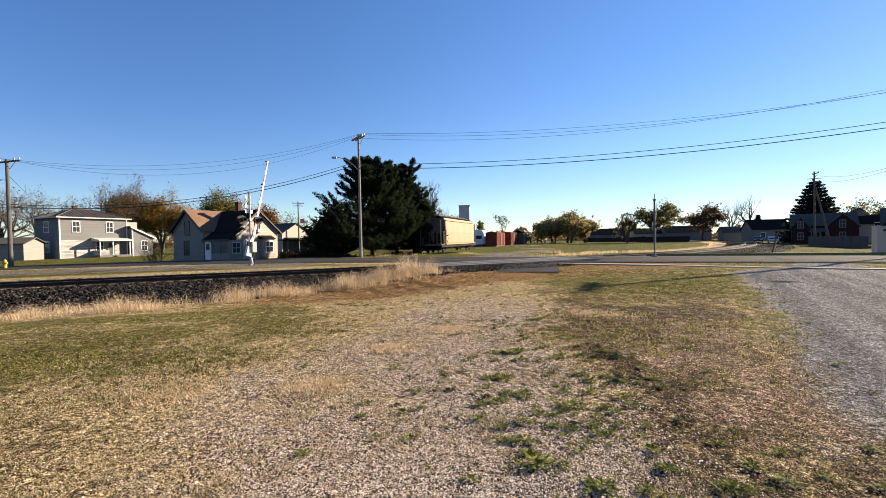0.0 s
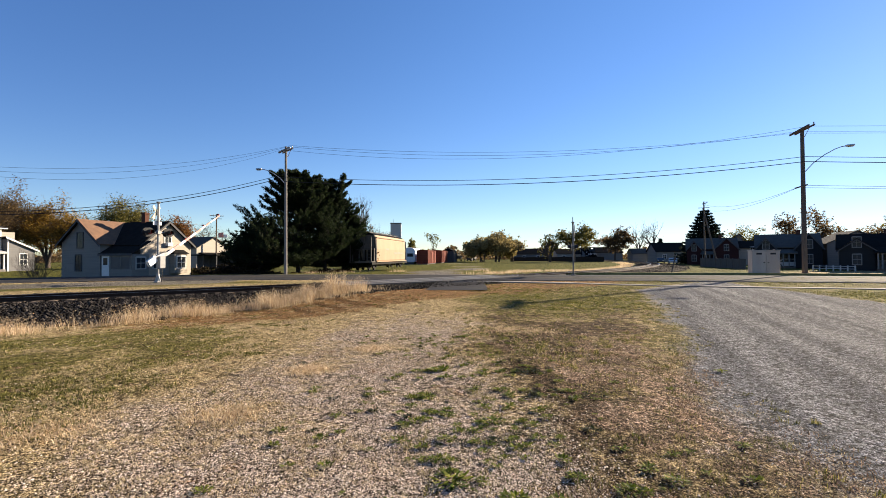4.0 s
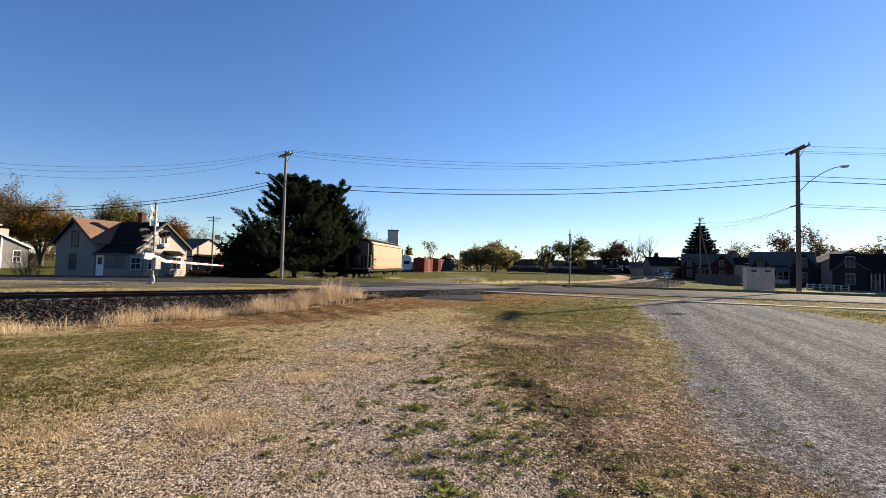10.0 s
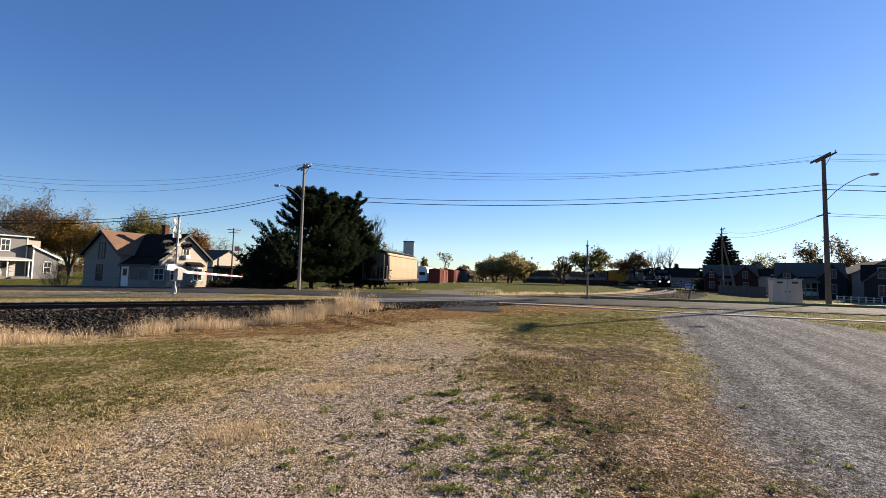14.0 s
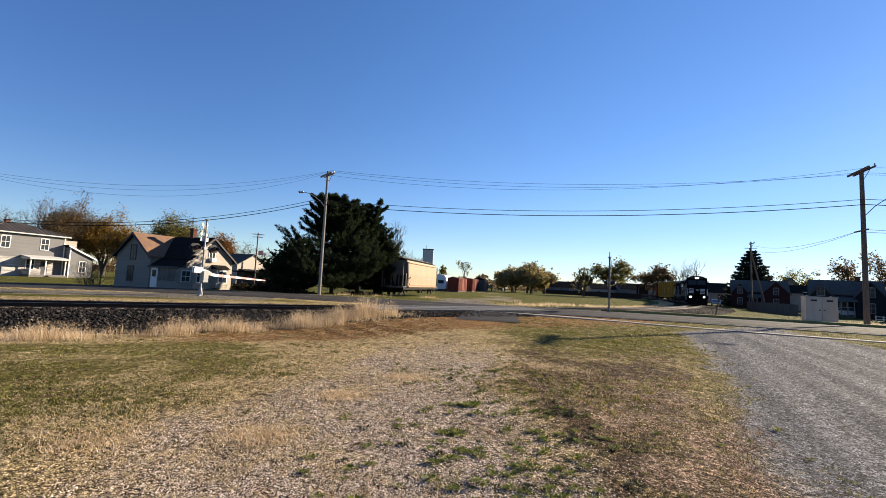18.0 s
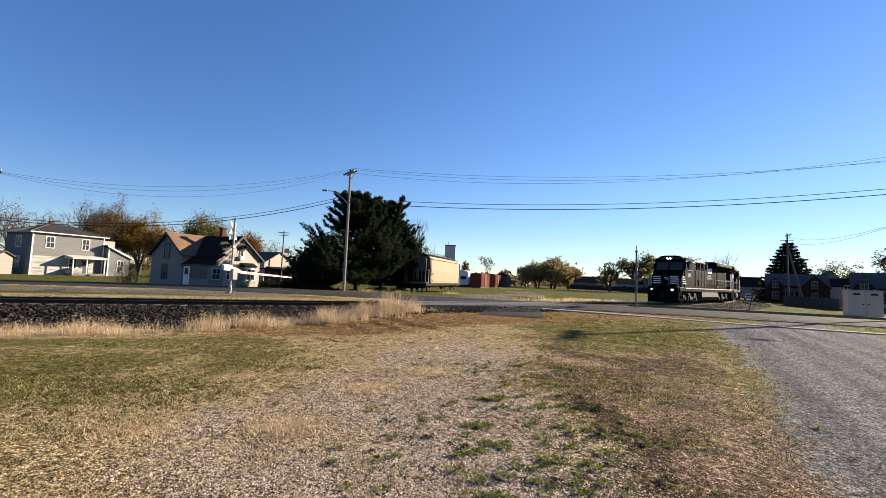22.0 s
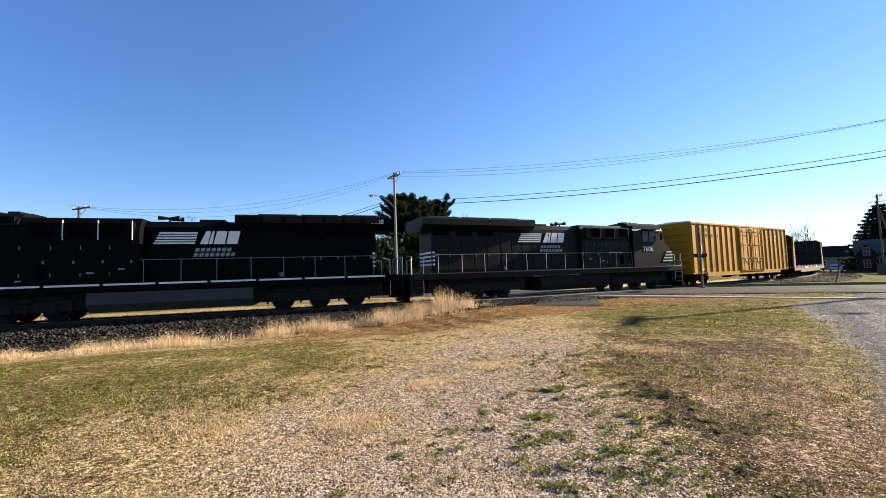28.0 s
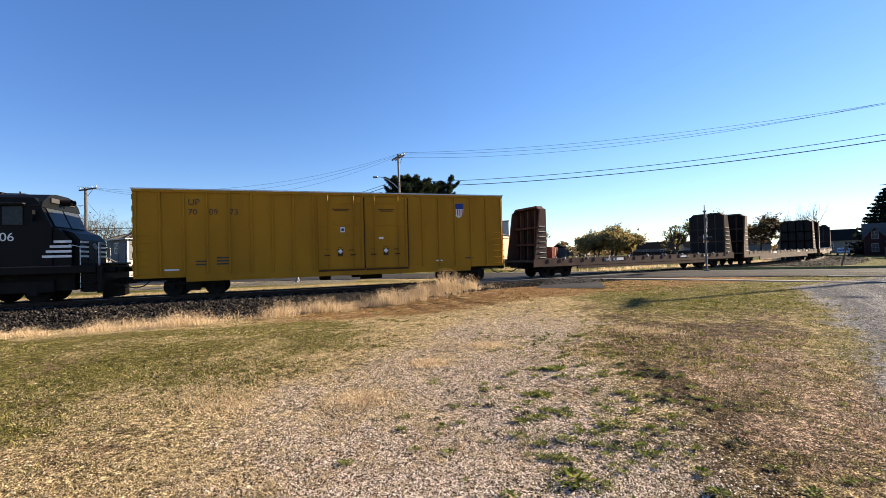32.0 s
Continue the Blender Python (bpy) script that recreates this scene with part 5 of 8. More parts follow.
def crossing_signal(x, y, h, face_az, label, far_side=False):
    """A signal mast with crossbuck, two pairs of lamps, bell and gate mechanism; it faces along face_az."""
    sg = thing("crossing_signal", pose(x, y, gz1(x, y), 0, 0, -face_az), label, "railway signal", group="crossing signals")
    # local: faces +y, x to its left seen from the front
    silver = mast_m if far_side else signal_paint
    part("mast", T(((0, 0, 0), (0, 0, h), 0.065), n=12), silver, sg)
    part("mast_base", B((-0.18, 0.18, -0.18, 0.18, 0, 0.1), bevel=0.02), silver, sg)
    if not far_side:
        part("mast_foot", T(((0, 0, 0.1), (0, 0, 0.55), 0.16, 0.09), n=12), silver, sg)
    cb = part("crossbuck_blade", B((-0.62, 0.62, 0.09, 0.115, -0.115, 0.115), bevel=0.004), blade_m, sg, "white crossbuck blade")
    cb.matrix_local = pose(0, 0, 0, 0, 0, 0 if far_side else 28) @ pose(0, 0.0, h - 0.62, 0, 45, 0)
    cb2 = part("crossbuck_blade", B((-0.62, 0.62, 0.12, 0.145, -0.115, 0.115), bevel=0.004), blade_m, sg, "white crossbuck blade")
    cb2.matrix_local = pose(0, 0, 0, 0, 0, 0 if far_side else 28) @ pose(0, 0.0, h - 0.62, 0, -45, 0)
    for q in (cb, cb2):
        yq = 0.12 if q is cb else 0.15
        part("letter_bar", B((-0.5, -0.12, yq - 0.004, yq, -0.05, 0.05), (0.14, 0.5, yq - 0.004, yq, -0.05, 0.05)), signal_black, q)
    part("track_sign", B((-0.3, 0.3, 0.08, 0.1, h - 1.45, h - 1.2), bevel=0.004), whitep, sg, "small white plate under the crossbuck")
    zl = h - 1.95
    part("lamp_bracket", T(((-0.75, 0, zl), (0.75, 0, zl), 0.04), n=8), silver, sg)
    part("junction_box", B((-0.12, 0.12, -0.12, 0.12, zl - 0.12, zl + 0.12), bevel=0.02), silver, sg)
    for xx in (-0.68, 0.68):
        for d in (1, -1):
            y0 = d * 0.1
            bg = part("lamp_background", T(((xx, y0 + d * 0.02, zl), (xx, y0 + d * 0.04, zl), 0.3), n=24), signal_black, sg, "black round lamp background")
            part("lamp_lens", T(((xx, y0 + d * 0.04, zl), (xx, y0 + d * 0.09, zl), 0.15), n=18), red_lens, bg)
            bm = bmesh.new()
            r = bmesh.ops.create_cone(bm, cap_ends=False, segments=18, radius1=0.17, radius2=0.16, depth=0.26)
            bmesh.ops.delete(bm, geom=[v for v in r["verts"] if v.co.y < -0.12], context="VERTS")
            bmesh.ops.transform(bm, matrix=pose(xx, y0 + d * 0.17, zl, 90 * (1 if d < 0 else 1), 0, 0), verts=bm.verts)
            bmesh.ops.solidify(bm, geom=bm.faces, thickness=0.008)
            part("hood", bm, signal_black, bg)
    part("bell", T(((0, 0, h), (0, 0, h + 0.12), 0.09, 0.14), n=14), bell_m, sg)
    return sg


S1 = crossing_signal(-16.6, 29.1, 5.3, 294, "silver railway crossing signal with crossbuck and gate")
S2 = crossing_signal(13.7, 32.7, 4.3, 114, "railway crossing signal seen from behind", True)
g = gz1(-16.6, 29.1)
part("gate_mechanism", B((-0.2, 0.2, -0.45, -0.08, 0.95, 1.75), bevel=0.03), silver, S1, "silver gate mechanism housing")
part("mechanism_door", B((-0.21, -0.2, -0.4, -0.12, 1.0, 1.7), bevel=0.004), silver, S1)
part("conduit", T(((0.1, -0.2, 0.0), (0.14, -0.25, 0.5), 0.025), ((0.14, -0.25, 0.5), (0.1, -0.25, 0.95), 0.025), n=6), signal_black, S1)
# the thin rod on the far mast
part("bracket_rod", T(((0.3, 0, 3.6), (0.35, 0, 4.0), 0.02), ((0.35, 0, 4.0), (0.38, 0, 4.8), 0.045, 0.03), n=6), pole_wood, S2)


def gate_arm():
    """The gate's arm with its counterweights, pivot at the origin, arm along +x."""
    ga = thing("gate_arm", Matrix(), "white and red striped crossing gate arm with counterweight", "gate arm")
    L_ = 6.7
    n = 10
    for k in range(n):
        x0, x1 = 0.75 + k * (L_ - 0.75) / n, 0.75 + (k + 1) * (L_ - 0.75) / n
        h0, h1 = 0.10 - 0.05 * k / n, 0.10 - 0.05 * (k + 1) / n
        bm = bmesh.new()
        poly(bm, [(x0, -0.025, -h0), (x1, -0.025, -h1), (x1, -0.025, h1), (x0, -0.025, h0)], (0, 0.05, 0))
        part("arm_stripe", bm, whitep if k % 2 == 0 else arm_red, ga, "red stripe of the arm" if k % 2 else "white stripe of the arm")
    bm = bmesh.new()
    poly(bm, [(0.8, -0.06, -0.10), (0.8, -0.06, 0.10), (0.25, -0.06, 0.30), (-0.25, -0.06, 0.36), (-0.3, -0.06, 0.0), (0.2, -0.06, -0.02)], (0, 0.12, 0))
    part("arm_conversion_bracket", bm, silver, ga)
    part("counterweight", B((-0.95, -0.25, -0.10, -0.03, 0.02, 0.44), (-0.95, -0.25, 0.03, 0.10, 0.02, 0.44), bevel=0.015), whitep, ga, "pale counterweight plates")
    part("counterweight_arm", B((-0.9, 0.1, -0.03, 0.03, 0.12, 0.3)), silver, ga)
    part("pivot", T(((0, -0.16, 0.12), (0, 0.16, 0.12), 0.09), n=12), silver, ga)
    for x in (2.6, 4.7, L_ - 0.1):
        part("arm_lamp", T(((x, -0.06, 0.14), (x, 0.06, 0.14), 0.06), n=10), red_lens, ga)
    return ga


GATE = gate_arm()

# ---- equipment cabinet by the road ----
cab_m = mat("cabinet_aluminium", (0.46, 0.42, 0.37), (0.32, 0.27, 0.23), scale=1.2, rough=0.55, metal=0.15, bump=0.08, stretch=(1, 1, 0.3))
x_, y_ = polar(43.1, 46.3)
eq = thing("equipment_cabinet", pose(x_, y_, gz1(x_, y_), 0, 0, -28), "weathered grey metal signal equipment cabinet", "cabinet")
part("body", B((-1.0, 1.0, -0.65, 0.65, 0.1, 2.08), bevel=0.02), cab_m, eq)
part("roof", B((-1.05, 1.05, -0.7, 0.7, 2.08, 2.15), bevel=0.02), cab_m, eq)
part("plinth", B((-1.0, 1.0, -0.6, 0.6, -0.15, 0.1)), concrete, eq)
for x0 in (-0.97, 0.02):
    d_ = part("door", B((x0, x0 + 0.95, -0.68, -0.655, 0.15, 2.02), bevel=0.006), cab_m, eq)
    part("handle", T(((x0 + (0.82 if x0 < 0 else 0.13), -0.74, 1.05), (x0 + (0.82 if x0 < 0 else 0.13), -0.68, 1.05), 0.05), n=10), signal_black, d_)
for xq in (-0.5, 0.5):
    part("vent", B((xq - 0.2, xq + 0.2, -0.69, -0.68, 1.75, 1.9)), signal_black, eq)
for xq in (-0.75, 0.75):
    part("lifting_lug", B((xq - 0.05, xq + 0.05, -0.1, 0.1, 2.15, 2.22)), cab_m, eq)

# ---- houses ----
siding = mat("grey_siding", (0.165, 0.162, 0.16), (0.12, 0.118, 0.116), scale=1.2, rough=0.85, stretch=(0.3, 0.3, 6), bump=0.2)
siding_peel = mat("peeling_siding", (0.42, 0.40, 0.37), (0.17, 0.16, 0.15), scale=1.0, rough=0.9, stretch=(0.5, 0.5, 5), bump=0.3, big=0.15)
white_siding = mat("white_siding", (0.23, 0.215, 0.195), (0.17, 0.16, 0.145), scale=1.0, rough=0.85, stretch=(0.3, 0.3, 6), bump=0.2)
cream_siding = mat("cream_siding", (0.36, 0.32, 0.27), (0.28, 0.25, 0.21), scale=1.0, rough=0.85, stretch=(0.3, 0.3, 6), bump=0.2)
red_siding = mat("red_siding", (0.045, 0.018, 0.017), (0.03, 0.013, 0.012), scale=1.0, rough=0.85, stretch=(0.3, 0.3, 6), bump=0.2)
blue_siding = mat("slate_siding", (0.022, 0.024, 0.027), (0.016, 0.018, 0.020), scale=1.0, rough=0.85, stretch=(0.3, 0.3, 6), bump=0.2)
roof_dark = mat("roof_dark", (0.010, 0.0095, 0.009), (0.020, 0.019, 0.018), scale=2.0, rough=0.95, spec=0.02, fine=18, bump=0.5)
roof_brown = mat("roof_brown", (0.20, 0.115, 0.07), (0.11, 0.07, 0.05), scale=2.0, rough=0.95, fine=18, bump=0.5)
roof_grey = mat("roof_grey", (0.10, 0.093, 0.082), (0.07, 0.065, 0.058), scale=2.0, rough=0.95, spec=0.02, fine=18, bump=0.5)
trim_w = mat("white_trim", (0.72, 0.71, 0.68), (0.6, 0.58, 0.55), scale=3, rough=0.7)
trim_d = mat("dark_trim", (0.05, 0.05, 0.055), (0.08, 0.08, 0.08), scale=3, rough=0.7)
trim_g = mat("grey_trim", (0.48, 0.47, 0.45), (0.36, 0.35, 0.33), scale=3, rough=0.8)
brick_m = mat("chimney_brick", (0.10, 0.045, 0.03), (0.06, 0.03, 0.022), scale=8, rough=0.9)


def house_frame(name, x, y, label, z=None, az=110.0):
    """A house's empty: local x runs along az, local y along az - 90 (away from the street)."""
    return thing(name, pose(x, y, gz1(x, y) if z is None else z, 0, 0, 90 - az), label, "house")


def gable_block(h, x0, x1, y0, y1, eave, ridge, along, wall, roof, over=0.35, roof2=None, trim=None, name="wall"):
    """Walls with a gable roof; along: the axis of the ridge, 'x' or 'y'."""
    bm = bmesh.new()
    if along == "x":
        c = (y0 + y1) / 2
        poly(bm, [(x0, y0, -0.4), (x0, y1, -0.4), (x0, y1, eave), (x0, c, ridge), (x0, y0, eave)], (x1 - x0, 0, 0))
    else:
        c = (x0 + x1) / 2
        poly(bm, [(x0, y0, -0.4), (x1, y0, -0.4), (x1, y0, eave), (c, y0, ridge), (x0, y0, eave)], (0, y1 - y0, 0))
    part(name, bm, wall, h)
    t = 0.14
    for sg in (-1, 1):
        bm = bmesh.new()
        half = ((y1 - y0) if along == "x" else (x1 - x0)) / 2
        sl = (ridge - eave) / half
        e, ez = half + over, eave - over * sl
        prof = [(0, ridge + 0.03), (sg * e, ez + 0.03), (sg * e, ez + t), (0, ridge + t + 0.03)]
        if along == "x":
            poly(bm, [(x0 - over, c + a, b) for a, b in prof], (x1 - x0 + 2 * over, 0, 0))
        else:
            poly(bm, [(c + a, y0 - over, b) for a, b in prof], (0, y1 - y0 + 2 * over, 0))
        part("roof", bm, (roof2 if roof2 and sg > 0 else roof), h)
        if trim:
            prof = [(0, ridge - 0.14), (sg * e, ez - 0.14), (sg * e, ez + 0.03), (0, ridge + 0.03)]
            for q in (0, 1):
                bm = bmesh.new()
                if along == "x":
                    xq = x0 - over - 0.03 if q == 0 else x1 + over
                    poly(bm, [(xq, c + a, b) for a, b in prof], (0.03, 0, 0))
                else:
                    yq = y0 - over - 0.03 if q == 0 else y1 + over
                    poly(bm, [(c + a, yq, b) for a, b in prof], (0, 0.03, 0))
                part("fascia", bm, trim, h)


def shed_roof(h, x0, x1, ya, za, yb, zb, roof, over=0.25, t=0.12, trim=None):
    bm = bmesh.new()
    poly(bm, [(x0 - over, ya, za), (x0 - over, yb, zb), (x0 - over, yb, zb + t), (x0 - over, ya, za + t)], (x1 - x0 + 2 * over, 0, 0))
    part("roof", bm, roof, h)
    if trim:
        part("fascia", B((x0 - over, x1 + over, min(ya, ya - 0.03), max(ya, ya + 0.0), za - 0.08, za + t)), trim, h)


def window_on(h, face, a, z0, w, hh, at, frame_m, sash=True, name="window"):
    """A window on a wall; face: 'y-' , 'y+', 'x-' or 'x+'; a: its centre along the wall; at: the wall's plane."""
    m = {"y-": pose(a, at, 0, 0, 0, 0), "y+": pose(a, at, 0, 0, 0, 180), "x+": pose(at, a, 0, 0, 0, 90), "x-": pose(at, a, 0, 0, 0, -90)}[face]
    win = part(name, B((-w / 2, w / 2, -0.03, 0.0, z0, z0 + hh)), glass, h)
    win.matrix_local = m
    f = 0.09
    part("window_frame", B((-w / 2 - f, -w / 2, -0.06, 0, z0 - f, z0 + hh + f), (w / 2, w / 2 + f, -0.06, 0, z0 - f, z0 + hh + f), (-w / 2, w / 2, -0.06, 0, z0 + hh, z0 + hh + f * 1.4), (-w / 2, w / 2, -0.09, 0, z0 - f, z0)), frame_m, win)
    if sash:
        part("sash", B((-w / 2, w / 2, -0.045, -0.02, z0 + hh / 2 - 0.03, z0 + hh / 2 + 0.03), (-0.02, 0.02, -0.045, -0.02, z0, z0 + hh)), frame_m, win)
    return win


def door_on(h, face, a, z0, at, material, w=0.95, hh=2.05):
    m = {"y-": pose(a, at, 0), "x+": pose(at, a, 0, 0, 0, 90), "x-": pose(at, a, 0, 0, 0, -90), "y+": pose(a, at, 0, 0, 0, 180)}[face]
    d = part("door", B((-w / 2, w / 2, -0.05, 0, z0, z0 + hh), bevel=0.01), material, h)
    d.matrix_local = m
    part("door_pane", B((-w / 2 + 0.2, w / 2 - 0.2, -0.06, -0.045, z0 + 1.1, z0 + 1.8)), glass, d)
    part("door_handle", T(((w / 2 - 0.1, -0.1, z0 + 1.0), (w / 2 - 0.1, -0.05, z0 + 1.0), 0.03), n=8), chrome, d)
    return d


def chimney(h, x, y, z0, z1, w=0.3):
    part("chimney", B((x - w, x + w, y - w, y + w, z0, z1), (x - w - 0.05, x + w + 0.05, y - w - 0.05, y + w + 0.05, z1 - 0.2, z1), bevel=0.02), brick_m, h)


def house_white():
    """The white gabled house by the crossing. Local y- faces the street side in shade, x+ the sun."""
    h = house_frame("house", -35.0, 45.0, "white gabled house with brown roof and enclosed porch")
    E0 = 0.0
    gable_block(h, 0.0, 5.2, 0.0, 6.0, 3.55, 5.75, "y", white_siding, roof_dark, roof2=roof_brown, trim=trim_d)
    window_on(h, "y-", 2.55, 3.05, 0.75, 1.45, 0.0, trim_d)
    window_on(h, "y-", 2.35, 0.75, 0.75, 1.5, 0.0, trim_d)
    bm = bmesh.new()
    poly(bm, [(8.6, 1.4, -0.4), (8.6, 7.3, -0.4), (8.6, 7.3, 3.4), (8.6, 4.35, 5.72), (8.6, 1.4, 3.4)], (-3.6, 0, 0))
    part("main_wall", bm, cream_siding, h)
    bm = bmesh.new()
    poly(bm, [(2.75, 4.35, 5.78), (8.95, 4.35, 5.78), (8.95, 1.05, 3.15), (5.35, 1.05, 3.15)], (0, -0.08, 0.11))
    part("roof", bm, roof_dark, h)
    bm = bmesh.new()
    poly(bm, [(2.75, 4.35, 5.78), (8.95, 4.35, 5.78), (8.95, 7.65, 3.15), (2.75, 7.65, 3.15)], (0, 0.08, 0.11))
    part("roof", bm, roof_dark, h)
    for sg in (-1, 1):
        bm = bmesh.new()
        poly(bm, [(8.95, 4.35, 5.62), (8.95, 4.35 + sg * 3.3, 3.0), (8.95, 4.35 + sg * 3.3, 3.2), (8.95, 4.35, 5.86)], (0.04, 0, 0))
        part("fascia", bm, trim_d, h)
    chimney(h, 5.6, 4.3, 5.0, 6.9, 0.24)
    # enclosed porch with a lean-to roof
    part("porch_wall", B((5.2, 9.2, 0.1, 1.8, -0.4, 2.35)), white_siding, h)
    shed_roof(h, 5.3, 9.2, -0.1, 2.3, 1.8, 3.6, roof_dark, trim=trim_d)
    door_on(h, "y-", 5.85, 0.2, 0.1, trim_w)
    part("porch_screen", B((6.55, 9.0, 0.06, 0.1, 0.95, 2.05)), mat("porch_screen", (0.10, 0.10, 0.105), (0.05, 0.05, 0.055), scale=0.8, rough=0.4), h, "grey mesh screen of the porch")
    for xq in (6.5, 7.75, 9.0):
        part("screen_post", B((xq, xq + 0.08, 0.03, 0.1, 0.9, 2.15)), white_siding, h)
    part("porch_step", B((5.4, 6.3, -0.5, 0.1, -0.3, 0.15), bevel=0.02), concrete, h)
    for z in (0.95,):
        window_on(h, "x+", 0.95, z, 0.9, 1.05, 9.2, trim_g)
    window_on(h, "x+", 4.4, 3.6, 0.7, 1.2, 8.6, trim_w)
    # bay window on the sunny gable
    part("bay_window", B((8.6, 9.3, 4.6, 6.2, 0.3, 2.4), bevel=0.03), cream_siding, h)
    window_on(h, "x+", 5.4, 0.9, 1.0, 1.2, 9.3, trim_w)
    part("bay_roof", prism_y([(8.6, 2.4), (9.45, 2.4), (8.6, 2.85)], 4.45, 6.35), roof_dark, h)
    window_on(h, "x+", 3.1, 0.9, 0.7, 1.3, 8.6, trim_w)
    part("air_conditioner", B((8.6, 9.0, 4.1, 4.7, 3.2, 3.6), bevel=0.02), whitep, h)
    return h


def house_grey():
    """Two-storey hip-roofed house with peeling paint and a porch. Local y- is the dark end, x+ the sunny front."""
    h = house_frame("house", -74.0, 63.4, "two-storey grey house with peeling paint and hip roof")
    W, D, e, r = 8.0, 9.7, 6.75, 8.35
    part("wall", B((0, W, 0, D, -0.4, e)), siding, h)
    part("peeling_cladding", B((W, W + 0.03, 0.15, D - 1.2, 0.0, 3.0)), siding_peel, h, "weathered boards with peeling white paint")
    for yc in (0.035, D - 0.035):
        part("corner_board", B((W - 0.12, W + 0.05, yc - 0.085, yc + 0.085, -0.3, e)), trim_w, h)
    o = 0.55
    bm = bmesh.new()
    c = [(-o, -o, e), (W + o, -o, e), (W + o, D + o, e), (-o, D + o, e)]
    t0, t1 = (W / 2, W / 2 - 0.4, r), (W / 2, D - W / 2 + 0.4, r)
    vs = [bm.verts.new(p) for p in c + [t0, t1]]
    for f in ((0, 1, 4), (1, 2, 5, 4), (2, 3, 5), (3, 0, 4, 5), (3, 2, 1, 0)):
        bm.faces.new([vs[i] for i in f])
    part("roof", bm, mat("seam_roof", (0.022, 0.019, 0.017), (0.085, 0.072, 0.06), scale=1.5, rough=0.6, stretch=(0.3, 5, 0.3), big=0.2), h, "rusty seamed hip roof")
    ribm = mat("roof_rib", (0.12, 0.108, 0.097), (0.06, 0.053, 0.047), scale=2.0, rough=0.6)
    for k in range(16):                                    # raised ribs of the sheet roof, sunny slope
        a = -o + 0.35 + k * (D + 2 * o - 0.7) / 15
        q = min(max(a, t0[1]), t1[1])
        top = (W / 2, q, r) if t0[1] <= a <= t1[1] else None
        if top is None:                                    # ribs that end on a hip
            f_ = (a + o) / (t0[1] + o) if a < t0[1] else (D + o - a) / (D + o - t1[1])
            top = (W + o + (W / 2 - W - o) * f_, a, e + (r - e) * f_)
        part("roof_rib", T(((W + o, a, e + 0.03), (top[0], a, top[2] + 0.03), 0.035), n=5), ribm, h)
    for k in range(12):                                    # and on the end slope
        a = -o + 0.4 + k * (W + 2 * o - 0.8) / 11
        f_ = 1 - abs(a - W / 2) / (W / 2 + o)
        part("roof_rib", T(((a, -o, e + 0.03), (a, -o + (t0[1] + o) * f_, e + (r - e) * f_ + 0.03), 0.035), n=5), ribm, h)
    for a, b in ((c[1], t0), (c[2], t1), (t0, t1), (c[0], t0)):
        part("ridge_cap", T(((a[0], a[1], a[2] + 0.04), (b[0], b[1], b[2] + 0.04), 0.07), n=6), ribm, h)
    part("eave_board", B((-o, W + o, -o - 0.02, -o, e - 0.16, e + 0.02), (W + o, W + o + 0.02, -o, D + o, e - 0.16, e + 0.02)), trim_g, h)
    chimney(h, 3.6, 4.0, 7.6, 8.95, 0.28)
    for a, z in ((2.2, 4.35), (7.0, 4.35)):
        window_on(h, "x+", a, z, 0.95, 1.7, W, trim_w)
    window_on(h, "x+", 5.4, 1.1, 0.95, 1.6, W + 0.03, trim_w)
    for a, z in ((4.0, 4.3), (4.0, 1.1)):
        window_on(h, "y-", a, z, 1.5, 1.7, 0.0, trim_w)
    # porch
    part("porch_floor", B((W, W + 2.2, 4.4, D - 0.5, -0.3, 0.35)), concrete, h)
    part("porch_roof", prism_y([(W, 3.35), (W + 2.5, 2.95), (W + 2.5, 2.75), (W, 2.75)], 4.2, D - 0.3), trim_g, h)
    part("porch_rail", B((W + 2.05, W + 2.15, 4.4, 5.8, 0.35, 1.2), (W + 0.1, W + 2.1, 4.4, 4.5, 0.35, 1.2), bevel=0.02), siding_peel, h)
    for y in (4.5, 6.4, D - 0.7):
        part("porch_post", B((W + 2.0, W + 2.16, y - 0.08, y + 0.08, 0.3, 2.8), bevel=0.02), trim_w, h)
    door_on(h, "x+", 7.2, 0.4, W, trim_d)
    part("porch_step", B((W + 2.2, W + 3.2, 6.6, 7.8, -0.4, 0.05), (W + 2.2, W + 2.7, 6.6, 7.8, 0.05, 0.25), bevel=0.02), concrete, h)
    part("porch_bench", B((W + 0.4, W + 0.9, 4.8, 6.0, 0.7, 0.78), (W + 0.4, W + 0.48, 4.8, 6.0, 0.78, 1.2)), trim_d, h)
    # side wing with a single-pitch roof
    bm = bmesh.new()
    y0, y1 = D + 0.2, D + 3.7
    poly(bm, [(W - 4, y0, -0.4), (W - 4, y1, -0.4), (W - 4, y1, 3.3), (W - 4, y0, 5.0)], (5.2, 0, 0))
    part("wing_wall", bm, siding, h)
    bm = bmesh.new()
    poly(bm, [(W - 4.3, y0 - 0.35, 5.26), (W - 4.3, y1 + 0.5, 3.1), (W - 4.3, y1 + 0.5, 3.26), (W - 4.3, y0 - 0.35, 5.42)], (5.8, 0, 0))
    part("wing_roof", bm, roof_dark, h)
    bm = bmesh.new()
    poly(bm, [(W + 1.5, y0 - 0.35, 5.16), (W + 1.5, y1 + 0.5, 3.0), (W + 1.5, y1 + 0.5, 3.26), (W + 1.5, y0 - 0.35, 5.42)], (0.04, 0, 0))
    part("fascia", bm, trim_w, h)
    part("corner_board", B((W + 1.1, W + 1.24, y0 - 0.02, y0 + 0.14, -0.3, 5.0)), trim_w, h)
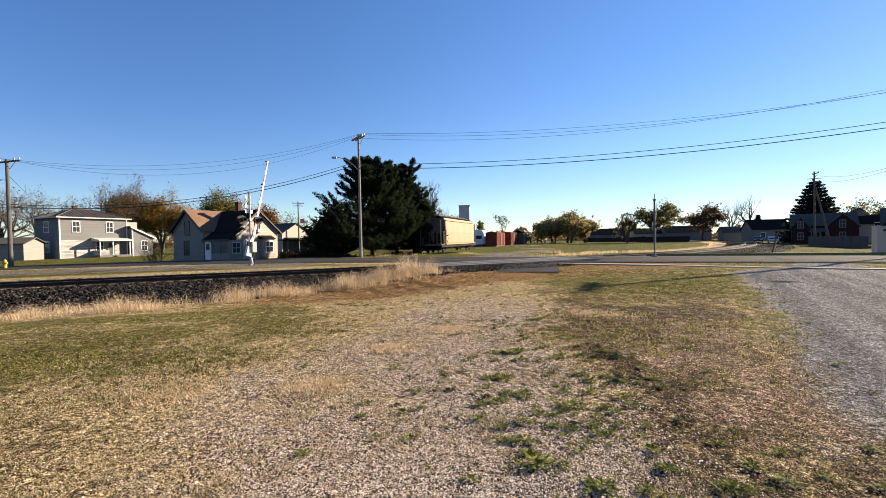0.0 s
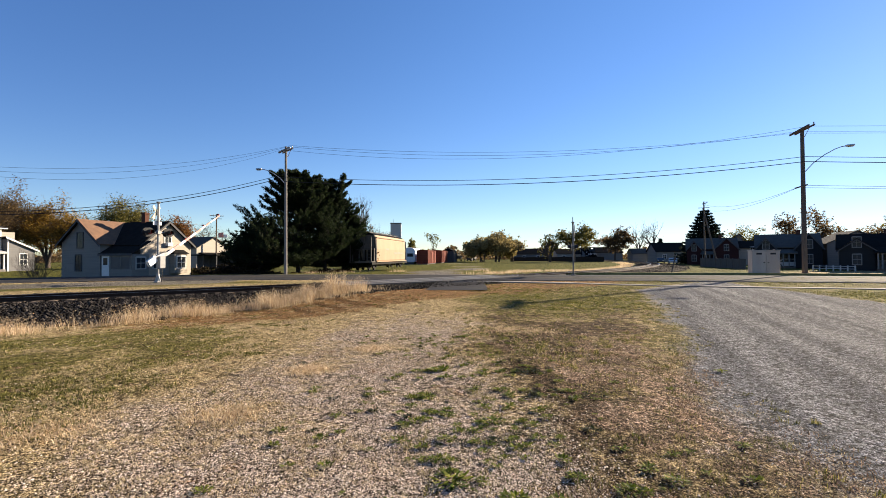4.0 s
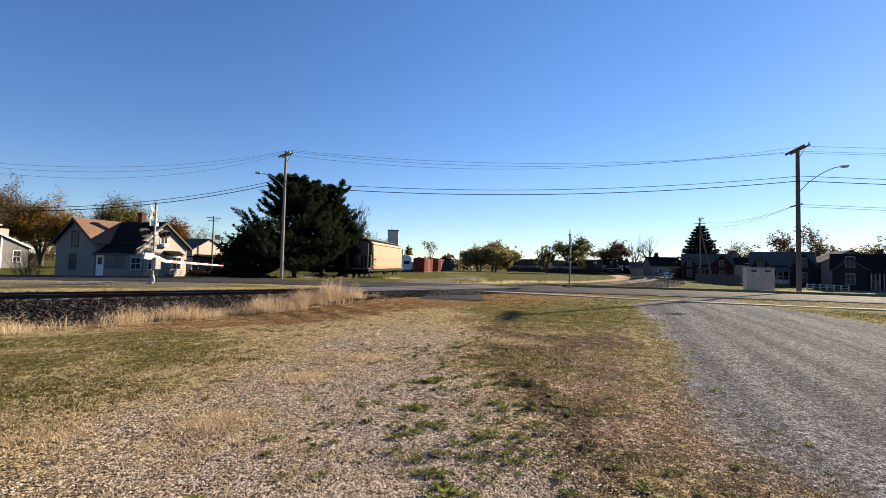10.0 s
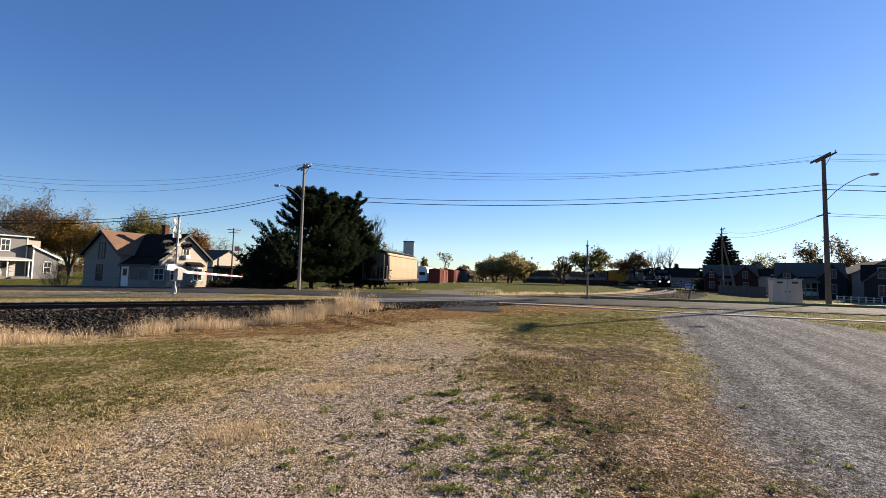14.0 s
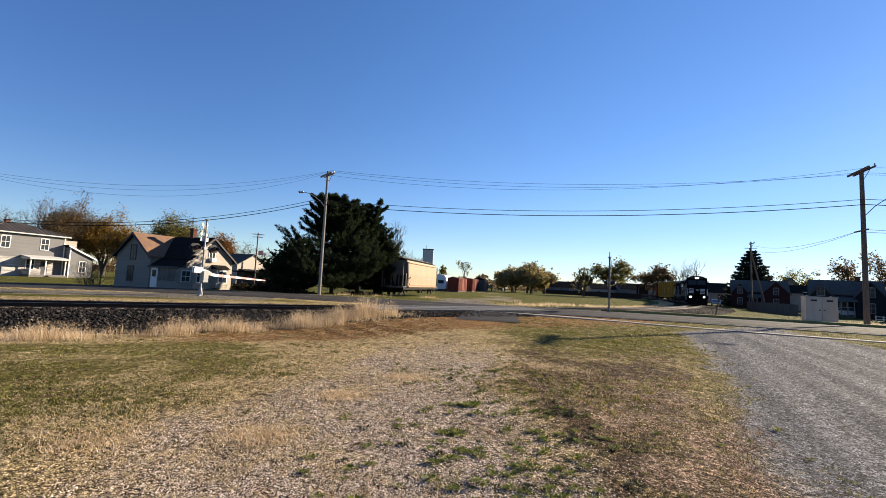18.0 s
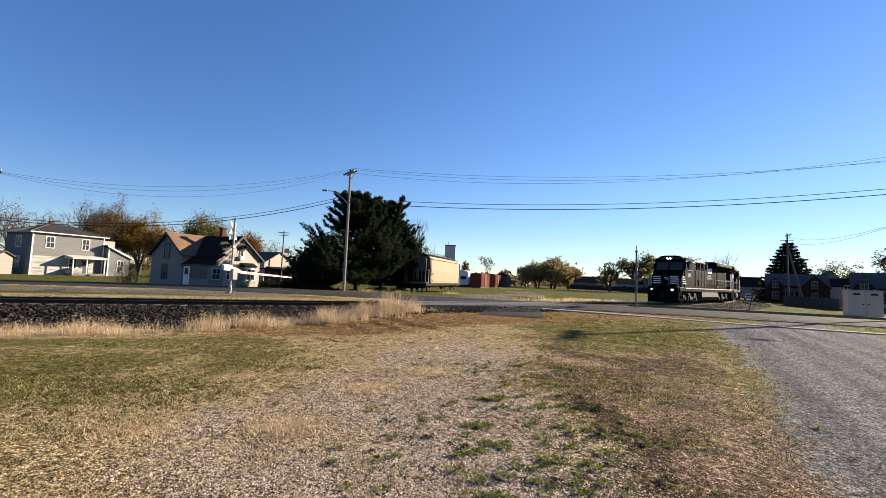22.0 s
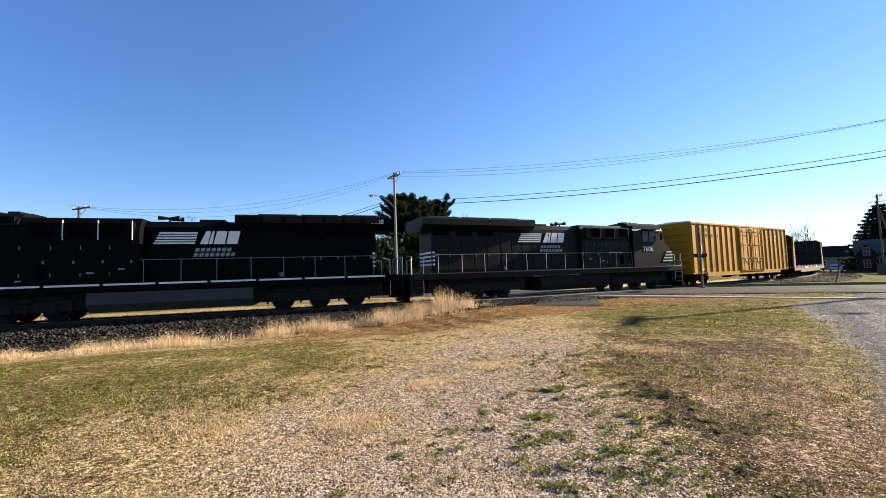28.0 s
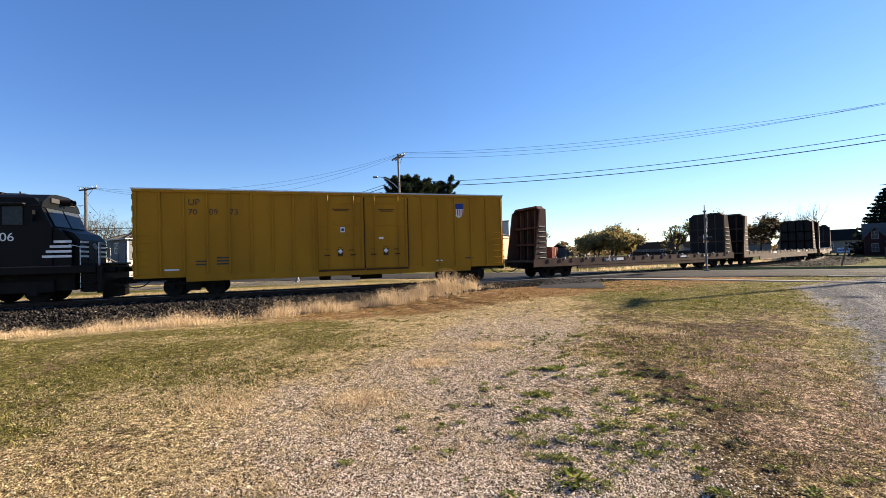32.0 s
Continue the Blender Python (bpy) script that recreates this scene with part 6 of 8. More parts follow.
    window_on(h, "x+", D + 2.2, 1.0, 0.9, 1.7, W + 1.2, trim_w)
    part("upper_wing", B((W - 3.5, W - 0.5, D, D + 2.0, 3.0, 6.2)), cream_siding, h)
    return h


def far_house(az, d, w, dep, eave, ridge, along, wall, roof, label, wins=(), turn=110.0, trim=None, z=None):
    x, y = polar(az, d)
    h = house_frame("house", x, y, label, z=z, az=turn)
    gable_block(h, -w / 2, w / 2, -dep / 2, dep / 2, eave, ridge, along, wall, roof, trim=trim)
    for f, a, z0, ww, hh in wins:
        at = {"y-": -dep / 2, "x+": w / 2, "x-": -w / 2, "y+": dep / 2}[f]
        window_on(h, f, a, z0, ww, hh, at, trim_w)
    return h


house_white()
house_grey()

# ---- houses farther off ----
h_ = far_house(-25.6, 96, 6.5, 8.0, 3.9, 6.0, "x", cream_siding, roof_grey, "small cream house with grey gabled roof", (("x+", 0, 0.8, 0.9, 1.3), ("y-", 0, 0.8, 0.9, 1.3)))
part("porch_roof", prism_y([(3.2, 3.0), (6.0, 2.4), (6.0, 2.25), (3.2, 2.7)], -3.5, 3.5), roof_dark, h_)
x_, y_ = polar(-24.9, 84)
cp = thing("carport", pose(x_, y_, gz1(x_, y_), 0, 0, -20), "dark open carport shed with wooden posts", "shed")
part("roof", B((-4.5, 4.5, -2.5, 2.5, 2.35, 2.55)), roof_dark, cp)
for i in range(4):
    for j in (-2.2, 2.2):
        part("post", B((-4.2 + i * 2.8 - 0.07, -4.2 + i * 2.8 + 0.07, j - 0.07, j + 0.07, -0.3, 2.35)), trim_d, cp)
part("back_wall", B((-4.4, 4.4, 2.2, 2.4, -0.3, 2.35)), trim_d, cp)



trim_dim = mat("weathered_trim", (0.24, 0.235, 0.225), (0.16, 0.155, 0.15), scale=3, rough=0.8)


def cottage(az, d, w, eave, ridge, wall, roof, label, left=2.2, right=2.8, turn=125.0, dep=7.0):
    """A house whose ridge runs across the view, with a front gable at each end and a porch between them."""
    x, y = polar(az, d)
    h = house_frame("house", x, y, label, az=turn)
    gable_block(h, -w / 2, w / 2, 0, dep, eave, ridge, "x", wall, roof)
    for x0, x1, pk in ((-w / 2 - 0.1, -w / 2 - 0.1 + left, ridge - 0.7), (w / 2 + 0.1 - right, w / 2 + 0.1, ridge - 0.1)):
        gable_block(h, x0, x1, -1.6, dep / 2, eave - 0.2, pk, "y", wall, roof, trim=trim_d, name="wing_wall", over=0.25)
        for z in (0.8, 3.0):
            window_on(h, "y-", (x0 + x1) / 2, z, 0.75, 1.25, -1.6, trim_dim)
    shed_roof(h, -w / 2 + left, w / 2 - right, -2.6, 2.2, 0.0, 2.9, roof)
    for k in range(4):
        a = -w / 2 + left + 0.1 + (w - left - right - 0.2) * k / 3
        part("porch_post", B((a - 0.06, a + 0.06, -2.5, -2.38, -0.3, 2.25)), trim_dim, h)
    part("porch_floor", B((-w / 2 + left, w / 2 - right, -2.6, 0, -0.3, 0.25)), fence_m, h)
    door_on(h, "y-", (right - left) / -2, 0.25, 0.0, trim_dim)
    chimney(h, w * 0.2, dep / 2, ridge - 0.6, ridge + 0.75, 0.28)
    return h


fence_m = mat("fence_board", (0.13, 0.11, 0.09), (0.08, 0.065, 0.055), scale=2, rough=0.9, stretch=(4, 4, 0.5))
cottage(38.3, 106, 9.0, 3.5, 5.7, red_siding, roof_grey, "dark red house with grey roof and porch", 2.6, 4.2)
cottage(45.1, 84, 7.6, 3.3, 5.3, blue_siding, roof_grey, "dark slate-blue house with grey roof and porch", 2.4, 3.0, turn=132)
h_ = far_house(49.6, 92, 7.0, 7.0, 3.8, 5.6, "y", white_siding, roof_grey, "pale grey house with silvery roof", (("y-", 0, 3.0, 0.8, 1.2),), turn=120)
cottage(51.6, 76, 6.5, 2.9, 4.7, blue_siding, roof_dark, "dark house with white-framed windows", 3.2, 2.0, turn=138)
far_house(41.8, 112, 6.0, 6.0, 3.6, 5.0, "x", cream_siding, roof_dark, "tan house with dark roof beyond the cabinet", (("y-", 0, 2.6, 0.8, 1.1),), turn=120)
far_house(40.7, 135, 5.5, 6.0, 4.5, 7.4, "y", white_siding, roof_grey, "small white gabled house far off", (("y-", 0, 4.2, 0.8, 1.2),), turn=120)
far_house(33.6, 150, 9.0, 7.0, 3.4, 6.0, "x", white_siding, roof_dark, "white house with dark roof beyond the bend", (("y-", -2, 1.0, 1, 1.3), ("y-", 2, 1.0, 1, 1.3)), turn=100)
far_house(30.4, 160, 5.0, 5.0, 2.8, 4.4, "x", white_siding, roof_grey, "small white shed beyond the bend", (), turn=100)
far_house(16.9, 185, 14.0, 8.0, 3.0, 5.2, "x", siding, roof_dark, "low grey house with dark roof across the field", (("y-", -3, 1.0, 1.2, 1.2), ("y-", 3, 1.0, 1.2, 1.2)), turn=95)
far_house(22.0, 190, 12.0, 8.0, 3.0, 5.0, "x", cream_siding, roof_dark, "low tan house across the field", (("y-", -3, 1.0, 1.2, 1.2),), turn=95)
far_house(26.0, 190, 16.0, 8.0, 3.4, 5.6, "x", siding, roof_dark, "long low grey house behind the trees", (), turn=95)
far_house(-53.0, 92, 13.0, 4.6, 2.5, 3.3, "x", white_siding, roof_grey, "low white mobile home with grey roof", (("y-", -2, 0.9, 1.0, 1.0), ("y-", 2.5, 0.9, 1.0, 1.0)), turn=70)

# board fences


def fence(pts, h, label, board=1.8, material=None):
    fe = thing("fence", Matrix(), label, "fence")
    for (xa, ya), (xb, yb) in zip(pts, pts[1:]):
        L_ = math.hypot(xb - xa, yb - ya)
        n = max(1, int(L_ / board))
        a = math.degrees(math.atan2(yb - ya, xb - xa))
        for k in range(n):
            t = (k + 0.5) / n
            x, y = xa + (xb - xa) * t, ya + (yb - ya) * t
            ob = part("panel", B((-L_ / n / 2 + 0.03, L_ / n / 2 - 0.03, -0.02, 0.02, -0.2, h), bevel=0.01), material or fence_m, fe)
            ob.matrix_local = pose(x, y, gz1(x, y), 0, 0, a)
            ob = part("post", B((-0.06, 0.06, -0.06, 0.06, -0.2, h + 0.08)), material or fence_m, fe)
            ob.matrix_local = pose(xa + (xb - xa) * k / n, ya + (yb - ya) * k / n, gz1(x, y), 0, 0, a)
    return fe


fence([polar(37.2, 88), polar(41.5, 74)], 1.5, "grey weathered board fence before the red house")
fence_dark = mat("fence_dark", (0.045, 0.036, 0.03), (0.025, 0.02, 0.017), scale=2, rough=0.9, stretch=(4, 4, 0.5))
fence([polar(14.5, 168), polar(17.5, 165), polar(21, 160)], 1.6, "dark board fence across the field", 3.0, fence_dark)
fence([polar(20.3, 158), polar(26.5, 150)], 1.7, "dark board fence behind the trees", 3.0, fence_dark)
rf = thing("rail_fence", Matrix(), "white two-rail fence beside the lawn", "fence")
pa, pb = polar(47.1, 72), polar(50.2, 70)
for k in range(7):
    x_, y_ = pa[0] + (pb[0] - pa[0]) * k / 6, pa[1] + (pb[1] - pa[1]) * k / 6
    ob_ = part("post", B((-0.05, 0.05, -0.05, 0.05, -0.2, 0.72)), trim_g, rf)
    ob_.matrix_local = pose(x_, y_, gz1(x_, y_))
for z in (0.3, 0.6):
    part("rail", T(((*pa, gz1(*pa) + z), (*pb, gz1(*pb) + z), 0.04), n=6), trim_g, rf)


# ---- stored freight cars and yard ----
hop_cream = mat("hopper_cream", (0.37, 0.255, 0.165), (0.29, 0.195, 0.125), scale=0.7, rough=0.7, stretch=(1, 1, 0.3))
hop_grey = mat("hopper_grey", (0.15, 0.138, 0.125), (0.055, 0.05, 0.045), scale=0.8, rough=0.75, stretch=(1, 1, 0.3))
rust_red = mat("boxcar_red", (0.19, 0.042, 0.024), (0.10, 0.026, 0.018), scale=0.8, rough=0.75, stretch=(1, 1, 0.3))


def hopper_car(x, y, az):
    h = thing("covered_hopper", pose(x, y, 0.03, 0, 0, 90 - az), "cream covered hopper car with faded scrawl, parked", "hopper car")
    # local x along the car, near end at x = 0, sunny side at y-
    L_ = 16.5
    sec = [(-1.42, 0.95), (-1.56, 1.25), (-1.6, 2.6), (-1.52, 3.85), (-1.3, 4.35), (-0.6, 4.62), (0.6, 4.62), (1.3, 4.35), (1.52, 3.85), (1.6, 2.6), (1.56, 1.25), (1.42, 0.95)]
    part("body", prism_x(sec, 1.6, L_ - 1.6), hop_cream, h)
    part("end_wall", prism_x([(q * 0.985, z) for q, z in sec], 1.35, 1.6), hop_grey, h, "grey weathered end of the hopper")
    part("end_wall", prism_x([(q * 0.985, z) for q, z in sec], L_ - 1.6, L_ - 1.35), hop_grey, h)
    for yq in (-1.5, 1.35):
        part("side_sill", B((0, L_, yq, yq + 0.15, 0.7, 1.02)), underframe, h)
    part("roof", prism_x([(-1.33, 4.34), (-0.62, 4.66), (0.62, 4.66), (1.33, 4.34)], 1.3, L_ - 1.3), roof_dark, h, "dark weathered roof")
    for k in range(6):
        part("roof_hatch", B((2.4 + k * 2.1, 3.6 + k * 2.1, -0.42, 0.42, 4.72, 4.82), bevel=0.02), hop_grey, h)
    part("roof_walk", B((0.8, L_ - 0.8, -0.45, 0.45, 4.68, 4.74)), trim_d, h)
    for x0 in (0.0, L_ - 1.3):
        part("end_platform", B((x0, x0 + 1.3, -1.45, 1.45, 0.9, 1.1)), hop_grey, h)
        for yq in (-1.3, 1.3):
            part("end_post", B((x0 + 0.1 if x0 == 0 else x0 + 1.1, x0 + 0.2 if x0 == 0 else x0 + 1.2, yq - 0.06, yq + 0.06, 1.0, 4.0)), hop_grey, h)
        for k in range(8):
            part("ladder_rung", T(((x0 + 0.12, -1.3, 1.2 + k * 0.38), (x0 + 0.12, -0.85, 1.2 + k * 0.38), 0.02), n=6), hop_grey, h)
        part("slope_sheet", prism_y([(x0 + (1.3 if x0 == 0 else 0), 1.0), (x0 + (1.3 if x0 == 0 else 0), 2.6), (x0 + (0.35 if x0 == 0 else 0.95), 2.6)], -0.15, 0.15), hop_grey, h)
    # lower end: a solid near-black box painted as the recess's shade, with its frame
    part("end_recess", B((1.15, 1.36, -1.42, 1.42, 1.08, 2.55)), underframe, h, "near-black panel for the shaded recess under the end slope")
    for yq in (-1.38, -0.5, 0.5, 1.38):
        part("end_frame", B((0.95, 1.15, yq - 0.06, yq + 0.06, 1.05, 2.7)), hop_grey, h)
    part("end_frame", B((0.9, 1.2, -1.45, 1.45, 2.5, 2.66)), hop_grey, h)
    part("end_rib", B((1.28, 1.36, -0.08, 0.08, 2.66, 4.5), (1.28, 1.36, -1.5, -1.42, 2.66, 3.9), (1.28, 1.36, 1.42, 1.5, 2.66, 3.9)), hop_grey, h)
    part("brake_wheel", T(((0.7, 0.75, 2.1), (0.85, 0.75, 2.1), 0.28), n=16), underframe, h)
    part("side_lip", B((1.5, L_ - 1.5, -1.66, -1.5, 1.0, 1.12), (1.5, L_ - 1.5, -1.6, -1.45, 4.0, 4.1)), hop_cream, h)
    for k in range(4):
        x0 = 3.2 + k * 3.3
        part("hopper_outlet", prism_y([(x0 - 1.3, 0.95), (x0 + 1.3, 0.95), (x0 + 0.4, 0.4), (x0 - 0.4, 0.4)], -0.7, 0.7), hop_grey, h)
    for x0 in (2.0, L_ - 2.0):
        freight_truck(h, x0)
    scr = mat("scrawl", (0.25, 0.22, 0.18), (0.3, 0.26, 0.2), rough=0.8)
    for x0, z, w in ((9.0, 2.0, 1.6), (10.8, 2.05, 1.2), (12.2, 2.0, 1.5), (5.2, 2.5, 1.4)):
        part("scrawl_bar", B((x0, x0 + w, -1.605, -1.6, z, z + 0.25)), scr, h, "dark bar of unreadable scrawl")
    return h


hopper_car(*polar(-6.35, 50.0), 14.5)


def red_boxcar(x, y, az, L_, h0, label):
    b = thing("stored_boxcar", pose(x, y, gz1(x, y), 0, 0, 90 - az), label, "boxcar", group="stored boxcars")
    part("body", B((0, L_, -1.45, 1.45, 0.25, h0)), rust_red, b)
    part("roof", prism_x([(-1.5, h0), (0, h0 + 0.2), (1.5, h0)], -0.05, L_ + 0.05), rust_red, b)
    for k in range(int(L_ / 1.1)):
        part("side_post", B((0.3 + k * 1.1, 0.4 + k * 1.1, -1.53, -1.45, 0.3, h0 - 0.1)), rust_red, b)
    part("door", B((L_ / 2 - 1.3, L_ / 2 + 1.3, -1.52, -1.45, 0.4, h0 - 0.25), bevel=0.01), rust_red, b)
    for k in range(5):
        part("end_rib", B((-0.06, 0, -1.4, 1.4, 0.5 + k * 0.6, 0.75 + k * 0.6), bevel=0.02), rust_red, b)
    part("sill", B((0, L_, -1.3, 1.3, -0.2, 0.25)), trim_d, b)
    return b


red_boxcar(*polar(2.15, 104), 13, 13, 3.6, "rust-red old boxcar parked in the yard")
red_boxcar(*polar(4.2, 122), 13, 13, 3.8, "rust-red old boxcar parked behind another")
x_, y_ = polar(5.9, 140)
wb = thing("shed", pose(x_, y_, gz1(x_, y_), 0, 0, 77), "dark brown shed behind the boxcars", "shed")
part("wall", B((-4, 4, -2, 2, -0.2, 3.8)), trim_d, wb)
part("roof", prism_x([(-2.3, 3.75), (0, 4.8), (2.3, 3.75)], -4.2, 4.2), roof_dark, wb)
x_, y_ = polar(0.35, 112)
wt = thing("trailer", pose(x_, y_, gz1(x_, y_), 0, 0, 77), "white rounded-roof trailer parked in the yard", "trailer")
part("body", prism_x([(-1.6, 0.5), (-1.6, 3.6), (-1.1, 4.3), (0, 4.5), (1.1, 4.3), (1.6, 3.6), (1.6, 0.5)], 0, 9), whitep, wt)
part("window", B((-0.03, 0, -1.0, 0.6, 2.0, 2.9)), glass, wt)
part("chassis", B((0.2, 8.8, -1.3, 1.3, -0.2, 0.5)), trim_d, wt)
x_, y_ = polar(-1.5, 150)
el_ = thing("grain_elevator", pose(x_, y_, gz1(x_, y_), 0, 0, 0), "tall grey grain elevator tower", "tower")
part("tower", B((-1.9, 1.9, -2, 2, -0.3, 13.9), bevel=0.1), trim_g, el_)
part("tower_roof", B((-2.0, 2.0, -2.1, 2.1, 13.9, 14.2)), roof_grey, el_)
part("mast", T(((-0.8, 0, 14.3), (-0.8, 0, 15.6), 0.06), n=6), trim_d, el_)
x_, y_ = polar(8.0, 170)
ts = thing("railway_signal", pose(x_, y_, gz1(x_, y_)), "distant black railway signal on a mast", "railway signal")
part("mast", T(((0, 0, 0), (0, 0, 6.2), 0.1), n=8), trim_d, ts)
part("signal_head", B((-0.5, 0.5, -0.2, 0.2, 5.2, 6.9), bevel=0.1), signal_black, ts)
for az, d, L_, hh, lab in ((6.9, 165, 7.0, 3.2, "dark parked flatbed truck in the yard"), (9.0, 175, 6.0, 2.6, "dark parked truck by the tracks")):
    x_, y_ = polar(az, d)
    tk = thing("truck", pose(x_, y_, gz1(x_, y_), 0, 0, 60), lab, "truck")
    part("cab", B((-L_ / 2, -L_ / 2 + 2, -1.1, 1.1, 0.5, hh), bevel=0.15), trim_d, tk)
    part("bed", B((-L_ / 2 + 2.1, L_ / 2, -1.2, 1.2, 0.9, hh - 0.8), bevel=0.05), siding, tk)
    for xx in (-L_ / 2 + 1, L_ / 2 - 1):
        part("wheel", T(((xx, -1.2, 0.4), (xx, -0.9, 0.4), 0.45), ((xx, 0.9, 0.4), (xx, 1.2, 0.4), 0.45), n=14), rubber, tk)


def car(az, d, turn, paint, label):
    x, y = polar(az, d)
    c = thing("car", pose(x, y, gz1(x, y), 0, 0, turn), label, "car", group="parked cars")
    prof = [(-2.2, 0.35), (-2.25, 0.75), (-1.5, 0.92), (-0.8, 1.42), (0.9, 1.45), (1.7, 0.98), (2.25, 0.85), (2.2, 0.35)]
    part("body", prism_y(prof, -0.85, 0.85), paint, c)
    part("side_window", prism_y([(-1.25, 0.95), (-0.72, 1.36), (0.85, 1.38), (1.4, 0.98)], -0.87, 0.87), glass, c)
    part("windshield", prism_y([(-1.5, 0.94), (-0.8, 1.4), (-0.76, 1.4), (-1.45, 0.94)], -0.75, 0.75), glass, c)
    for xx in (-1.4, 1.4):
        for yy in (-0.8, 0.8):
            w = part("wheel", T(((xx, yy - 0.1, 0.33), (xx, yy + 0.1, 0.33), 0.33), n=16), rubber, c)
            part("rim", T(((xx, yy - 0.11, 0.33), (xx, yy + 0.11, 0.33), 0.2), n=12), chrome, w)
    for yy in (-0.6, 0.6):
        part("headlight", B((-2.27, -2.2, yy - 0.18, yy + 0.18, 0.62, 0.74)), chrome, c)
    return c


car_white = mat("car_white", (0.45, 0.46, 0.47), (0.40, 0.41, 0.42), rough=0.25, bump=0, spec=0.6)
car_dark = mat("car_dark", (0.03, 0.035, 0.05), (0.04, 0.045, 0.06), rough=0.25, bump=0, spec=0.6)
car(34.3, 112, 58, car_white, "white parked car beyond the bend")
car(33.0, 128, 58, car_dark, "dark parked car beyond the bend")
car(45.2, 84, 150, car_white, "pale parked car beside the slate-blue house")

# small things by the road
x_, y_ = polar(34.2, 46)
lp_ = thing("leaning_post", pose(x_, y_, gz1(x_, y_), 0, 14, 0), "leaning dark metal post by the track", "post")
part("post", T(((0, 0, -0.2), (0, 0, 1.5), 0.05), n=8), trim_d, lp_)
part("plate", B((-0.03, 0.03, -0.15, 0.15, 1.3, 1.6)), trim_d, lp_)
x_, y_ = polar(-23.2, 105)
rs_ = thing("round_sign", pose(x_, y_, gz1(x_, y_), 0, 0, 25), "red and white roadside sign on a tall post far off", "sign")
part("post", T(((0, 0, 0), (0, 0, 6.6), 0.08), n=8), trim_d, rs_)
part("sign_face", B((-0.9, 0.1, -0.08, 0.08, 6.5, 7.6), bevel=0.02), arm_red, rs_)
part("sign_border", B((0.1, 0.9, -0.08, 0.08, 6.5, 7.2), bevel=0.02), whitep, rs_)
hydrant_m = mat("hydrant_yellow", (0.42, 0.30, 0.07), (0.28, 0.2, 0.06), scale=4, rough=0.7)
x_, y_ = polar(-51.5, 46)
hy_ = thing("hydrant", pose(x_, y_, gz1(x_, y_)), "small yellow fire hydrant on the lawn", "hydrant")
part("barrel", T(((0, 0, 0), (0, 0, 0.55), 0.11), ((0, 0, 0.55), (0, 0, 0.68), 0.13, 0.05), n=12), hydrant_m, hy_)
part("nozzle", T(((-0.2, 0, 0.4), (0.2, 0, 0.4), 0.06), n=10), hydrant_m, hy_)

# ---- trees ----
bark = mat("bark", (0.10, 0.08, 0.065), (0.055, 0.045, 0.038), scale=4, rough=0.95, stretch=(3, 3, 0.6), bump=0.6)
pine_bark = mat("pine_bark", (0.030, 0.024, 0.020), (0.016, 0.013, 0.011), scale=4, rough=0.95, stretch=(3, 3, 0.6), bump=0.6)
gold = leaf_mat("leaves_gold", (0.13, 0.075, 0.015), (0.24, 0.14, 0.025), (0.40, 0.24, 0.04))
olive = leaf_mat("leaves_olive", (0.065, 0.065, 0.017), (0.14, 0.13, 0.032), (0.28, 0.22, 0.055))
pale_olive = leaf_mat("leaves_pale_olive", (0.18, 0.14, 0.06), (0.31, 0.25, 0.105), (0.46, 0.37, 0.16))
brownl = leaf_mat("leaves_brown", (0.07, 0.045, 0.024), (0.13, 0.088, 0.04), (0.22, 0.145, 0.06))
brown_orange = leaf_mat("leaves_russet", (0.13, 0.055, 0.02), (0.22, 0.10, 0.03), (0.32, 0.16, 0.05))
needles = leaf_mat("needles", (0.006, 0.011, 0.005), (0.016, 0.026, 0.010), (0.042, 0.060, 0.020))
undergrowth = leaf_mat("undergrowth", (0.010, 0.009, 0.005), (0.025, 0.02, 0.01), (0.05, 0.038, 0.018))
needles_blue = leaf_mat("needles_spruce", (0.012, 0.02, 0.014), (0.025, 0.035, 0.025), (0.04, 0.052, 0.035))


def leaf_quads(P, size, rng, droop=0.0, long=1.0):
    """Leaves as small folded quads at the points P."""
    n = len(P)
    a = rng.normal(size=(n, 3))
    a[:, 2] = a[:, 2] * 0.6 - droop
    a /= np.linalg.norm(a, axis=1)[:, None]
    b = np.cross(a, rng.normal(size=(n, 3)))
    b /= np.linalg.norm(b, axis=1)[:, None] + 1e-9
    s = size * rng.uniform(0.6, 1.4, n)[:, None]
    a, b = a * s * long, b * s * 0.5
    v = np.stack([P - a, P + b, P + a, P - b], 1).reshape(-1, 3)
    return v, np.arange(4 * n).reshape(-1, 4)


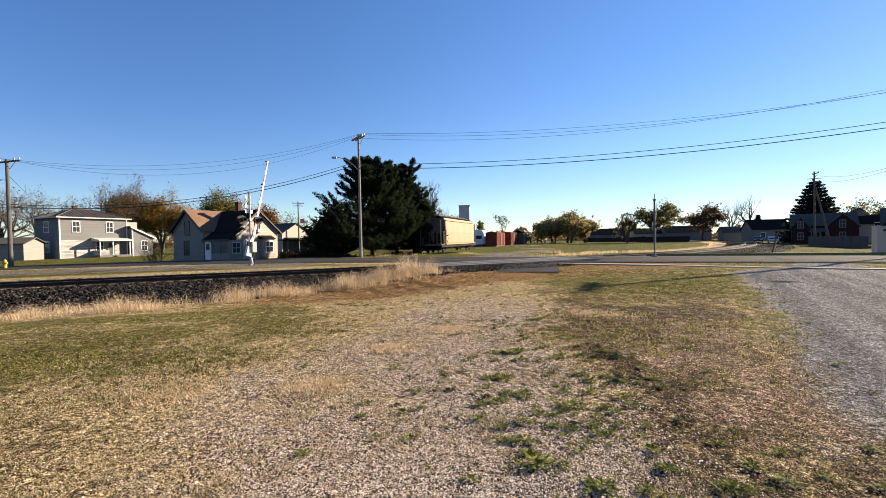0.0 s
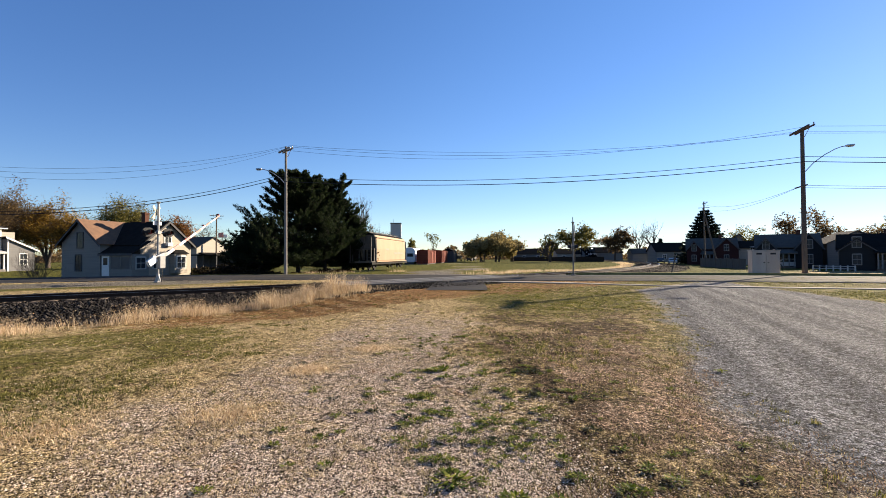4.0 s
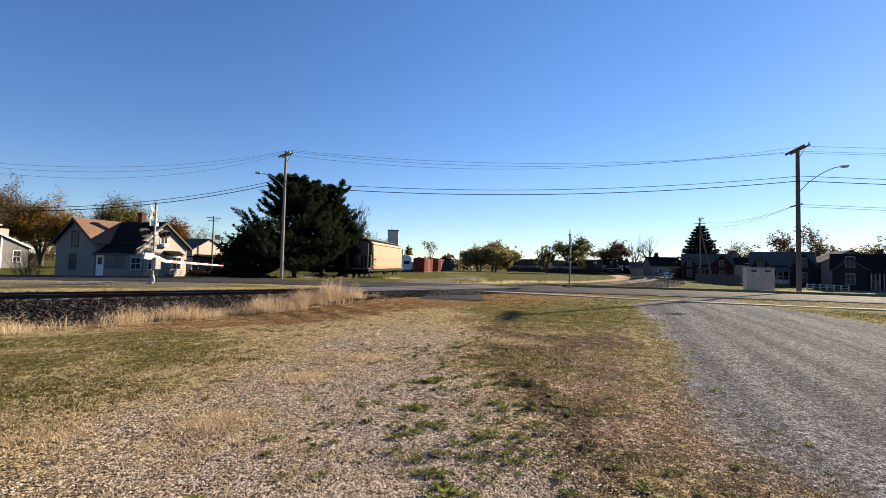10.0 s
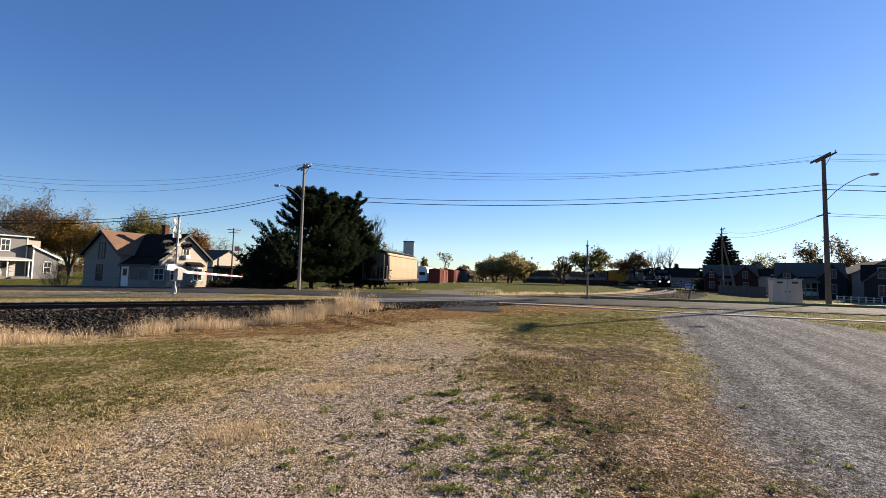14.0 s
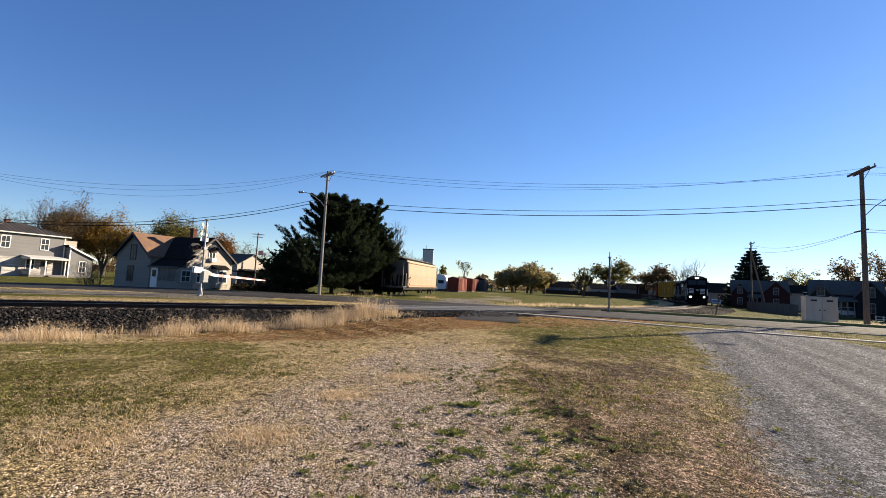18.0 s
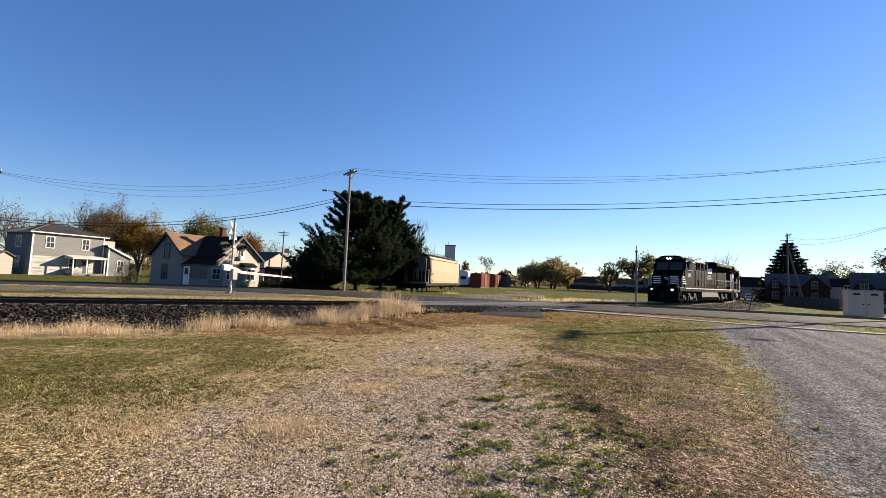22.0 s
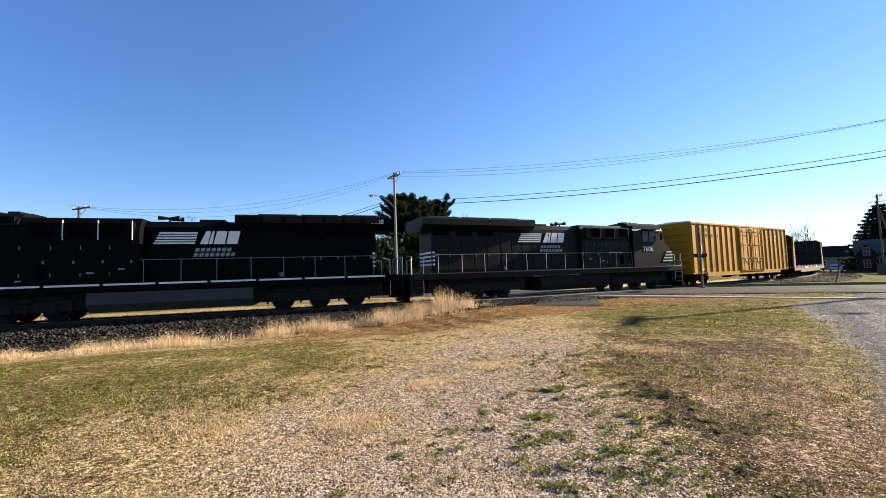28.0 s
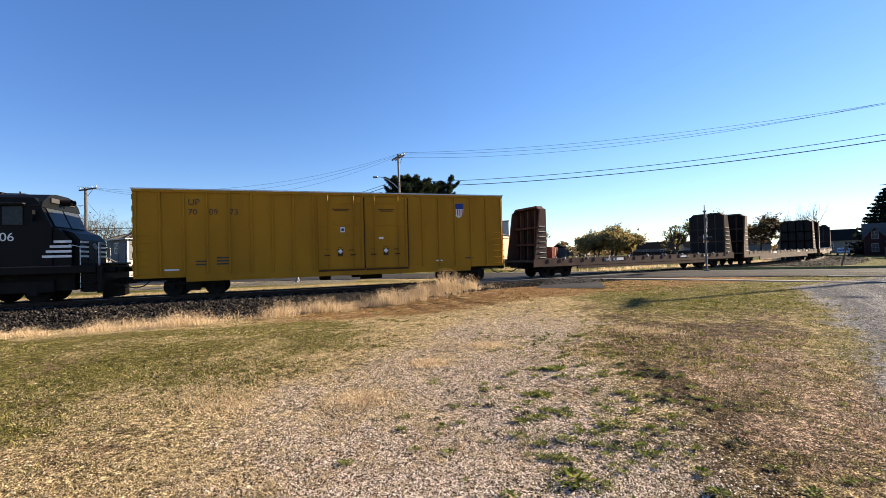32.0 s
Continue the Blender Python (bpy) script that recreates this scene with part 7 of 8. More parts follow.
def branch_mesh(segs):
    """Tapered branches from segments (a, b, ra, rb) as one mesh of six-sided tubes."""
    n, k = len(segs), 5
    A0 = np.array([s[0] for s in segs], float)
    B0 = np.array([s[1] for s in segs], float)
    ra, rb = np.array([s[2] for s in segs]), np.array([s[3] for s in segs])
    d = B0 - A0
    d /= np.linalg.norm(d, axis=1)[:, None] + 1e-9
    ref = np.where(np.abs(d[:, 2:3]) > 0.9, [[1.0, 0, 0]], [[0, 0, 1.0]])
    u = np.cross(d, ref)
    u /= np.linalg.norm(u, axis=1)[:, None] + 1e-9
    w = np.cross(d, u)
    ang = np.arange(k) * 2 * np.pi / k
    ring = np.cos(ang)[None, :, None] * u[:, None] + np.sin(ang)[None, :, None] * w[:, None]
    v = np.concatenate([A0[:, None] + ring * ra[:, None, None], B0[:, None] + ring * rb[:, None, None]], 1).reshape(-1, 3)
    f = []
    j = np.arange(k)
    q = np.stack([j, (j + 1) % k, (j + 1) % k + k, j + k], 1)
    f = (q[None] + (np.arange(n) * 2 * k)[:, None, None]).reshape(-1, 4)
    return v, f


def broadleaf(x, y, h, w, material, label, seed, leaves=2600, leaf=0.28, bare=False, trunk=0.28, low=0.28, category="tree", density=1.0, stems=1):
    rng = np.random.default_rng(seed)
    z0 = gz1(x, y)
    t = thing("tree", pose(x, y, z0), label, category, group="trees")
    segs, tips = [], []
    lean = 0.9 if category == "shrub" else 0.3

    def grow(p, d, length, r, level):
        n = 3 if level < 2 else 2
        q = np.array(p, float)
        dd = np.array(d, float)
        for i in range(n):
            dd = dd + rng.normal(size=3) * 0.16 + np.array([0, 0, 0.05])
            dd /= np.linalg.norm(dd)
            e = q + dd * length / n
            segs.append((q.copy(), e.copy(), r * (1 - 0.25 * i / n), r * (1 - 0.25 * (i + 1) / n)))
            q = e
            if level >= 1:
                tips.append(q.copy())
        if level < (5 if bare else 3):
            m = 3 if level == 0 else rng.integers(2, 4)
            for c in range(m + (2 if level == 0 else 0)):
                nd = dd * 0.75 + rng.normal(size=3) * np.array([0.75, 0.75, 0.35])
                nd[2] = abs(nd[2]) * 0.8 + 0.1
                nd /= np.linalg.norm(nd)
                grow(q - dd * length * rng.uniform(0, 0.35), nd, length * rng.uniform(0.6, 0.82), r * (0.5 if bare else 0.6), level + 1)

    for s in range(stems):
        off = np.array([rng.uniform(-0.3, 0.3), rng.uniform(-0.3, 0.3), -0.2]) * (1 if stems > 1 else 0.0) + np.array([0, 0, -0.2])
        grow(off, np.array([rng.uniform(-lean, lean), rng.uniform(-lean, lean), 1.0]) if stems > 1 else np.array([0, 0, 1.0]), h * (low + 0.08), trunk * h / (14 if bare else 10), 0)
    ends = np.array([s[1] for s in segs])
    sc = np.array([w / (np.ptp(ends[:, 0]) + 0.5), w / (np.ptp(ends[:, 1]) + 0.5), h / (ends[:, 2].max() + 0.2)])
    sc[2] = h / (ends[:, 2].max() + (0.0 if bare else 0.3))
    segs = [(a * sc, b * sc, ra, rb) for a, b, ra, rb in segs]
    v, f = branch_mesh(segs)
    raw("trunk", v, f, bark, t)
    tips = np.array(tips) * sc
    if leaves:
        k = rng.integers(0, len(tips), leaves // 9)
        c = tips[k] + rng.normal(size=(len(k), 3)) * np.array([w, w, h * 0.8]) * 0.06
        P = (c[:, None] + rng.normal(size=(len(c), 9, 3)) * np.array([w, w, h]) * 0.03).reshape(-1, 3)
        v, f = leaf_quads(P, leaf, rng, 0.2)
        raw("crown", v, f, material, t)
    return t


def pine(x, y, h, w, label, seed, tiers=15, base=0.05, leaders=3, east=1.0, west=1.0, full=0.5):
    """A white pine: open tiers of long limbs, each a flat fan of twigs with upturned plumes of needles; east, west: how far it reaches to +x and -x."""
    rng = np.random.default_rng(seed)
    t = thing("pine_tree", pose(x, y, gz1(x, y)), label, "tree", group="trees")
    segs = [(np.array([0, 0, -0.3]), np.array([0, 0, h * 0.6]), 0.26, 0.15), (np.array([0, 0, h * 0.6]), np.array([0.1, 0, h * 0.95]), 0.15, 0.03)]
    stems = [(np.array([0.0, 0, 0]), h)]
    for k in range(leaders):
        a = 6.283 * k / leaders + rng.uniform(-0.5, 0.5)
        tip = np.array([math.cos(a) * w * 0.17, math.sin(a) * w * 0.17, h * rng.uniform(0.84, 0.97)])
        segs.append((np.array([0, 0, h * 0.5]), tip, 0.10, 0.02))
        stems.append((tip, tip[2]))
    limbs = []
    for k in range(tiers):
        u = (k + 0.5) / tiers
        z = h * (base + (0.93 - base) * u)
        reach = w / 2 * ((1 - u) ** full * rng.uniform(0.78, 1.08) + 0.07)
        for b in range(9 if u < 0.7 else 7):
            a = rng.uniform(0, 6.283)
            root = np.array([0, 0, z + rng.normal() * 0.12])
            limbs.append((root, a, reach * rng.uniform(0.55, 1.12), 0.03 + 0.45 * u * u + rng.normal() * 0.07))
    for tip, top in stems[1:]:                       # limbs of the side leaders
        for b in range(12):
            v_ = rng.random()
            root = np.array([tip[0] * v_, tip[1] * v_, h * 0.5 + (top - h * 0.5) * v_])
            limbs.append((root, rng.uniform(0, 6.283), w * (0.07 + 0.16 * (1 - v_)) * rng.uniform(0.7, 1.3), rng.uniform(0.25, 0.7)))
    pts, dirs = [], []
    for root, a, L_, rise in limbs:
        L_ = L_ * (east if math.cos(a) > 0 else west)
        d = np.array([math.cos(a), math.sin(a), rise])
        d /= np.linalg.norm(d)
        q, n = root, 6
        for s in range(n):
            e = q + d * L_ / n
            d = d + np.array([0, 0, -0.03 + 0.055 * s]) + rng.normal(size=3) * np.array([0.09, 0.09, 0.03])
            d /= np.linalg.norm(d)
            segs.append((q, e, 0.05 * (1 - s / 6.5), 0.05 * (1 - (s + 1) / 6.5)))
            for c in range(4 if s > 1 else 1):
                turn = rng.uniform(0.3, 1.1) * (1 if c % 2 else -1) * (1.0 if s < n - 1 else 0.6)
                ct, st_ = math.cos(turn), math.sin(turn)
                sd = np.array([d[0] * ct - d[1] * st_, d[0] * st_ + d[1] * ct, d[2] + rng.normal() * 0.10 + 0.10])
                sd /= np.linalg.norm(sd)
                ln = L_ * 0.20 * rng.uniform(0.5, 1.25) + 0.22
                st = q + (e - q) * rng.random()
                segs.append((st, st + sd * ln, 0.012, 0.004))
                m = 8
                uu = rng.uniform(0.3, 1.05, m)
                up = np.zeros((m, 3))
                up[:, 2] = 0.10 * uu * uu * ln
                pts.append(st + sd * (ln * uu)[:, None] + up)
                dirs.append(np.repeat((sd + np.array([0, 0, 0.25]))[None], m, 0))
            q = e
    v, f = branch_mesh(segs)
    raw("trunk", v, f, pine_bark, t)
    c, d = np.concatenate(pts), np.concatenate(dirs)
    k = 9
    P = np.repeat(c, k, 0) + rng.normal(size=(len(c) * k, 3)) * np.array([0.07, 0.07, 0.04])
    D_ = np.repeat(d, k, 0) * 0.9 + rng.normal(size=(len(P), 3)) * 0.7
    D_ /= np.linalg.norm(D_, axis=1)[:, None]
    S_ = np.cross(D_, rng.normal(size=D_.shape))
    S_ /= np.linalg.norm(S_, axis=1)[:, None]
    ln = rng.uniform(0.12, 0.26, len(P))[:, None]
    v = np.stack([P, P + D_ * ln * 0.5 + S_ * 0.026, P + D_ * ln * 1.1, P + D_ * ln * 0.5 - S_ * 0.026], 1).reshape(-1, 3)
    raw("needle_crown", v, np.arange(len(v)).reshape(-1, 4), needles, t)
    return t


def spruce(x, y, h, w, label, seed):
    """A dense spruce: whorls of drooping branches in a narrow cone."""
    rng = np.random.default_rng(seed)
    t = thing("spruce_tree", pose(x, y, gz1(x, y)), label, "tree", group="trees")
    segs = [(np.array([0, 0, -0.3]), np.array([0, 0, h * 0.98]), 0.22, 0.02)]
    pts = []
    for lev in np.arange(0.03, 0.97, 0.047):
        r = w / 2 * (1 - lev) ** 0.9 + 0.15
        turn0 = rng.uniform(0, 6.283)
        for k in range(15):
            a = turn0 + 6.283 * k / 15 + rng.normal() * 0.12
            L_ = r * rng.uniform(0.72, 1.14)
            root = np.array([0, 0, h * lev])
            elbow = root + np.array([math.cos(a) * L_ * 0.65, math.sin(a) * L_ * 0.65, -0.16 * L_])
            tip = root + np.array([math.cos(a) * L_, math.sin(a) * L_, -0.10 * L_ + 0.1])
            segs += [(root, elbow, 0.035, 0.02), (elbow, tip, 0.02, 0.008)]
            n = int(10 + L_ * 11)
            u = rng.uniform(0.12, 1.04, n) ** 0.8
            on = np.where(u[:, None] < 0.65, root + (elbow - root) * (u / 0.65)[:, None], elbow + (tip - elbow) * ((u - 0.65) / 0.35)[:, None])
            side = np.array([-math.sin(a), math.cos(a), 0]) * (rng.normal(size=n) * 0.30 * (1.15 - u) * L_ * 0.5)[:, None]
            pts.append(on + side + np.array([0, 0, -1.0]) * (np.abs(rng.normal(size=n)) * 0.10)[:, None])
    v, f = branch_mesh(segs)
    raw("trunk", v, f, bark, t)
    c = np.concatenate(pts)
    P = (c[:, None] + rng.normal(size=(len(c), 5, 3)) * 0.09).reshape(-1, 3)
    v, f = leaf_quads(P, 0.16, rng, 0.35, 1.2)
    raw("needle_crown", v, f, needles_blue, t)
    return t


pine(*polar(-14.4, 48.5), 11.7, 13.6, "large dark green pine by the road", 3, 18, east=0.9, west=1.12, full=0.62)
pine(*polar(-11.0, 51.5), 11.3, 12.0, "large dark green pine beside another", 8, 18, leaders=4, full=0.55)
pine(*polar(-8.6, 53.5), 7.6, 8.4, "lower dark green pine beside the hopper car", 12, 12, leaders=2, full=0.6)
pine(*polar(-19.0, 51), 5.6, 6.4, "lower dark green pine beside the large ones", 5, 9, leaders=2)
spruce(*polar(37.65, 118), 13.9, 15.0, "tall dark spruce beside the red house", 11)
broadleaf(*polar(-6.2, 80), 14.2, 7.0, olive, "bare grey tree behind the hopper car", 21, leaves=0, bare=True, stems=4)
broadleaf(*polar(-4.6, 78), 8.6, 8.0, brownl, "half-bare brown tree behind the hopper car", 22, leaves=700, leaf=0.13, bare=True, stems=5)
broadleaf(*polar(-2.6, 82), 7.4, 6.0, brownl, "low twiggy tree behind the hopper car", 25, leaves=500, leaf=0.13, bare=True, stems=4)
broadleaf(*polar(1.0, 160), 9.0, 6.0, olive, "small yellowing tree by the elevator", 23, leaves=1800)
broadleaf(*polar(4.0, 150), 11.0, 6.0, olive, "bare tree by the stored boxcars", 24, leaves=300, bare=True)
for az, d, h0, w0, s_ in ((10.4, 150, 10.2, 11, 31), (12.6, 148, 12.0, 13, 32), (14.6, 152, 10.0, 10, 33), (9.3, 165, 8.5, 9, 34)):
    broadleaf(*polar(az, d), h0, w0, pale_olive, "round olive-brown autumn tree across the field", s_, leaves=9000, leaf=0.34, low=0.06, stems=4)
broadleaf(*polar(19.7, 140), 9.8, 6.5, olive, "lopped tree with thick bare limbs and few leaves", 41, leaves=900, stems=2, trunk=0.5)
broadleaf(*polar(22.8, 140), 12.2, 12, olive, "spreading tree with thinning green crown", 42, leaves=4800, leaf=0.3, trunk=0.4)
broadleaf(*polar(27.8, 158), 11.4, 13, brownl, "dense brown autumn tree beyond the bend", 43, leaves=5500, leaf=0.32, low=0.2)
for az, d, h0, w0, s_ in ((30.6, 165, 14.5, 9, 44), (32.2, 168, 15.6, 9, 45)):
    broadleaf(*polar(az, d), h0, w0, brownl, "bare grey tree beyond the bend", s_, leaves=0, bare=True, stems=2)
spruce(*polar(33.0, 190), 9.5, 5, "small dark conifer far off", 46)
for az, d, h0, w0, m__, s_, lab in ((41.5, 135, 9.5, 9, olive, 51, "green-gold tree behind the houses"), (45.5, 120, 11.6, 7, brownl, 52, "thinning tree behind the slate-blue house"), (47.3, 120, 12.5, 8, brownl, 53, "thinning tree behind the slate-blue house"),
                                    (51.0, 130, 9.0, 10, brownl, 54, "bare tree behind the pale house"), (55.0, 110, 10, 9, olive, 55, "green tree at the edge of the lots")):
    broadleaf(*polar(az, d), h0, w0, m__, lab, s_, leaves=1700, leaf=0.24, bare=True)
# behind the houses by the crossing
for az, d, h0, w0, m__, s_, lv, lab in ((-43.9, 132, 17.4, 12, brownl, 61, 800, "tall thinning grey-brown tree behind the grey house"), (-41.2, 125, 18.2, 12, brownl, 62, 11000, "tall brown tree behind the grey house"),
                                        (-42.6, 118, 12.5, 10, brownl, 60, 6000, "brown tree behind the grey house"), (-38.9, 118, 15.0, 9, gold, 63, 9000, "golden autumn tree behind the houses"), (-37.4, 112, 12.0, 8, gold, 64, 5500, "golden autumn tree behind the houses"), (-35.8, 140, 14, 7, brownl, 65, 380, "bare tree behind the white house"),
                                        (-32.7, 105, 14.6, 11, olive, 66, 11000, "broad green-gold tree behind the white house"), (-28.1, 100, 10.4, 7.5, brown_orange, 67, 8000, "rounded russet tree behind the white house"),
                                        (-24.8, 130, 12.0, 13, brownl, 68, 380, "bare spreading tree behind the cream house"), (-49.2, 120, 14.4, 13, brownl, 69, 380, "bare grey tree behind the mobile home"), (-51.4, 115, 14.4, 13, brownl, 70, 380, "bare grey tree behind the mobile home"), (-46.4, 125, 14.0, 11, brownl, 75, 300, "bare grey-brown tree behind the mobile home"),
                                        (-54.5, 118, 13, 12, brownl, 71, 300, "bare grey tree far behind the lawn"), (-57.5, 120, 12, 12, brownl, 72, 300, "bare brown tree far behind the lawn")):
    broadleaf(*polar(az, d), h0, w0, m__, lab, s_, leaves=lv * 2, leaf=0.15, bare=True, stems=4)
broadleaf(*polar(-20.8, 62), 6.2, 6.5, needles, "dark evergreen bush beside the pine", 73, leaves=6000, leaf=0.22, low=0.1, stems=3)
broadleaf(*polar(-39.6, 50), 3.4, 4.6, brownl, "bare twiggy shrub on the lawn", 74, leaves=0, bare=True, stems=10, trunk=0.12, low=0.12, category="shrub")

for i, (az, d, h0, w0) in enumerate(((35.6, 47, 0.55, 4.5), (36.9, 46, 0.7, 4.0), (38.0, 45, 0.5, 3.5))):
    broadleaf(*polar(az, d), h0, w0, brownl, "low heap of brush and dry weeds by the track", 120 + i, leaves=1800, leaf=0.12, low=0.1, stems=6, trunk=0.3, category="brush")
# dark overgrowth along the lots, from the white house to the hopper car
for i, (az, d, h0, w0) in enumerate(((-26.6, 58, 1.7, 5), (-24.4, 56, 1.9, 5.5), (-22.2, 54, 2.3, 5.5), (-19.8, 47.5, 1.8, 5), (-17.6, 46, 1.5, 4.5), (-15.0, 46, 1.3, 4.5), (-12.6, 47, 1.4, 4.5), (-10.2, 48, 1.5, 4.5), (-8.4, 51, 1.6, 4), (-29.4, 45, 0.9, 3.0), (-33.4, 44.5, 0.8, 3.4))):
    broadleaf(*polar(az, d), h0, w0, undergrowth, "dark tangled undergrowth in the shade of the lots", 90 + i, leaves=2600, leaf=0.15, low=0.08, stems=5, trunk=0.3, category="shrub")


def far_woods():
    """Low woods along the horizon."""
    rng = np.random.default_rng(9)
    n = 26000
    az = np.radians(rng.uniform(-75, 75, n))
    d = rng.uniform(230, 330, n)
    top = 4.5 + 3.0 * np.sin(az * 23) + 2.2 * np.sin(az * 57 + 1) + 1.2 * np.sin(az * 131)
    z = rng.random(n) ** 0.8 * np.maximum(top, 2.5)
    P = np.stack([d * np.sin(az), d * np.cos(az), z - 0.4], 1)
    v, f = leaf_quads(P, 1.0, rng)
    tagged(raw("woods", v, f, brownl), "low brown woods along the horizon", "woods", kind="stuff")


far_woods()


# ---- ground cover close to the camera ----
straw = leaf_mat("dry_grass", (0.14, 0.092, 0.042), (0.57, 0.44, 0.235), (0.94, 0.79, 0.52))
green = leaf_mat("lawn_grass", (0.026, 0.036, 0.006), (0.145, 0.145, 0.03), (0.54, 0.455, 0.16))
tall_dry = leaf_mat("tall_dry_grass", (0.34, 0.22, 0.11), (0.72, 0.53, 0.31), (1.0, 0.84, 0.60))
dead_leaf = leaf_mat("dead_leaves", (0.06, 0.034, 0.021), (0.24, 0.155, 0.095), (0.66, 0.48, 0.33))
weed_leaf = leaf_mat("weed_leaves", (0.03, 0.055, 0.006), (0.11, 0.155, 0.016), (0.32, 0.32, 0.05))
bluegravel = leaf_mat("drive_stone", (0.05, 0.053, 0.060), (0.17, 0.178, 0.198), (0.49, 0.50, 0.535))
bluegravel.node_tree.nodes["Mix Shader"].inputs[0].default_value = 0.0


def scatter(n, seed, weight, rmin=1.4, rmax=16.0, azlim=62):
    """Points on the near ground, denser towards the camera, kept by a weight from 0 to 1."""
    rng = np.random.default_rng(seed)
    u = rng.random(n)
    r = rmin * (rmax / rmin) ** u
    az = np.radians(rng.uniform(-azlim, azlim, n))
    x, y = r * np.sin(az), r * np.cos(az)
    keep = rng.random(n) < weight(x, y)
    return x[keep], y[keep], r[keep], rng


def patchy(x, y, f=1.7, k=0):
    """Tufts and bare spots: from 0 to 1."""
    return smooth01(0.28, 0.72, cloudy(x, y, f * 0.8, 60 + 5 * k))


def blades(name, x, y, r, rng, hmin, hmax, width, material, label, lean=0.55, category="grass", tall=1.0):
    n = len(x)
    z = gz(x, y) - 0.005
    a = rng.uniform(0, 6.283, n)
    h = rng.uniform(hmin, hmax, n) * tall
    w = width * (0.7 + 0.12 * r) * rng.uniform(0.7, 1.3, n)
    d = np.stack([np.cos(a), np.sin(a)], 1)
    side = np.stack([-d[:, 1], d[:, 0]], 1)
    ln = rng.uniform(0.1, lean * 2, n)
    base = np.stack([x, y, z], 1)
    tip = base + np.concatenate([d * (h * ln)[:, None], h[:, None]], 1)
    mid = base + np.concatenate([d * (h * ln * 0.35)[:, None], (h * 0.6)[:, None]], 1)
    s3 = np.concatenate([side * w[:, None], np.zeros((n, 1))], 1)
    v = np.stack([base - s3, base + s3, mid + s3 * 0.8, tip, mid - s3 * 0.8], 1).reshape(-1, 3)
    k = np.arange(n)[:, None] * 5
    f = np.concatenate([k + [[0, 1, 2]], k + [[0, 2, 4]], k + [[4, 2, 3]]], 0)
    return tagged(raw(name, v, f, material), label, category, kind="stuff")


def w_lawn(x, y):
    z = zones(x, y)
    return np.clip(z["lawn"] * 1.2 - 0.1, 0, 1) * (0.25 + 0.65 * patchy(x, y))


def w_straw(x, y):
    z = zones(x, y)
    o, s = track_off(x, y)
    m = (1 - z["drive"]) * (o > 5.0) * (line_off(ROADL, x, y) > 6.0)
    return np.clip(m * (1 - 0.72 * z["pale"] - 0.5 * z["brown"] - 0.2 * z["lawn"]) * (0.25 + 0.75 * patchy(x, y, 2.3, 1)), 0, 1)


def tufts(n, seed, weight, rmin, rmax, per, spread):
    """Clumps of blade positions."""
    x, y, r, rng = scatter(n, seed, weight, rmin, rmax)
    k = rng.integers(per // 2, per * 2, len(x))
    i = np.repeat(np.arange(len(x)), k)
    sp = spread * rng.uniform(0.5, 1.6, len(x))[i]
    return x[i] + rng.normal(size=len(i)) * sp, y[i] + rng.normal(size=len(i)) * sp, r[i], rng


x, y, r, rng = tufts(24000, 101, w_lawn, 3.0, 24.0, 16, 0.045)
blades("lawn_grass", x, y, r, rng, 0.012, 0.042, 0.0024, green, "short green lawn grass mixed with yellow blades", 1.0)
x, y, r, rng = tufts(34000, 102, w_straw, 1.6, 22.0, 14, 0.04)
blades("dry_grass", x, y, r, rng, 0.006, 0.024, 0.0022, straw, "short dead straw-coloured grass in clumps", 1.6)
x, y, r, rng = tufts(5000, 103, lambda a, b: w_straw(a, b) * (a > 0) * 0.8, 2.5, 18.0, 14, 0.05)
blades("green_grass", x, y, r, rng, 0.02, 0.06, 0.0026, green, "scattered green grass tufts among dead grass")
# small patches of longer dead grass in the gravel
rng = np.random.default_rng(109)
PATCHES = ((-1.9, 4.6, 0.22), (-3.5, 4.3, 0.30), (2.6, 9.2, 0.42), (-0.6, 7.6, 0.2), (-1.4, 6.3, 0.2))
n_ = 1500
x = np.concatenate([a + rng.normal(size=n_) * c for a, b, c in PATCHES])
y = np.concatenate([b + rng.normal(size=n_) * c * 0.7 for a, b, c in PATCHES])
blades("dry_grass", x, y, np.hypot(x, y), rng, 0.012, 0.045, 0.0024, tall_dry, "small patches of longer tan dead grass in the gravel", 1.1)
# lawn green with backlit shade in its colour; also used for dark green tufts
darkgreen = leaf_mat("shaded_grass", (0.025, 0.035, 0.006), (0.09, 0.10, 0.018), (0.34, 0.30, 0.08))
x, y, r, rng = tufts(22000, 105, lambda a, b: np.clip(zones(a, b)["lawn"] * 1.2, 0, 1) ** 1.6 * smooth01(2.0, 5.0, a) * smooth01(9.0, 13.5, b) * patchy(a, b, 1.9, 1) * 0.8, 7.0, 26.0, 14, 0.07)
blades("green_grass", x, y, r, rng, 0.015, 0.05, 0.0028, darkgreen, "rough green grass beside the drive, coloured darker as backlit")
x, y, r, rng = tufts(7000, 106, lambda a, b: np.clip(zones(a, b)["brown"] * 1.3, 0, 1) * patchy(a, b, 2.4, 0) ** 2, 2.5, 15.0, 16, 0.05)
blades("green_grass", x, y, r, rng, 0.012, 0.045, 0.0028, darkgreen, "dark green grass tufts in the brown thatch")
x, y, r, rng = tufts(15000, 108, lambda a, b: w_straw(a, b) * np.clip(1 - zones(a, b)["pale"], 0, 1) ** 3 * smooth01(1.5, -2.5, a) * smooth01(4.0, 6.5, np.hypot(a, b)) * patchy(a, b, 1.7, 3) ** 1.5, 3.0, 18.0, 14, 0.045)
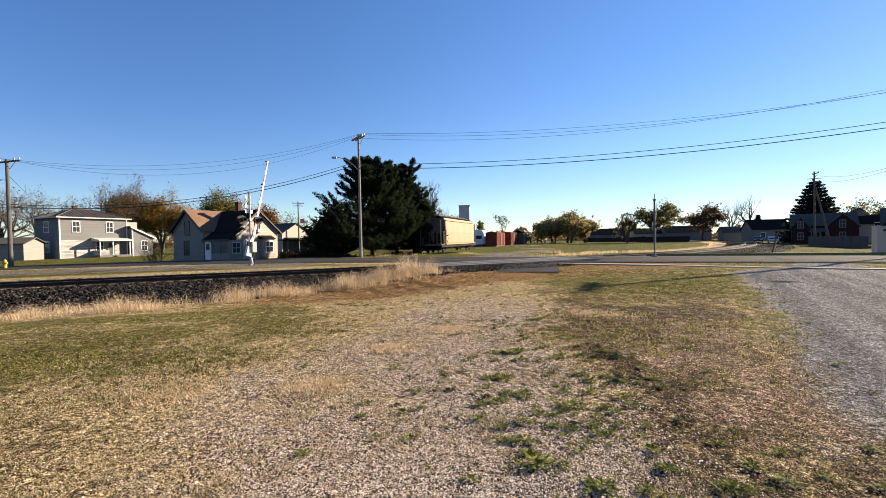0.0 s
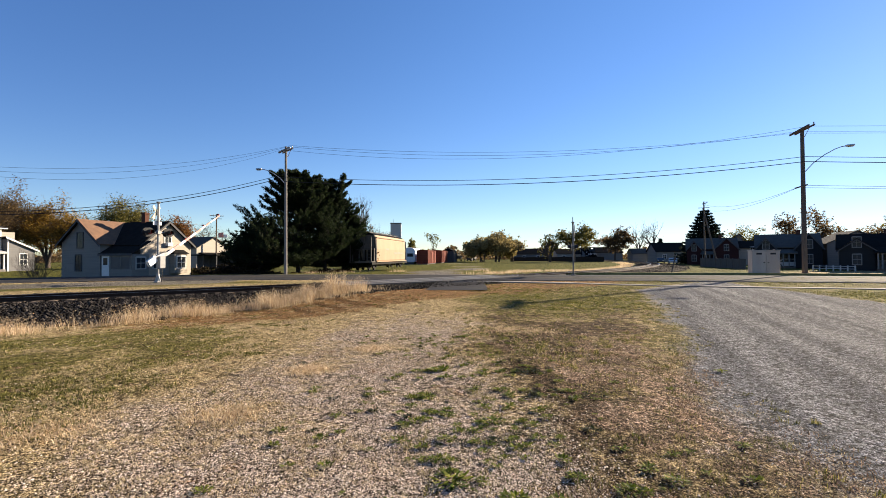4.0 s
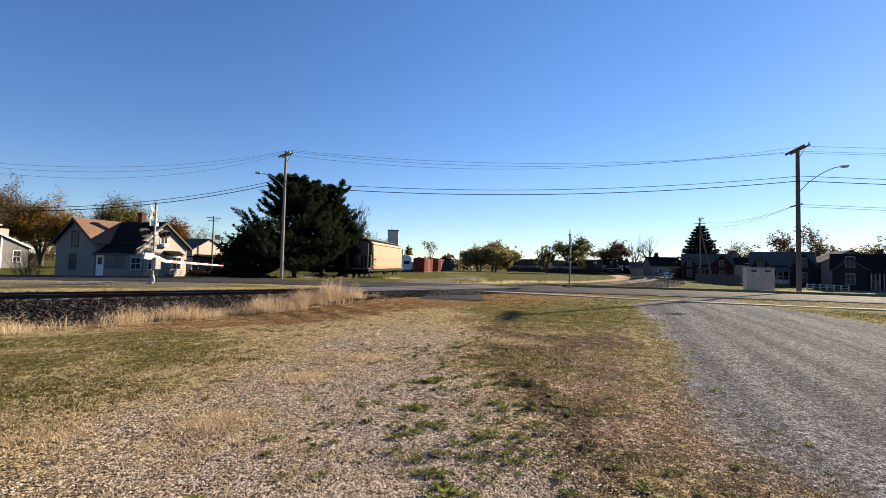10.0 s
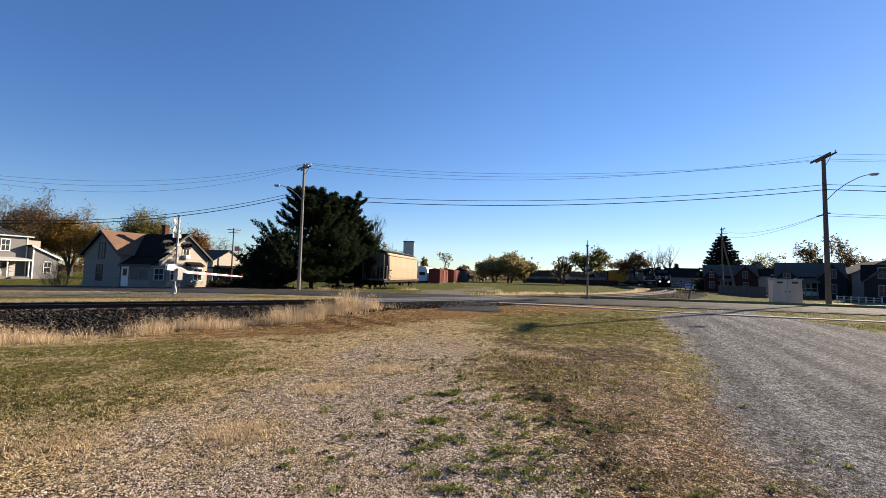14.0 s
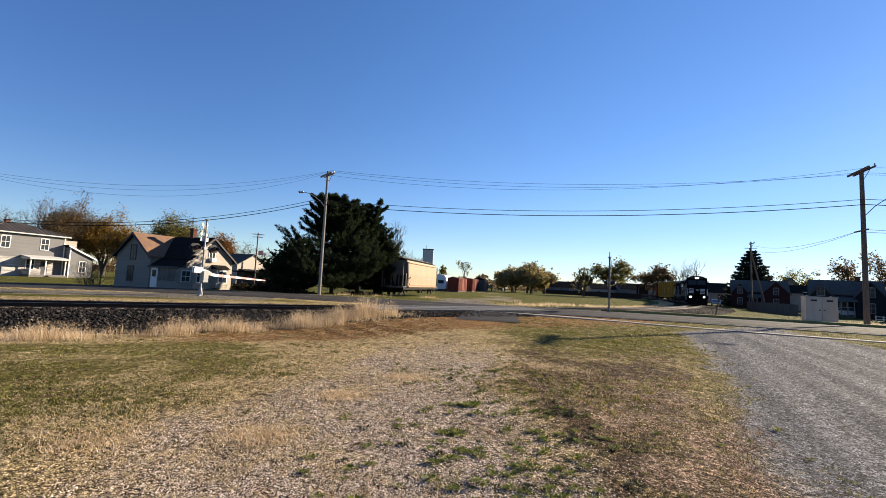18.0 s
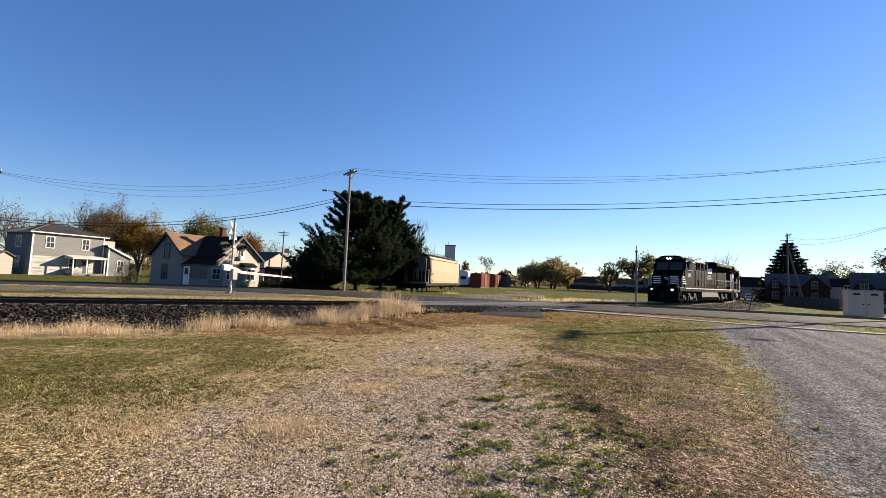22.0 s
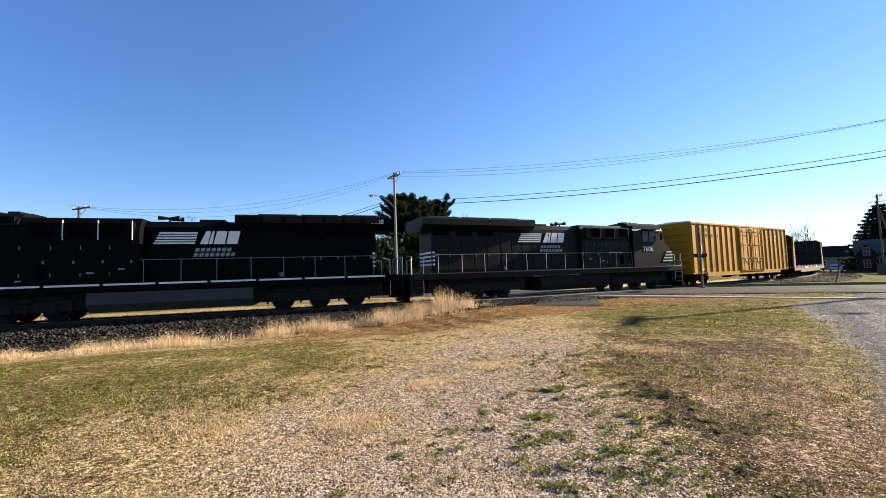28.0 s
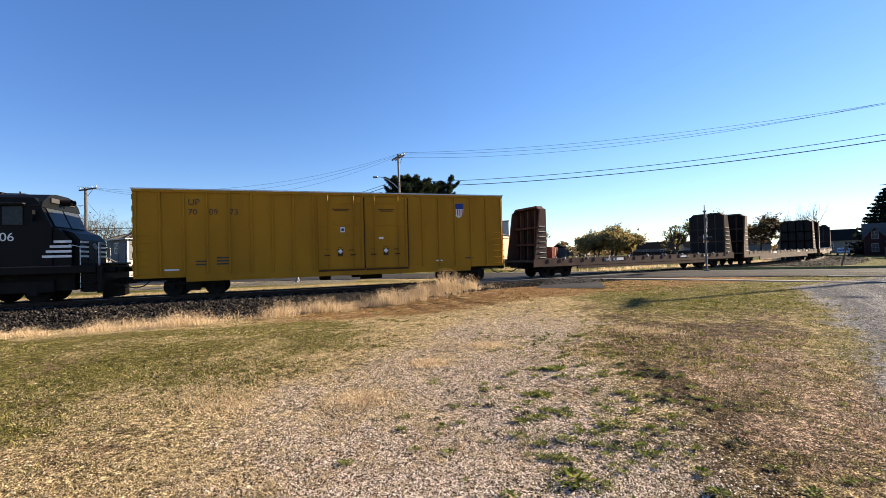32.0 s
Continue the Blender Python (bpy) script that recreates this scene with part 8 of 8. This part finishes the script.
blades("green_grass", x, y, r, rng, 0.012, 0.042, 0.0026, darkgreen, "dark green grass tufts among the dead straw", 0.9)
x, y, r, rng = tufts(22000, 104, lambda a, b: np.clip(zones(a, b)["brown"] * 0.7 + zones(a, b)["rust"] + zones(a, b)["red"], 0, 1) * (0.1 + 0.9 * patchy(a, b, 2.1, 2)), 1.8, 16.0, 12, 0.045)
blades("reddish_thatch", x, y, r, rng, 0.01, 0.04, 0.0024, dead_leaf, "reddish dead grass thatch on the dirt", 1.0)


x, y, r, rng = tufts(16000, 107, lambda a, b: np.clip(zones(a, b)["lawn"], 0, 1) * (a > 14) * (0.3 + 0.7 * patchy(a, b, 1.2, 1)), 18.0, 46.0, 12, 0.10)
blades("green_grass", x, y, r * 0.7, rng, 0.02, 0.06, 0.0026, darkgreen, "short green grass on the lawn beyond the drive")


def pebbles(name, n, seed, weight, size, material, label, rmax):
    x, y, r, rng = scatter(n, seed, weight, 1.4, rmax)
    n = len(x)
    base = np.array([(1, 0, -0.2), (0.1, 1, -0.2), (-1, 0.2, -0.2), (-0.2, -1, -0.2), (0.15, 0.1, 0.75)])
    fc = np.array([(0, 1, 4), (1, 2, 4), (2, 3, 4), (3, 0, 4)])
    sz = rng.uniform(size[0], size[1], n) * (0.75 + 0.07 * r) * (1 + 0.5 * (rng.random(n) > 0.97))
    v = base[None] * (1 + rng.uniform(-0.4, 0.4, (n, 5, 3)))
    a = rng.uniform(0, 6.283, n)
    ca, sa = np.cos(a)[:, None], np.sin(a)[:, None]
    v = np.stack([v[..., 0] * ca - v[..., 1] * sa, v[..., 0] * sa + v[..., 1] * ca, v[..., 2]], -1) * sz[:, None, None]
    v += np.stack([x, y, gz(x, y) + h_ground(x, y)], 1)[:, None, :]
    f = fc[None] + (np.arange(n) * 5)[:, None, None]
    return tagged(raw(name, v.reshape(-1, 3), f.reshape(-1, 3), material), label, "gravel", kind="stuff")


def h_ground(x, y):
    """The ground's small unevenness."""
    return np.array([noise.noise(Vector((a * 1.3, b * 1.3, 0))) * 0.02 + noise.noise(Vector((a * 0.25, b * 0.25, 4))) * 0.03 for a, b in zip(x, y)])


def w_pale(x, y):
    z = zones(x, y)
    return np.clip((z["pale"] * 1.15 + 0.10) * (1 - z["drive"]) * (1 - 0.75 * z["lawn"]) * (0.45 + 0.55 * patchy(x, y, 2.0, 2)), 0, 1)


def w_drive(x, y):
    z = zones(x, y)
    return np.clip(z["drive"], 0, 1) * 0.9


pebbles("gravel", 230000, 111, w_pale, (0.0045, 0.0105), pebble, "pale tan gravel trodden into the ground", 13.0)
pebbles("drive_gravel", 90000, 112, w_drive, (0.004, 0.009), bluegravel, "blue-grey gravel of the drive", 22.0)


def w_leaf(x, y):
    z = zones(x, y)
    return np.clip(z["brown"] * 0.8 + z["red"] + 0.05, 0, 1) * (1 - z["drive"]) * (0.3 + 0.7 * patchy(x, y, 2.6, 0))


x, y, r, rng = scatter(45000, 121, w_leaf, 1.6, 16.0)
P_ = np.stack([x, y, gz(x, y) + h_ground(x, y) + 0.006], 1)
v_, f_ = leaf_quads(P_, 0.011, rng)
v_ = v_.reshape(-1, 4, 3)
v_[..., 2] = P_[:, None, 2] + (v_[..., 2] - P_[:, None, 2]) * 0.35
tagged(raw("leaf_litter", v_.reshape(-1, 3), f_, dead_leaf), "crumbled reddish-brown dead leaves and stalks on the dirt", "leaves", kind="stuff")


# tall dry grass along the ditch, and the high clump at the crossing
def tall_grass(n, seed, test, height, label, area):
    rng = np.random.default_rng(seed)
    x = rng.uniform(area[0], area[1], n)
    y = rng.uniform(area[2], area[3], n)
    keep = rng.random(n) < test(x, y)
    x, y = x[keep], y[keep]
    h = height(x, y)
    ob = blades("tall_grass", x, y, np.hypot(x, y) * 0.4, rng, 0.45, 1.0, 0.0027, tall_dry, label, 0.6, tall=h)
    # feathery seed heads on the taller stalks
    k = rng.random(len(x)) < 0.16
    P = np.stack([x[k], y[k], gz(x[k], y[k]) + h[k] * rng.uniform(0.75, 1.08, k.sum())], 1)
    P = np.repeat(P, 5, 0) + rng.normal(size=(5 * k.sum(), 3)) * [0.03, 0.03, 0.045]
    v, f = leaf_quads(P, 0.016, rng)
    tagged(raw("seed_heads", v, f, tall_dry), "pale feathery seed heads of dry grass", "grass", kind="stuff")
    return ob


STRIP_S, STRIP_O = (-25, -2, 3.8, 5.9, 8.5, 12, 15), (7.9, 7.8, 7.5, 6.6, 6.0, 5.1, 4.6)


def strip_test(x, y):
    o, s = track_off(x, y)
    c = np.interp(s, STRIP_S, STRIP_O) + 0.6 * (cloudy(x, y, 0.5, 51) - 0.5)
    return smooth01(1.15, 0.3, np.abs(o - c)) * (s < 15) * (s > -24) * smooth01(0.26, 0.55, cloudy(x, y, 0.8, 53))


def strip_height(x, y):
    return 0.12 + 0.45 * smooth01(0.35, 0.75, cloudy(x, y, 0.9, 55))


def clump_at(x, y):
    o, s = track_off(x, y)
    return np.exp(-(((s - 13.9) / 1.35) ** 2 + ((o - 4.4) / 0.8) ** 2)) + 0.45 * np.exp(-(((s - 11.3) / 1.5) ** 2 + ((o - 4.7) / 0.6) ** 2))


def clump_test(x, y):
    return np.clip(clump_at(x, y), 0, 1) * (0.15 + 0.85 * smooth01(0.35, 0.65, cloudy(x, y, 1.4, 57)))


def clump_height(x, y):
    return 0.18 + (0.55 + 0.75 * cloudy(x, y, 1.7, 59)) * np.clip(clump_at(x, y), 0, 1)


tall_grass(420000, 131, strip_test, strip_height, "tall pale dry grass along the ballast", (-36, 0, 2, 24))
tall_grass(110000, 132, clump_test, clump_height, "high clump of pale dry grass at the crossing", (-9, 1, 13, 26))


def far_verge(x, y):
    o, s = track_off(x, y)
    a = smooth01(1.6, 0.5, np.abs(o + 5.0)) * (s > 30) * (s < 130)
    b = smooth01(1.5, 0.3, line_off(np.array([(8.5, 47), (12, 45), (16, 44)]), x, y)) * 0.8
    c = smooth01(1.5, 0.3, line_off(np.array([(-10, 43.5), (-6, 45.5), (-1, 47)]), x, y)) * 0.9
    return np.clip(a + b + c, 0, 1) * (0.2 + 0.8 * patchy(x, y, 0.9, 0))


def far_grass(n, seed):
    rng = np.random.default_rng(seed)
    x, y = rng.uniform(-20, 75, n), rng.uniform(36, 130, n)
    keep = rng.random(n) < far_verge(x, y)
    x, y = x[keep], y[keep]
    return blades("tall_grass", x, y, np.hypot(x, y) * 0.5, rng, 0.08, 0.34, 0.0035, tall_dry, "tall dry grass along the far side of the track", 0.35)


far_grass(520000, 133)


# broadleaf weeds in the gravel
def weed(x, y, size, seed, dark=False):
    rng = np.random.default_rng(seed)
    size *= 0.72
    n = int(30 + 300 * size)
    a = rng.uniform(0, 6.283, n)
    L_ = size * rng.uniform(0.1, 1.0, n) ** 0.8
    lift = rng.uniform(0.06, 0.8, n)
    c = np.stack([np.cos(a) * L_, np.sin(a) * L_ * rng.uniform(0.6, 1.0), 0.012 + lift * size * 0.4 * (1 - L_ / size * 0.6)], 1)
    d = np.stack([np.cos(a), np.sin(a), rng.uniform(-0.3, 0.9, n)], 1)
    s = np.stack([-np.sin(a), np.cos(a), rng.uniform(-0.3, 0.3, n)], 1)
    ll = (size * rng.uniform(0.14, 0.28, n))[:, None]
    v = np.stack([c - d * ll, c + s * ll * 0.42, c + d * ll, c - s * ll * 0.42], 1).reshape(-1, 3)
    w = raw("weed", v, np.arange(4 * n).reshape(-1, 4), needles if dark else weed_leaf)
    w.matrix_world = pose(x, y, gz1(x, y) + float(h_ground([x], [y])[0]) - 0.003)
    return tagged(w, "low dark green weed in the gravel" if dark else "low yellow-green broadleaf weed in the gravel", "weed", group="weeds in the gravel")


WEEDS = [(0.54, 6.05, 0.237, 0), (0.58, 5.66, 0.155, 0), (0.31, 4.95, 0.152, 0), (0.00, 4.12, 0.116, 0), (-0.01, 3.80, 0.121, 0), (0.41, 3.75, 0.132, 0), (0.56, 3.90, 0.112, 0), (0.91, 4.09, 0.170, 0), (0.91, 4.50, 0.128, 0), (1.26, 5.07, 0.119, 0), (1.45, 4.31, 0.126, 0), (1.48, 4.12, 0.109, 0), (1.30, 3.97, 0.104, 0), (1.82, 3.80, 0.132, 1), (1.88, 5.81, 0.165, 1), (0.87, 5.13, 0.111, 0), (0.90, 6.29, 0.133, 0), (-0.22, 5.16, 0.094, 0), (1.09, 3.56, 0.107, 0), (0.71, 3.48, 0.091, 0), (-0.85, 4.10, 0.079, 1), (-0.28, 3.66, 0.070, 0), (0.32, 3.41, 0.122, 0), (1.45, 3.68, 0.075, 0), (-1.58, 6.69, 0.102, 1), (0.39, 3.06, 0.204, 0), (0.79, 2.77, 0.165, 0), (1.34, 3.02, 0.129, 0), (1.93, 3.06, 0.116, 0), (2.03, 2.88, 0.125, 0), (1.62, 2.80, 0.138, 0)]
for i, (x, y, s, k) in enumerate(WEEDS):
    weed(x, y, s, 500 + i, k == 1)
rng = np.random.default_rng(77)
for i in range(170):
    x, y = rng.normal(1.1, 0.95), rng.uniform(2.6, 9.5)
    weed(x, y, rng.uniform(0.04, 0.13), 700 + i)
for i in range(26):                                  # clusters of them
    cx, cy = 1.05 + 0.1 * rng.normal() + 0.7 * rng.normal(), rng.uniform(3.2, 8.8)
    for k in range(rng.integers(3, 7)):
        weed(cx + rng.normal() * 0.22, cy + rng.normal() * 0.16, rng.uniform(0.05, 0.12), 900 + 8 * i + k, rng.random() < 0.25)


# ---- what moves ----
def lead_front(t):
    """Where along the track the front of the leading locomotive is at t seconds."""
    v1, v0, t1, t0 = 9.15, 7.0, 22.0, 13.0
    s1 = 45.4
    if t >= t1:
        return s1 - v1 * (t - t1)
    a = (v1 - v0) / (t1 - t0)
    if t >= t0:
        u = t1 - t
        return s1 + v1 * u - 0.5 * a * u * u
    return s1 + (v1 + v0) / 2 * (t1 - t0) + v0 * (t0 - t)


def ride(ob, behind, base, turned=False):
    """Key a car whose middle runs so far behind the front; base: half the distance between its trucks."""
    rows = []
    for k in range(65):
        t = k * 0.5
        s = lead_front(t) + behind
        xa, ya, _ = track(s - base)
        xb, yb, _ = track(s + base)
        th = math.degrees(math.atan2(yb - ya, xb - xa)) + (180 if turned else 0)
        rows.append((t, pose((xa + xb) / 2, (ya + yb) / 2, ZR, 0, 0, th)))
    walk(ob, rows)


def motions():
    ride(lead, 11.15, 6.6)
    ride(second, 33.45, 6.6, True)
    ride(yellow_boxcar, 55.25, 7.1)
    for i, f in enumerate(flats):
        ride(f, 77.2 + i * 22.75, 8.2)
    z = gz1(-16.6, 29.1) + 1.55
    base = pose(-16.6, 29.1, z, 0, 0, 0) @ pose(0, 0, 0, 0, 0, 90 - GATE_AZ) @ pose(0, -0.14, 0)
    walk(GATE, [(t, base @ pose(0, 0, 0, 0, -a, 0)) for t, a in GATE_ROWS])


GATE_AZ = 14.0
GATE_ROWS = [(0.0, 74), (0.5, 69.5), (1.0, 64), (2.0, 53.5), (3.0, 43.8), (4.0, 31.5), (5.0, 18), (6.0, 5), (6.5, -0.5), (7.0, -2.5), (7.5, -3), (32.0, -3)]
motions()
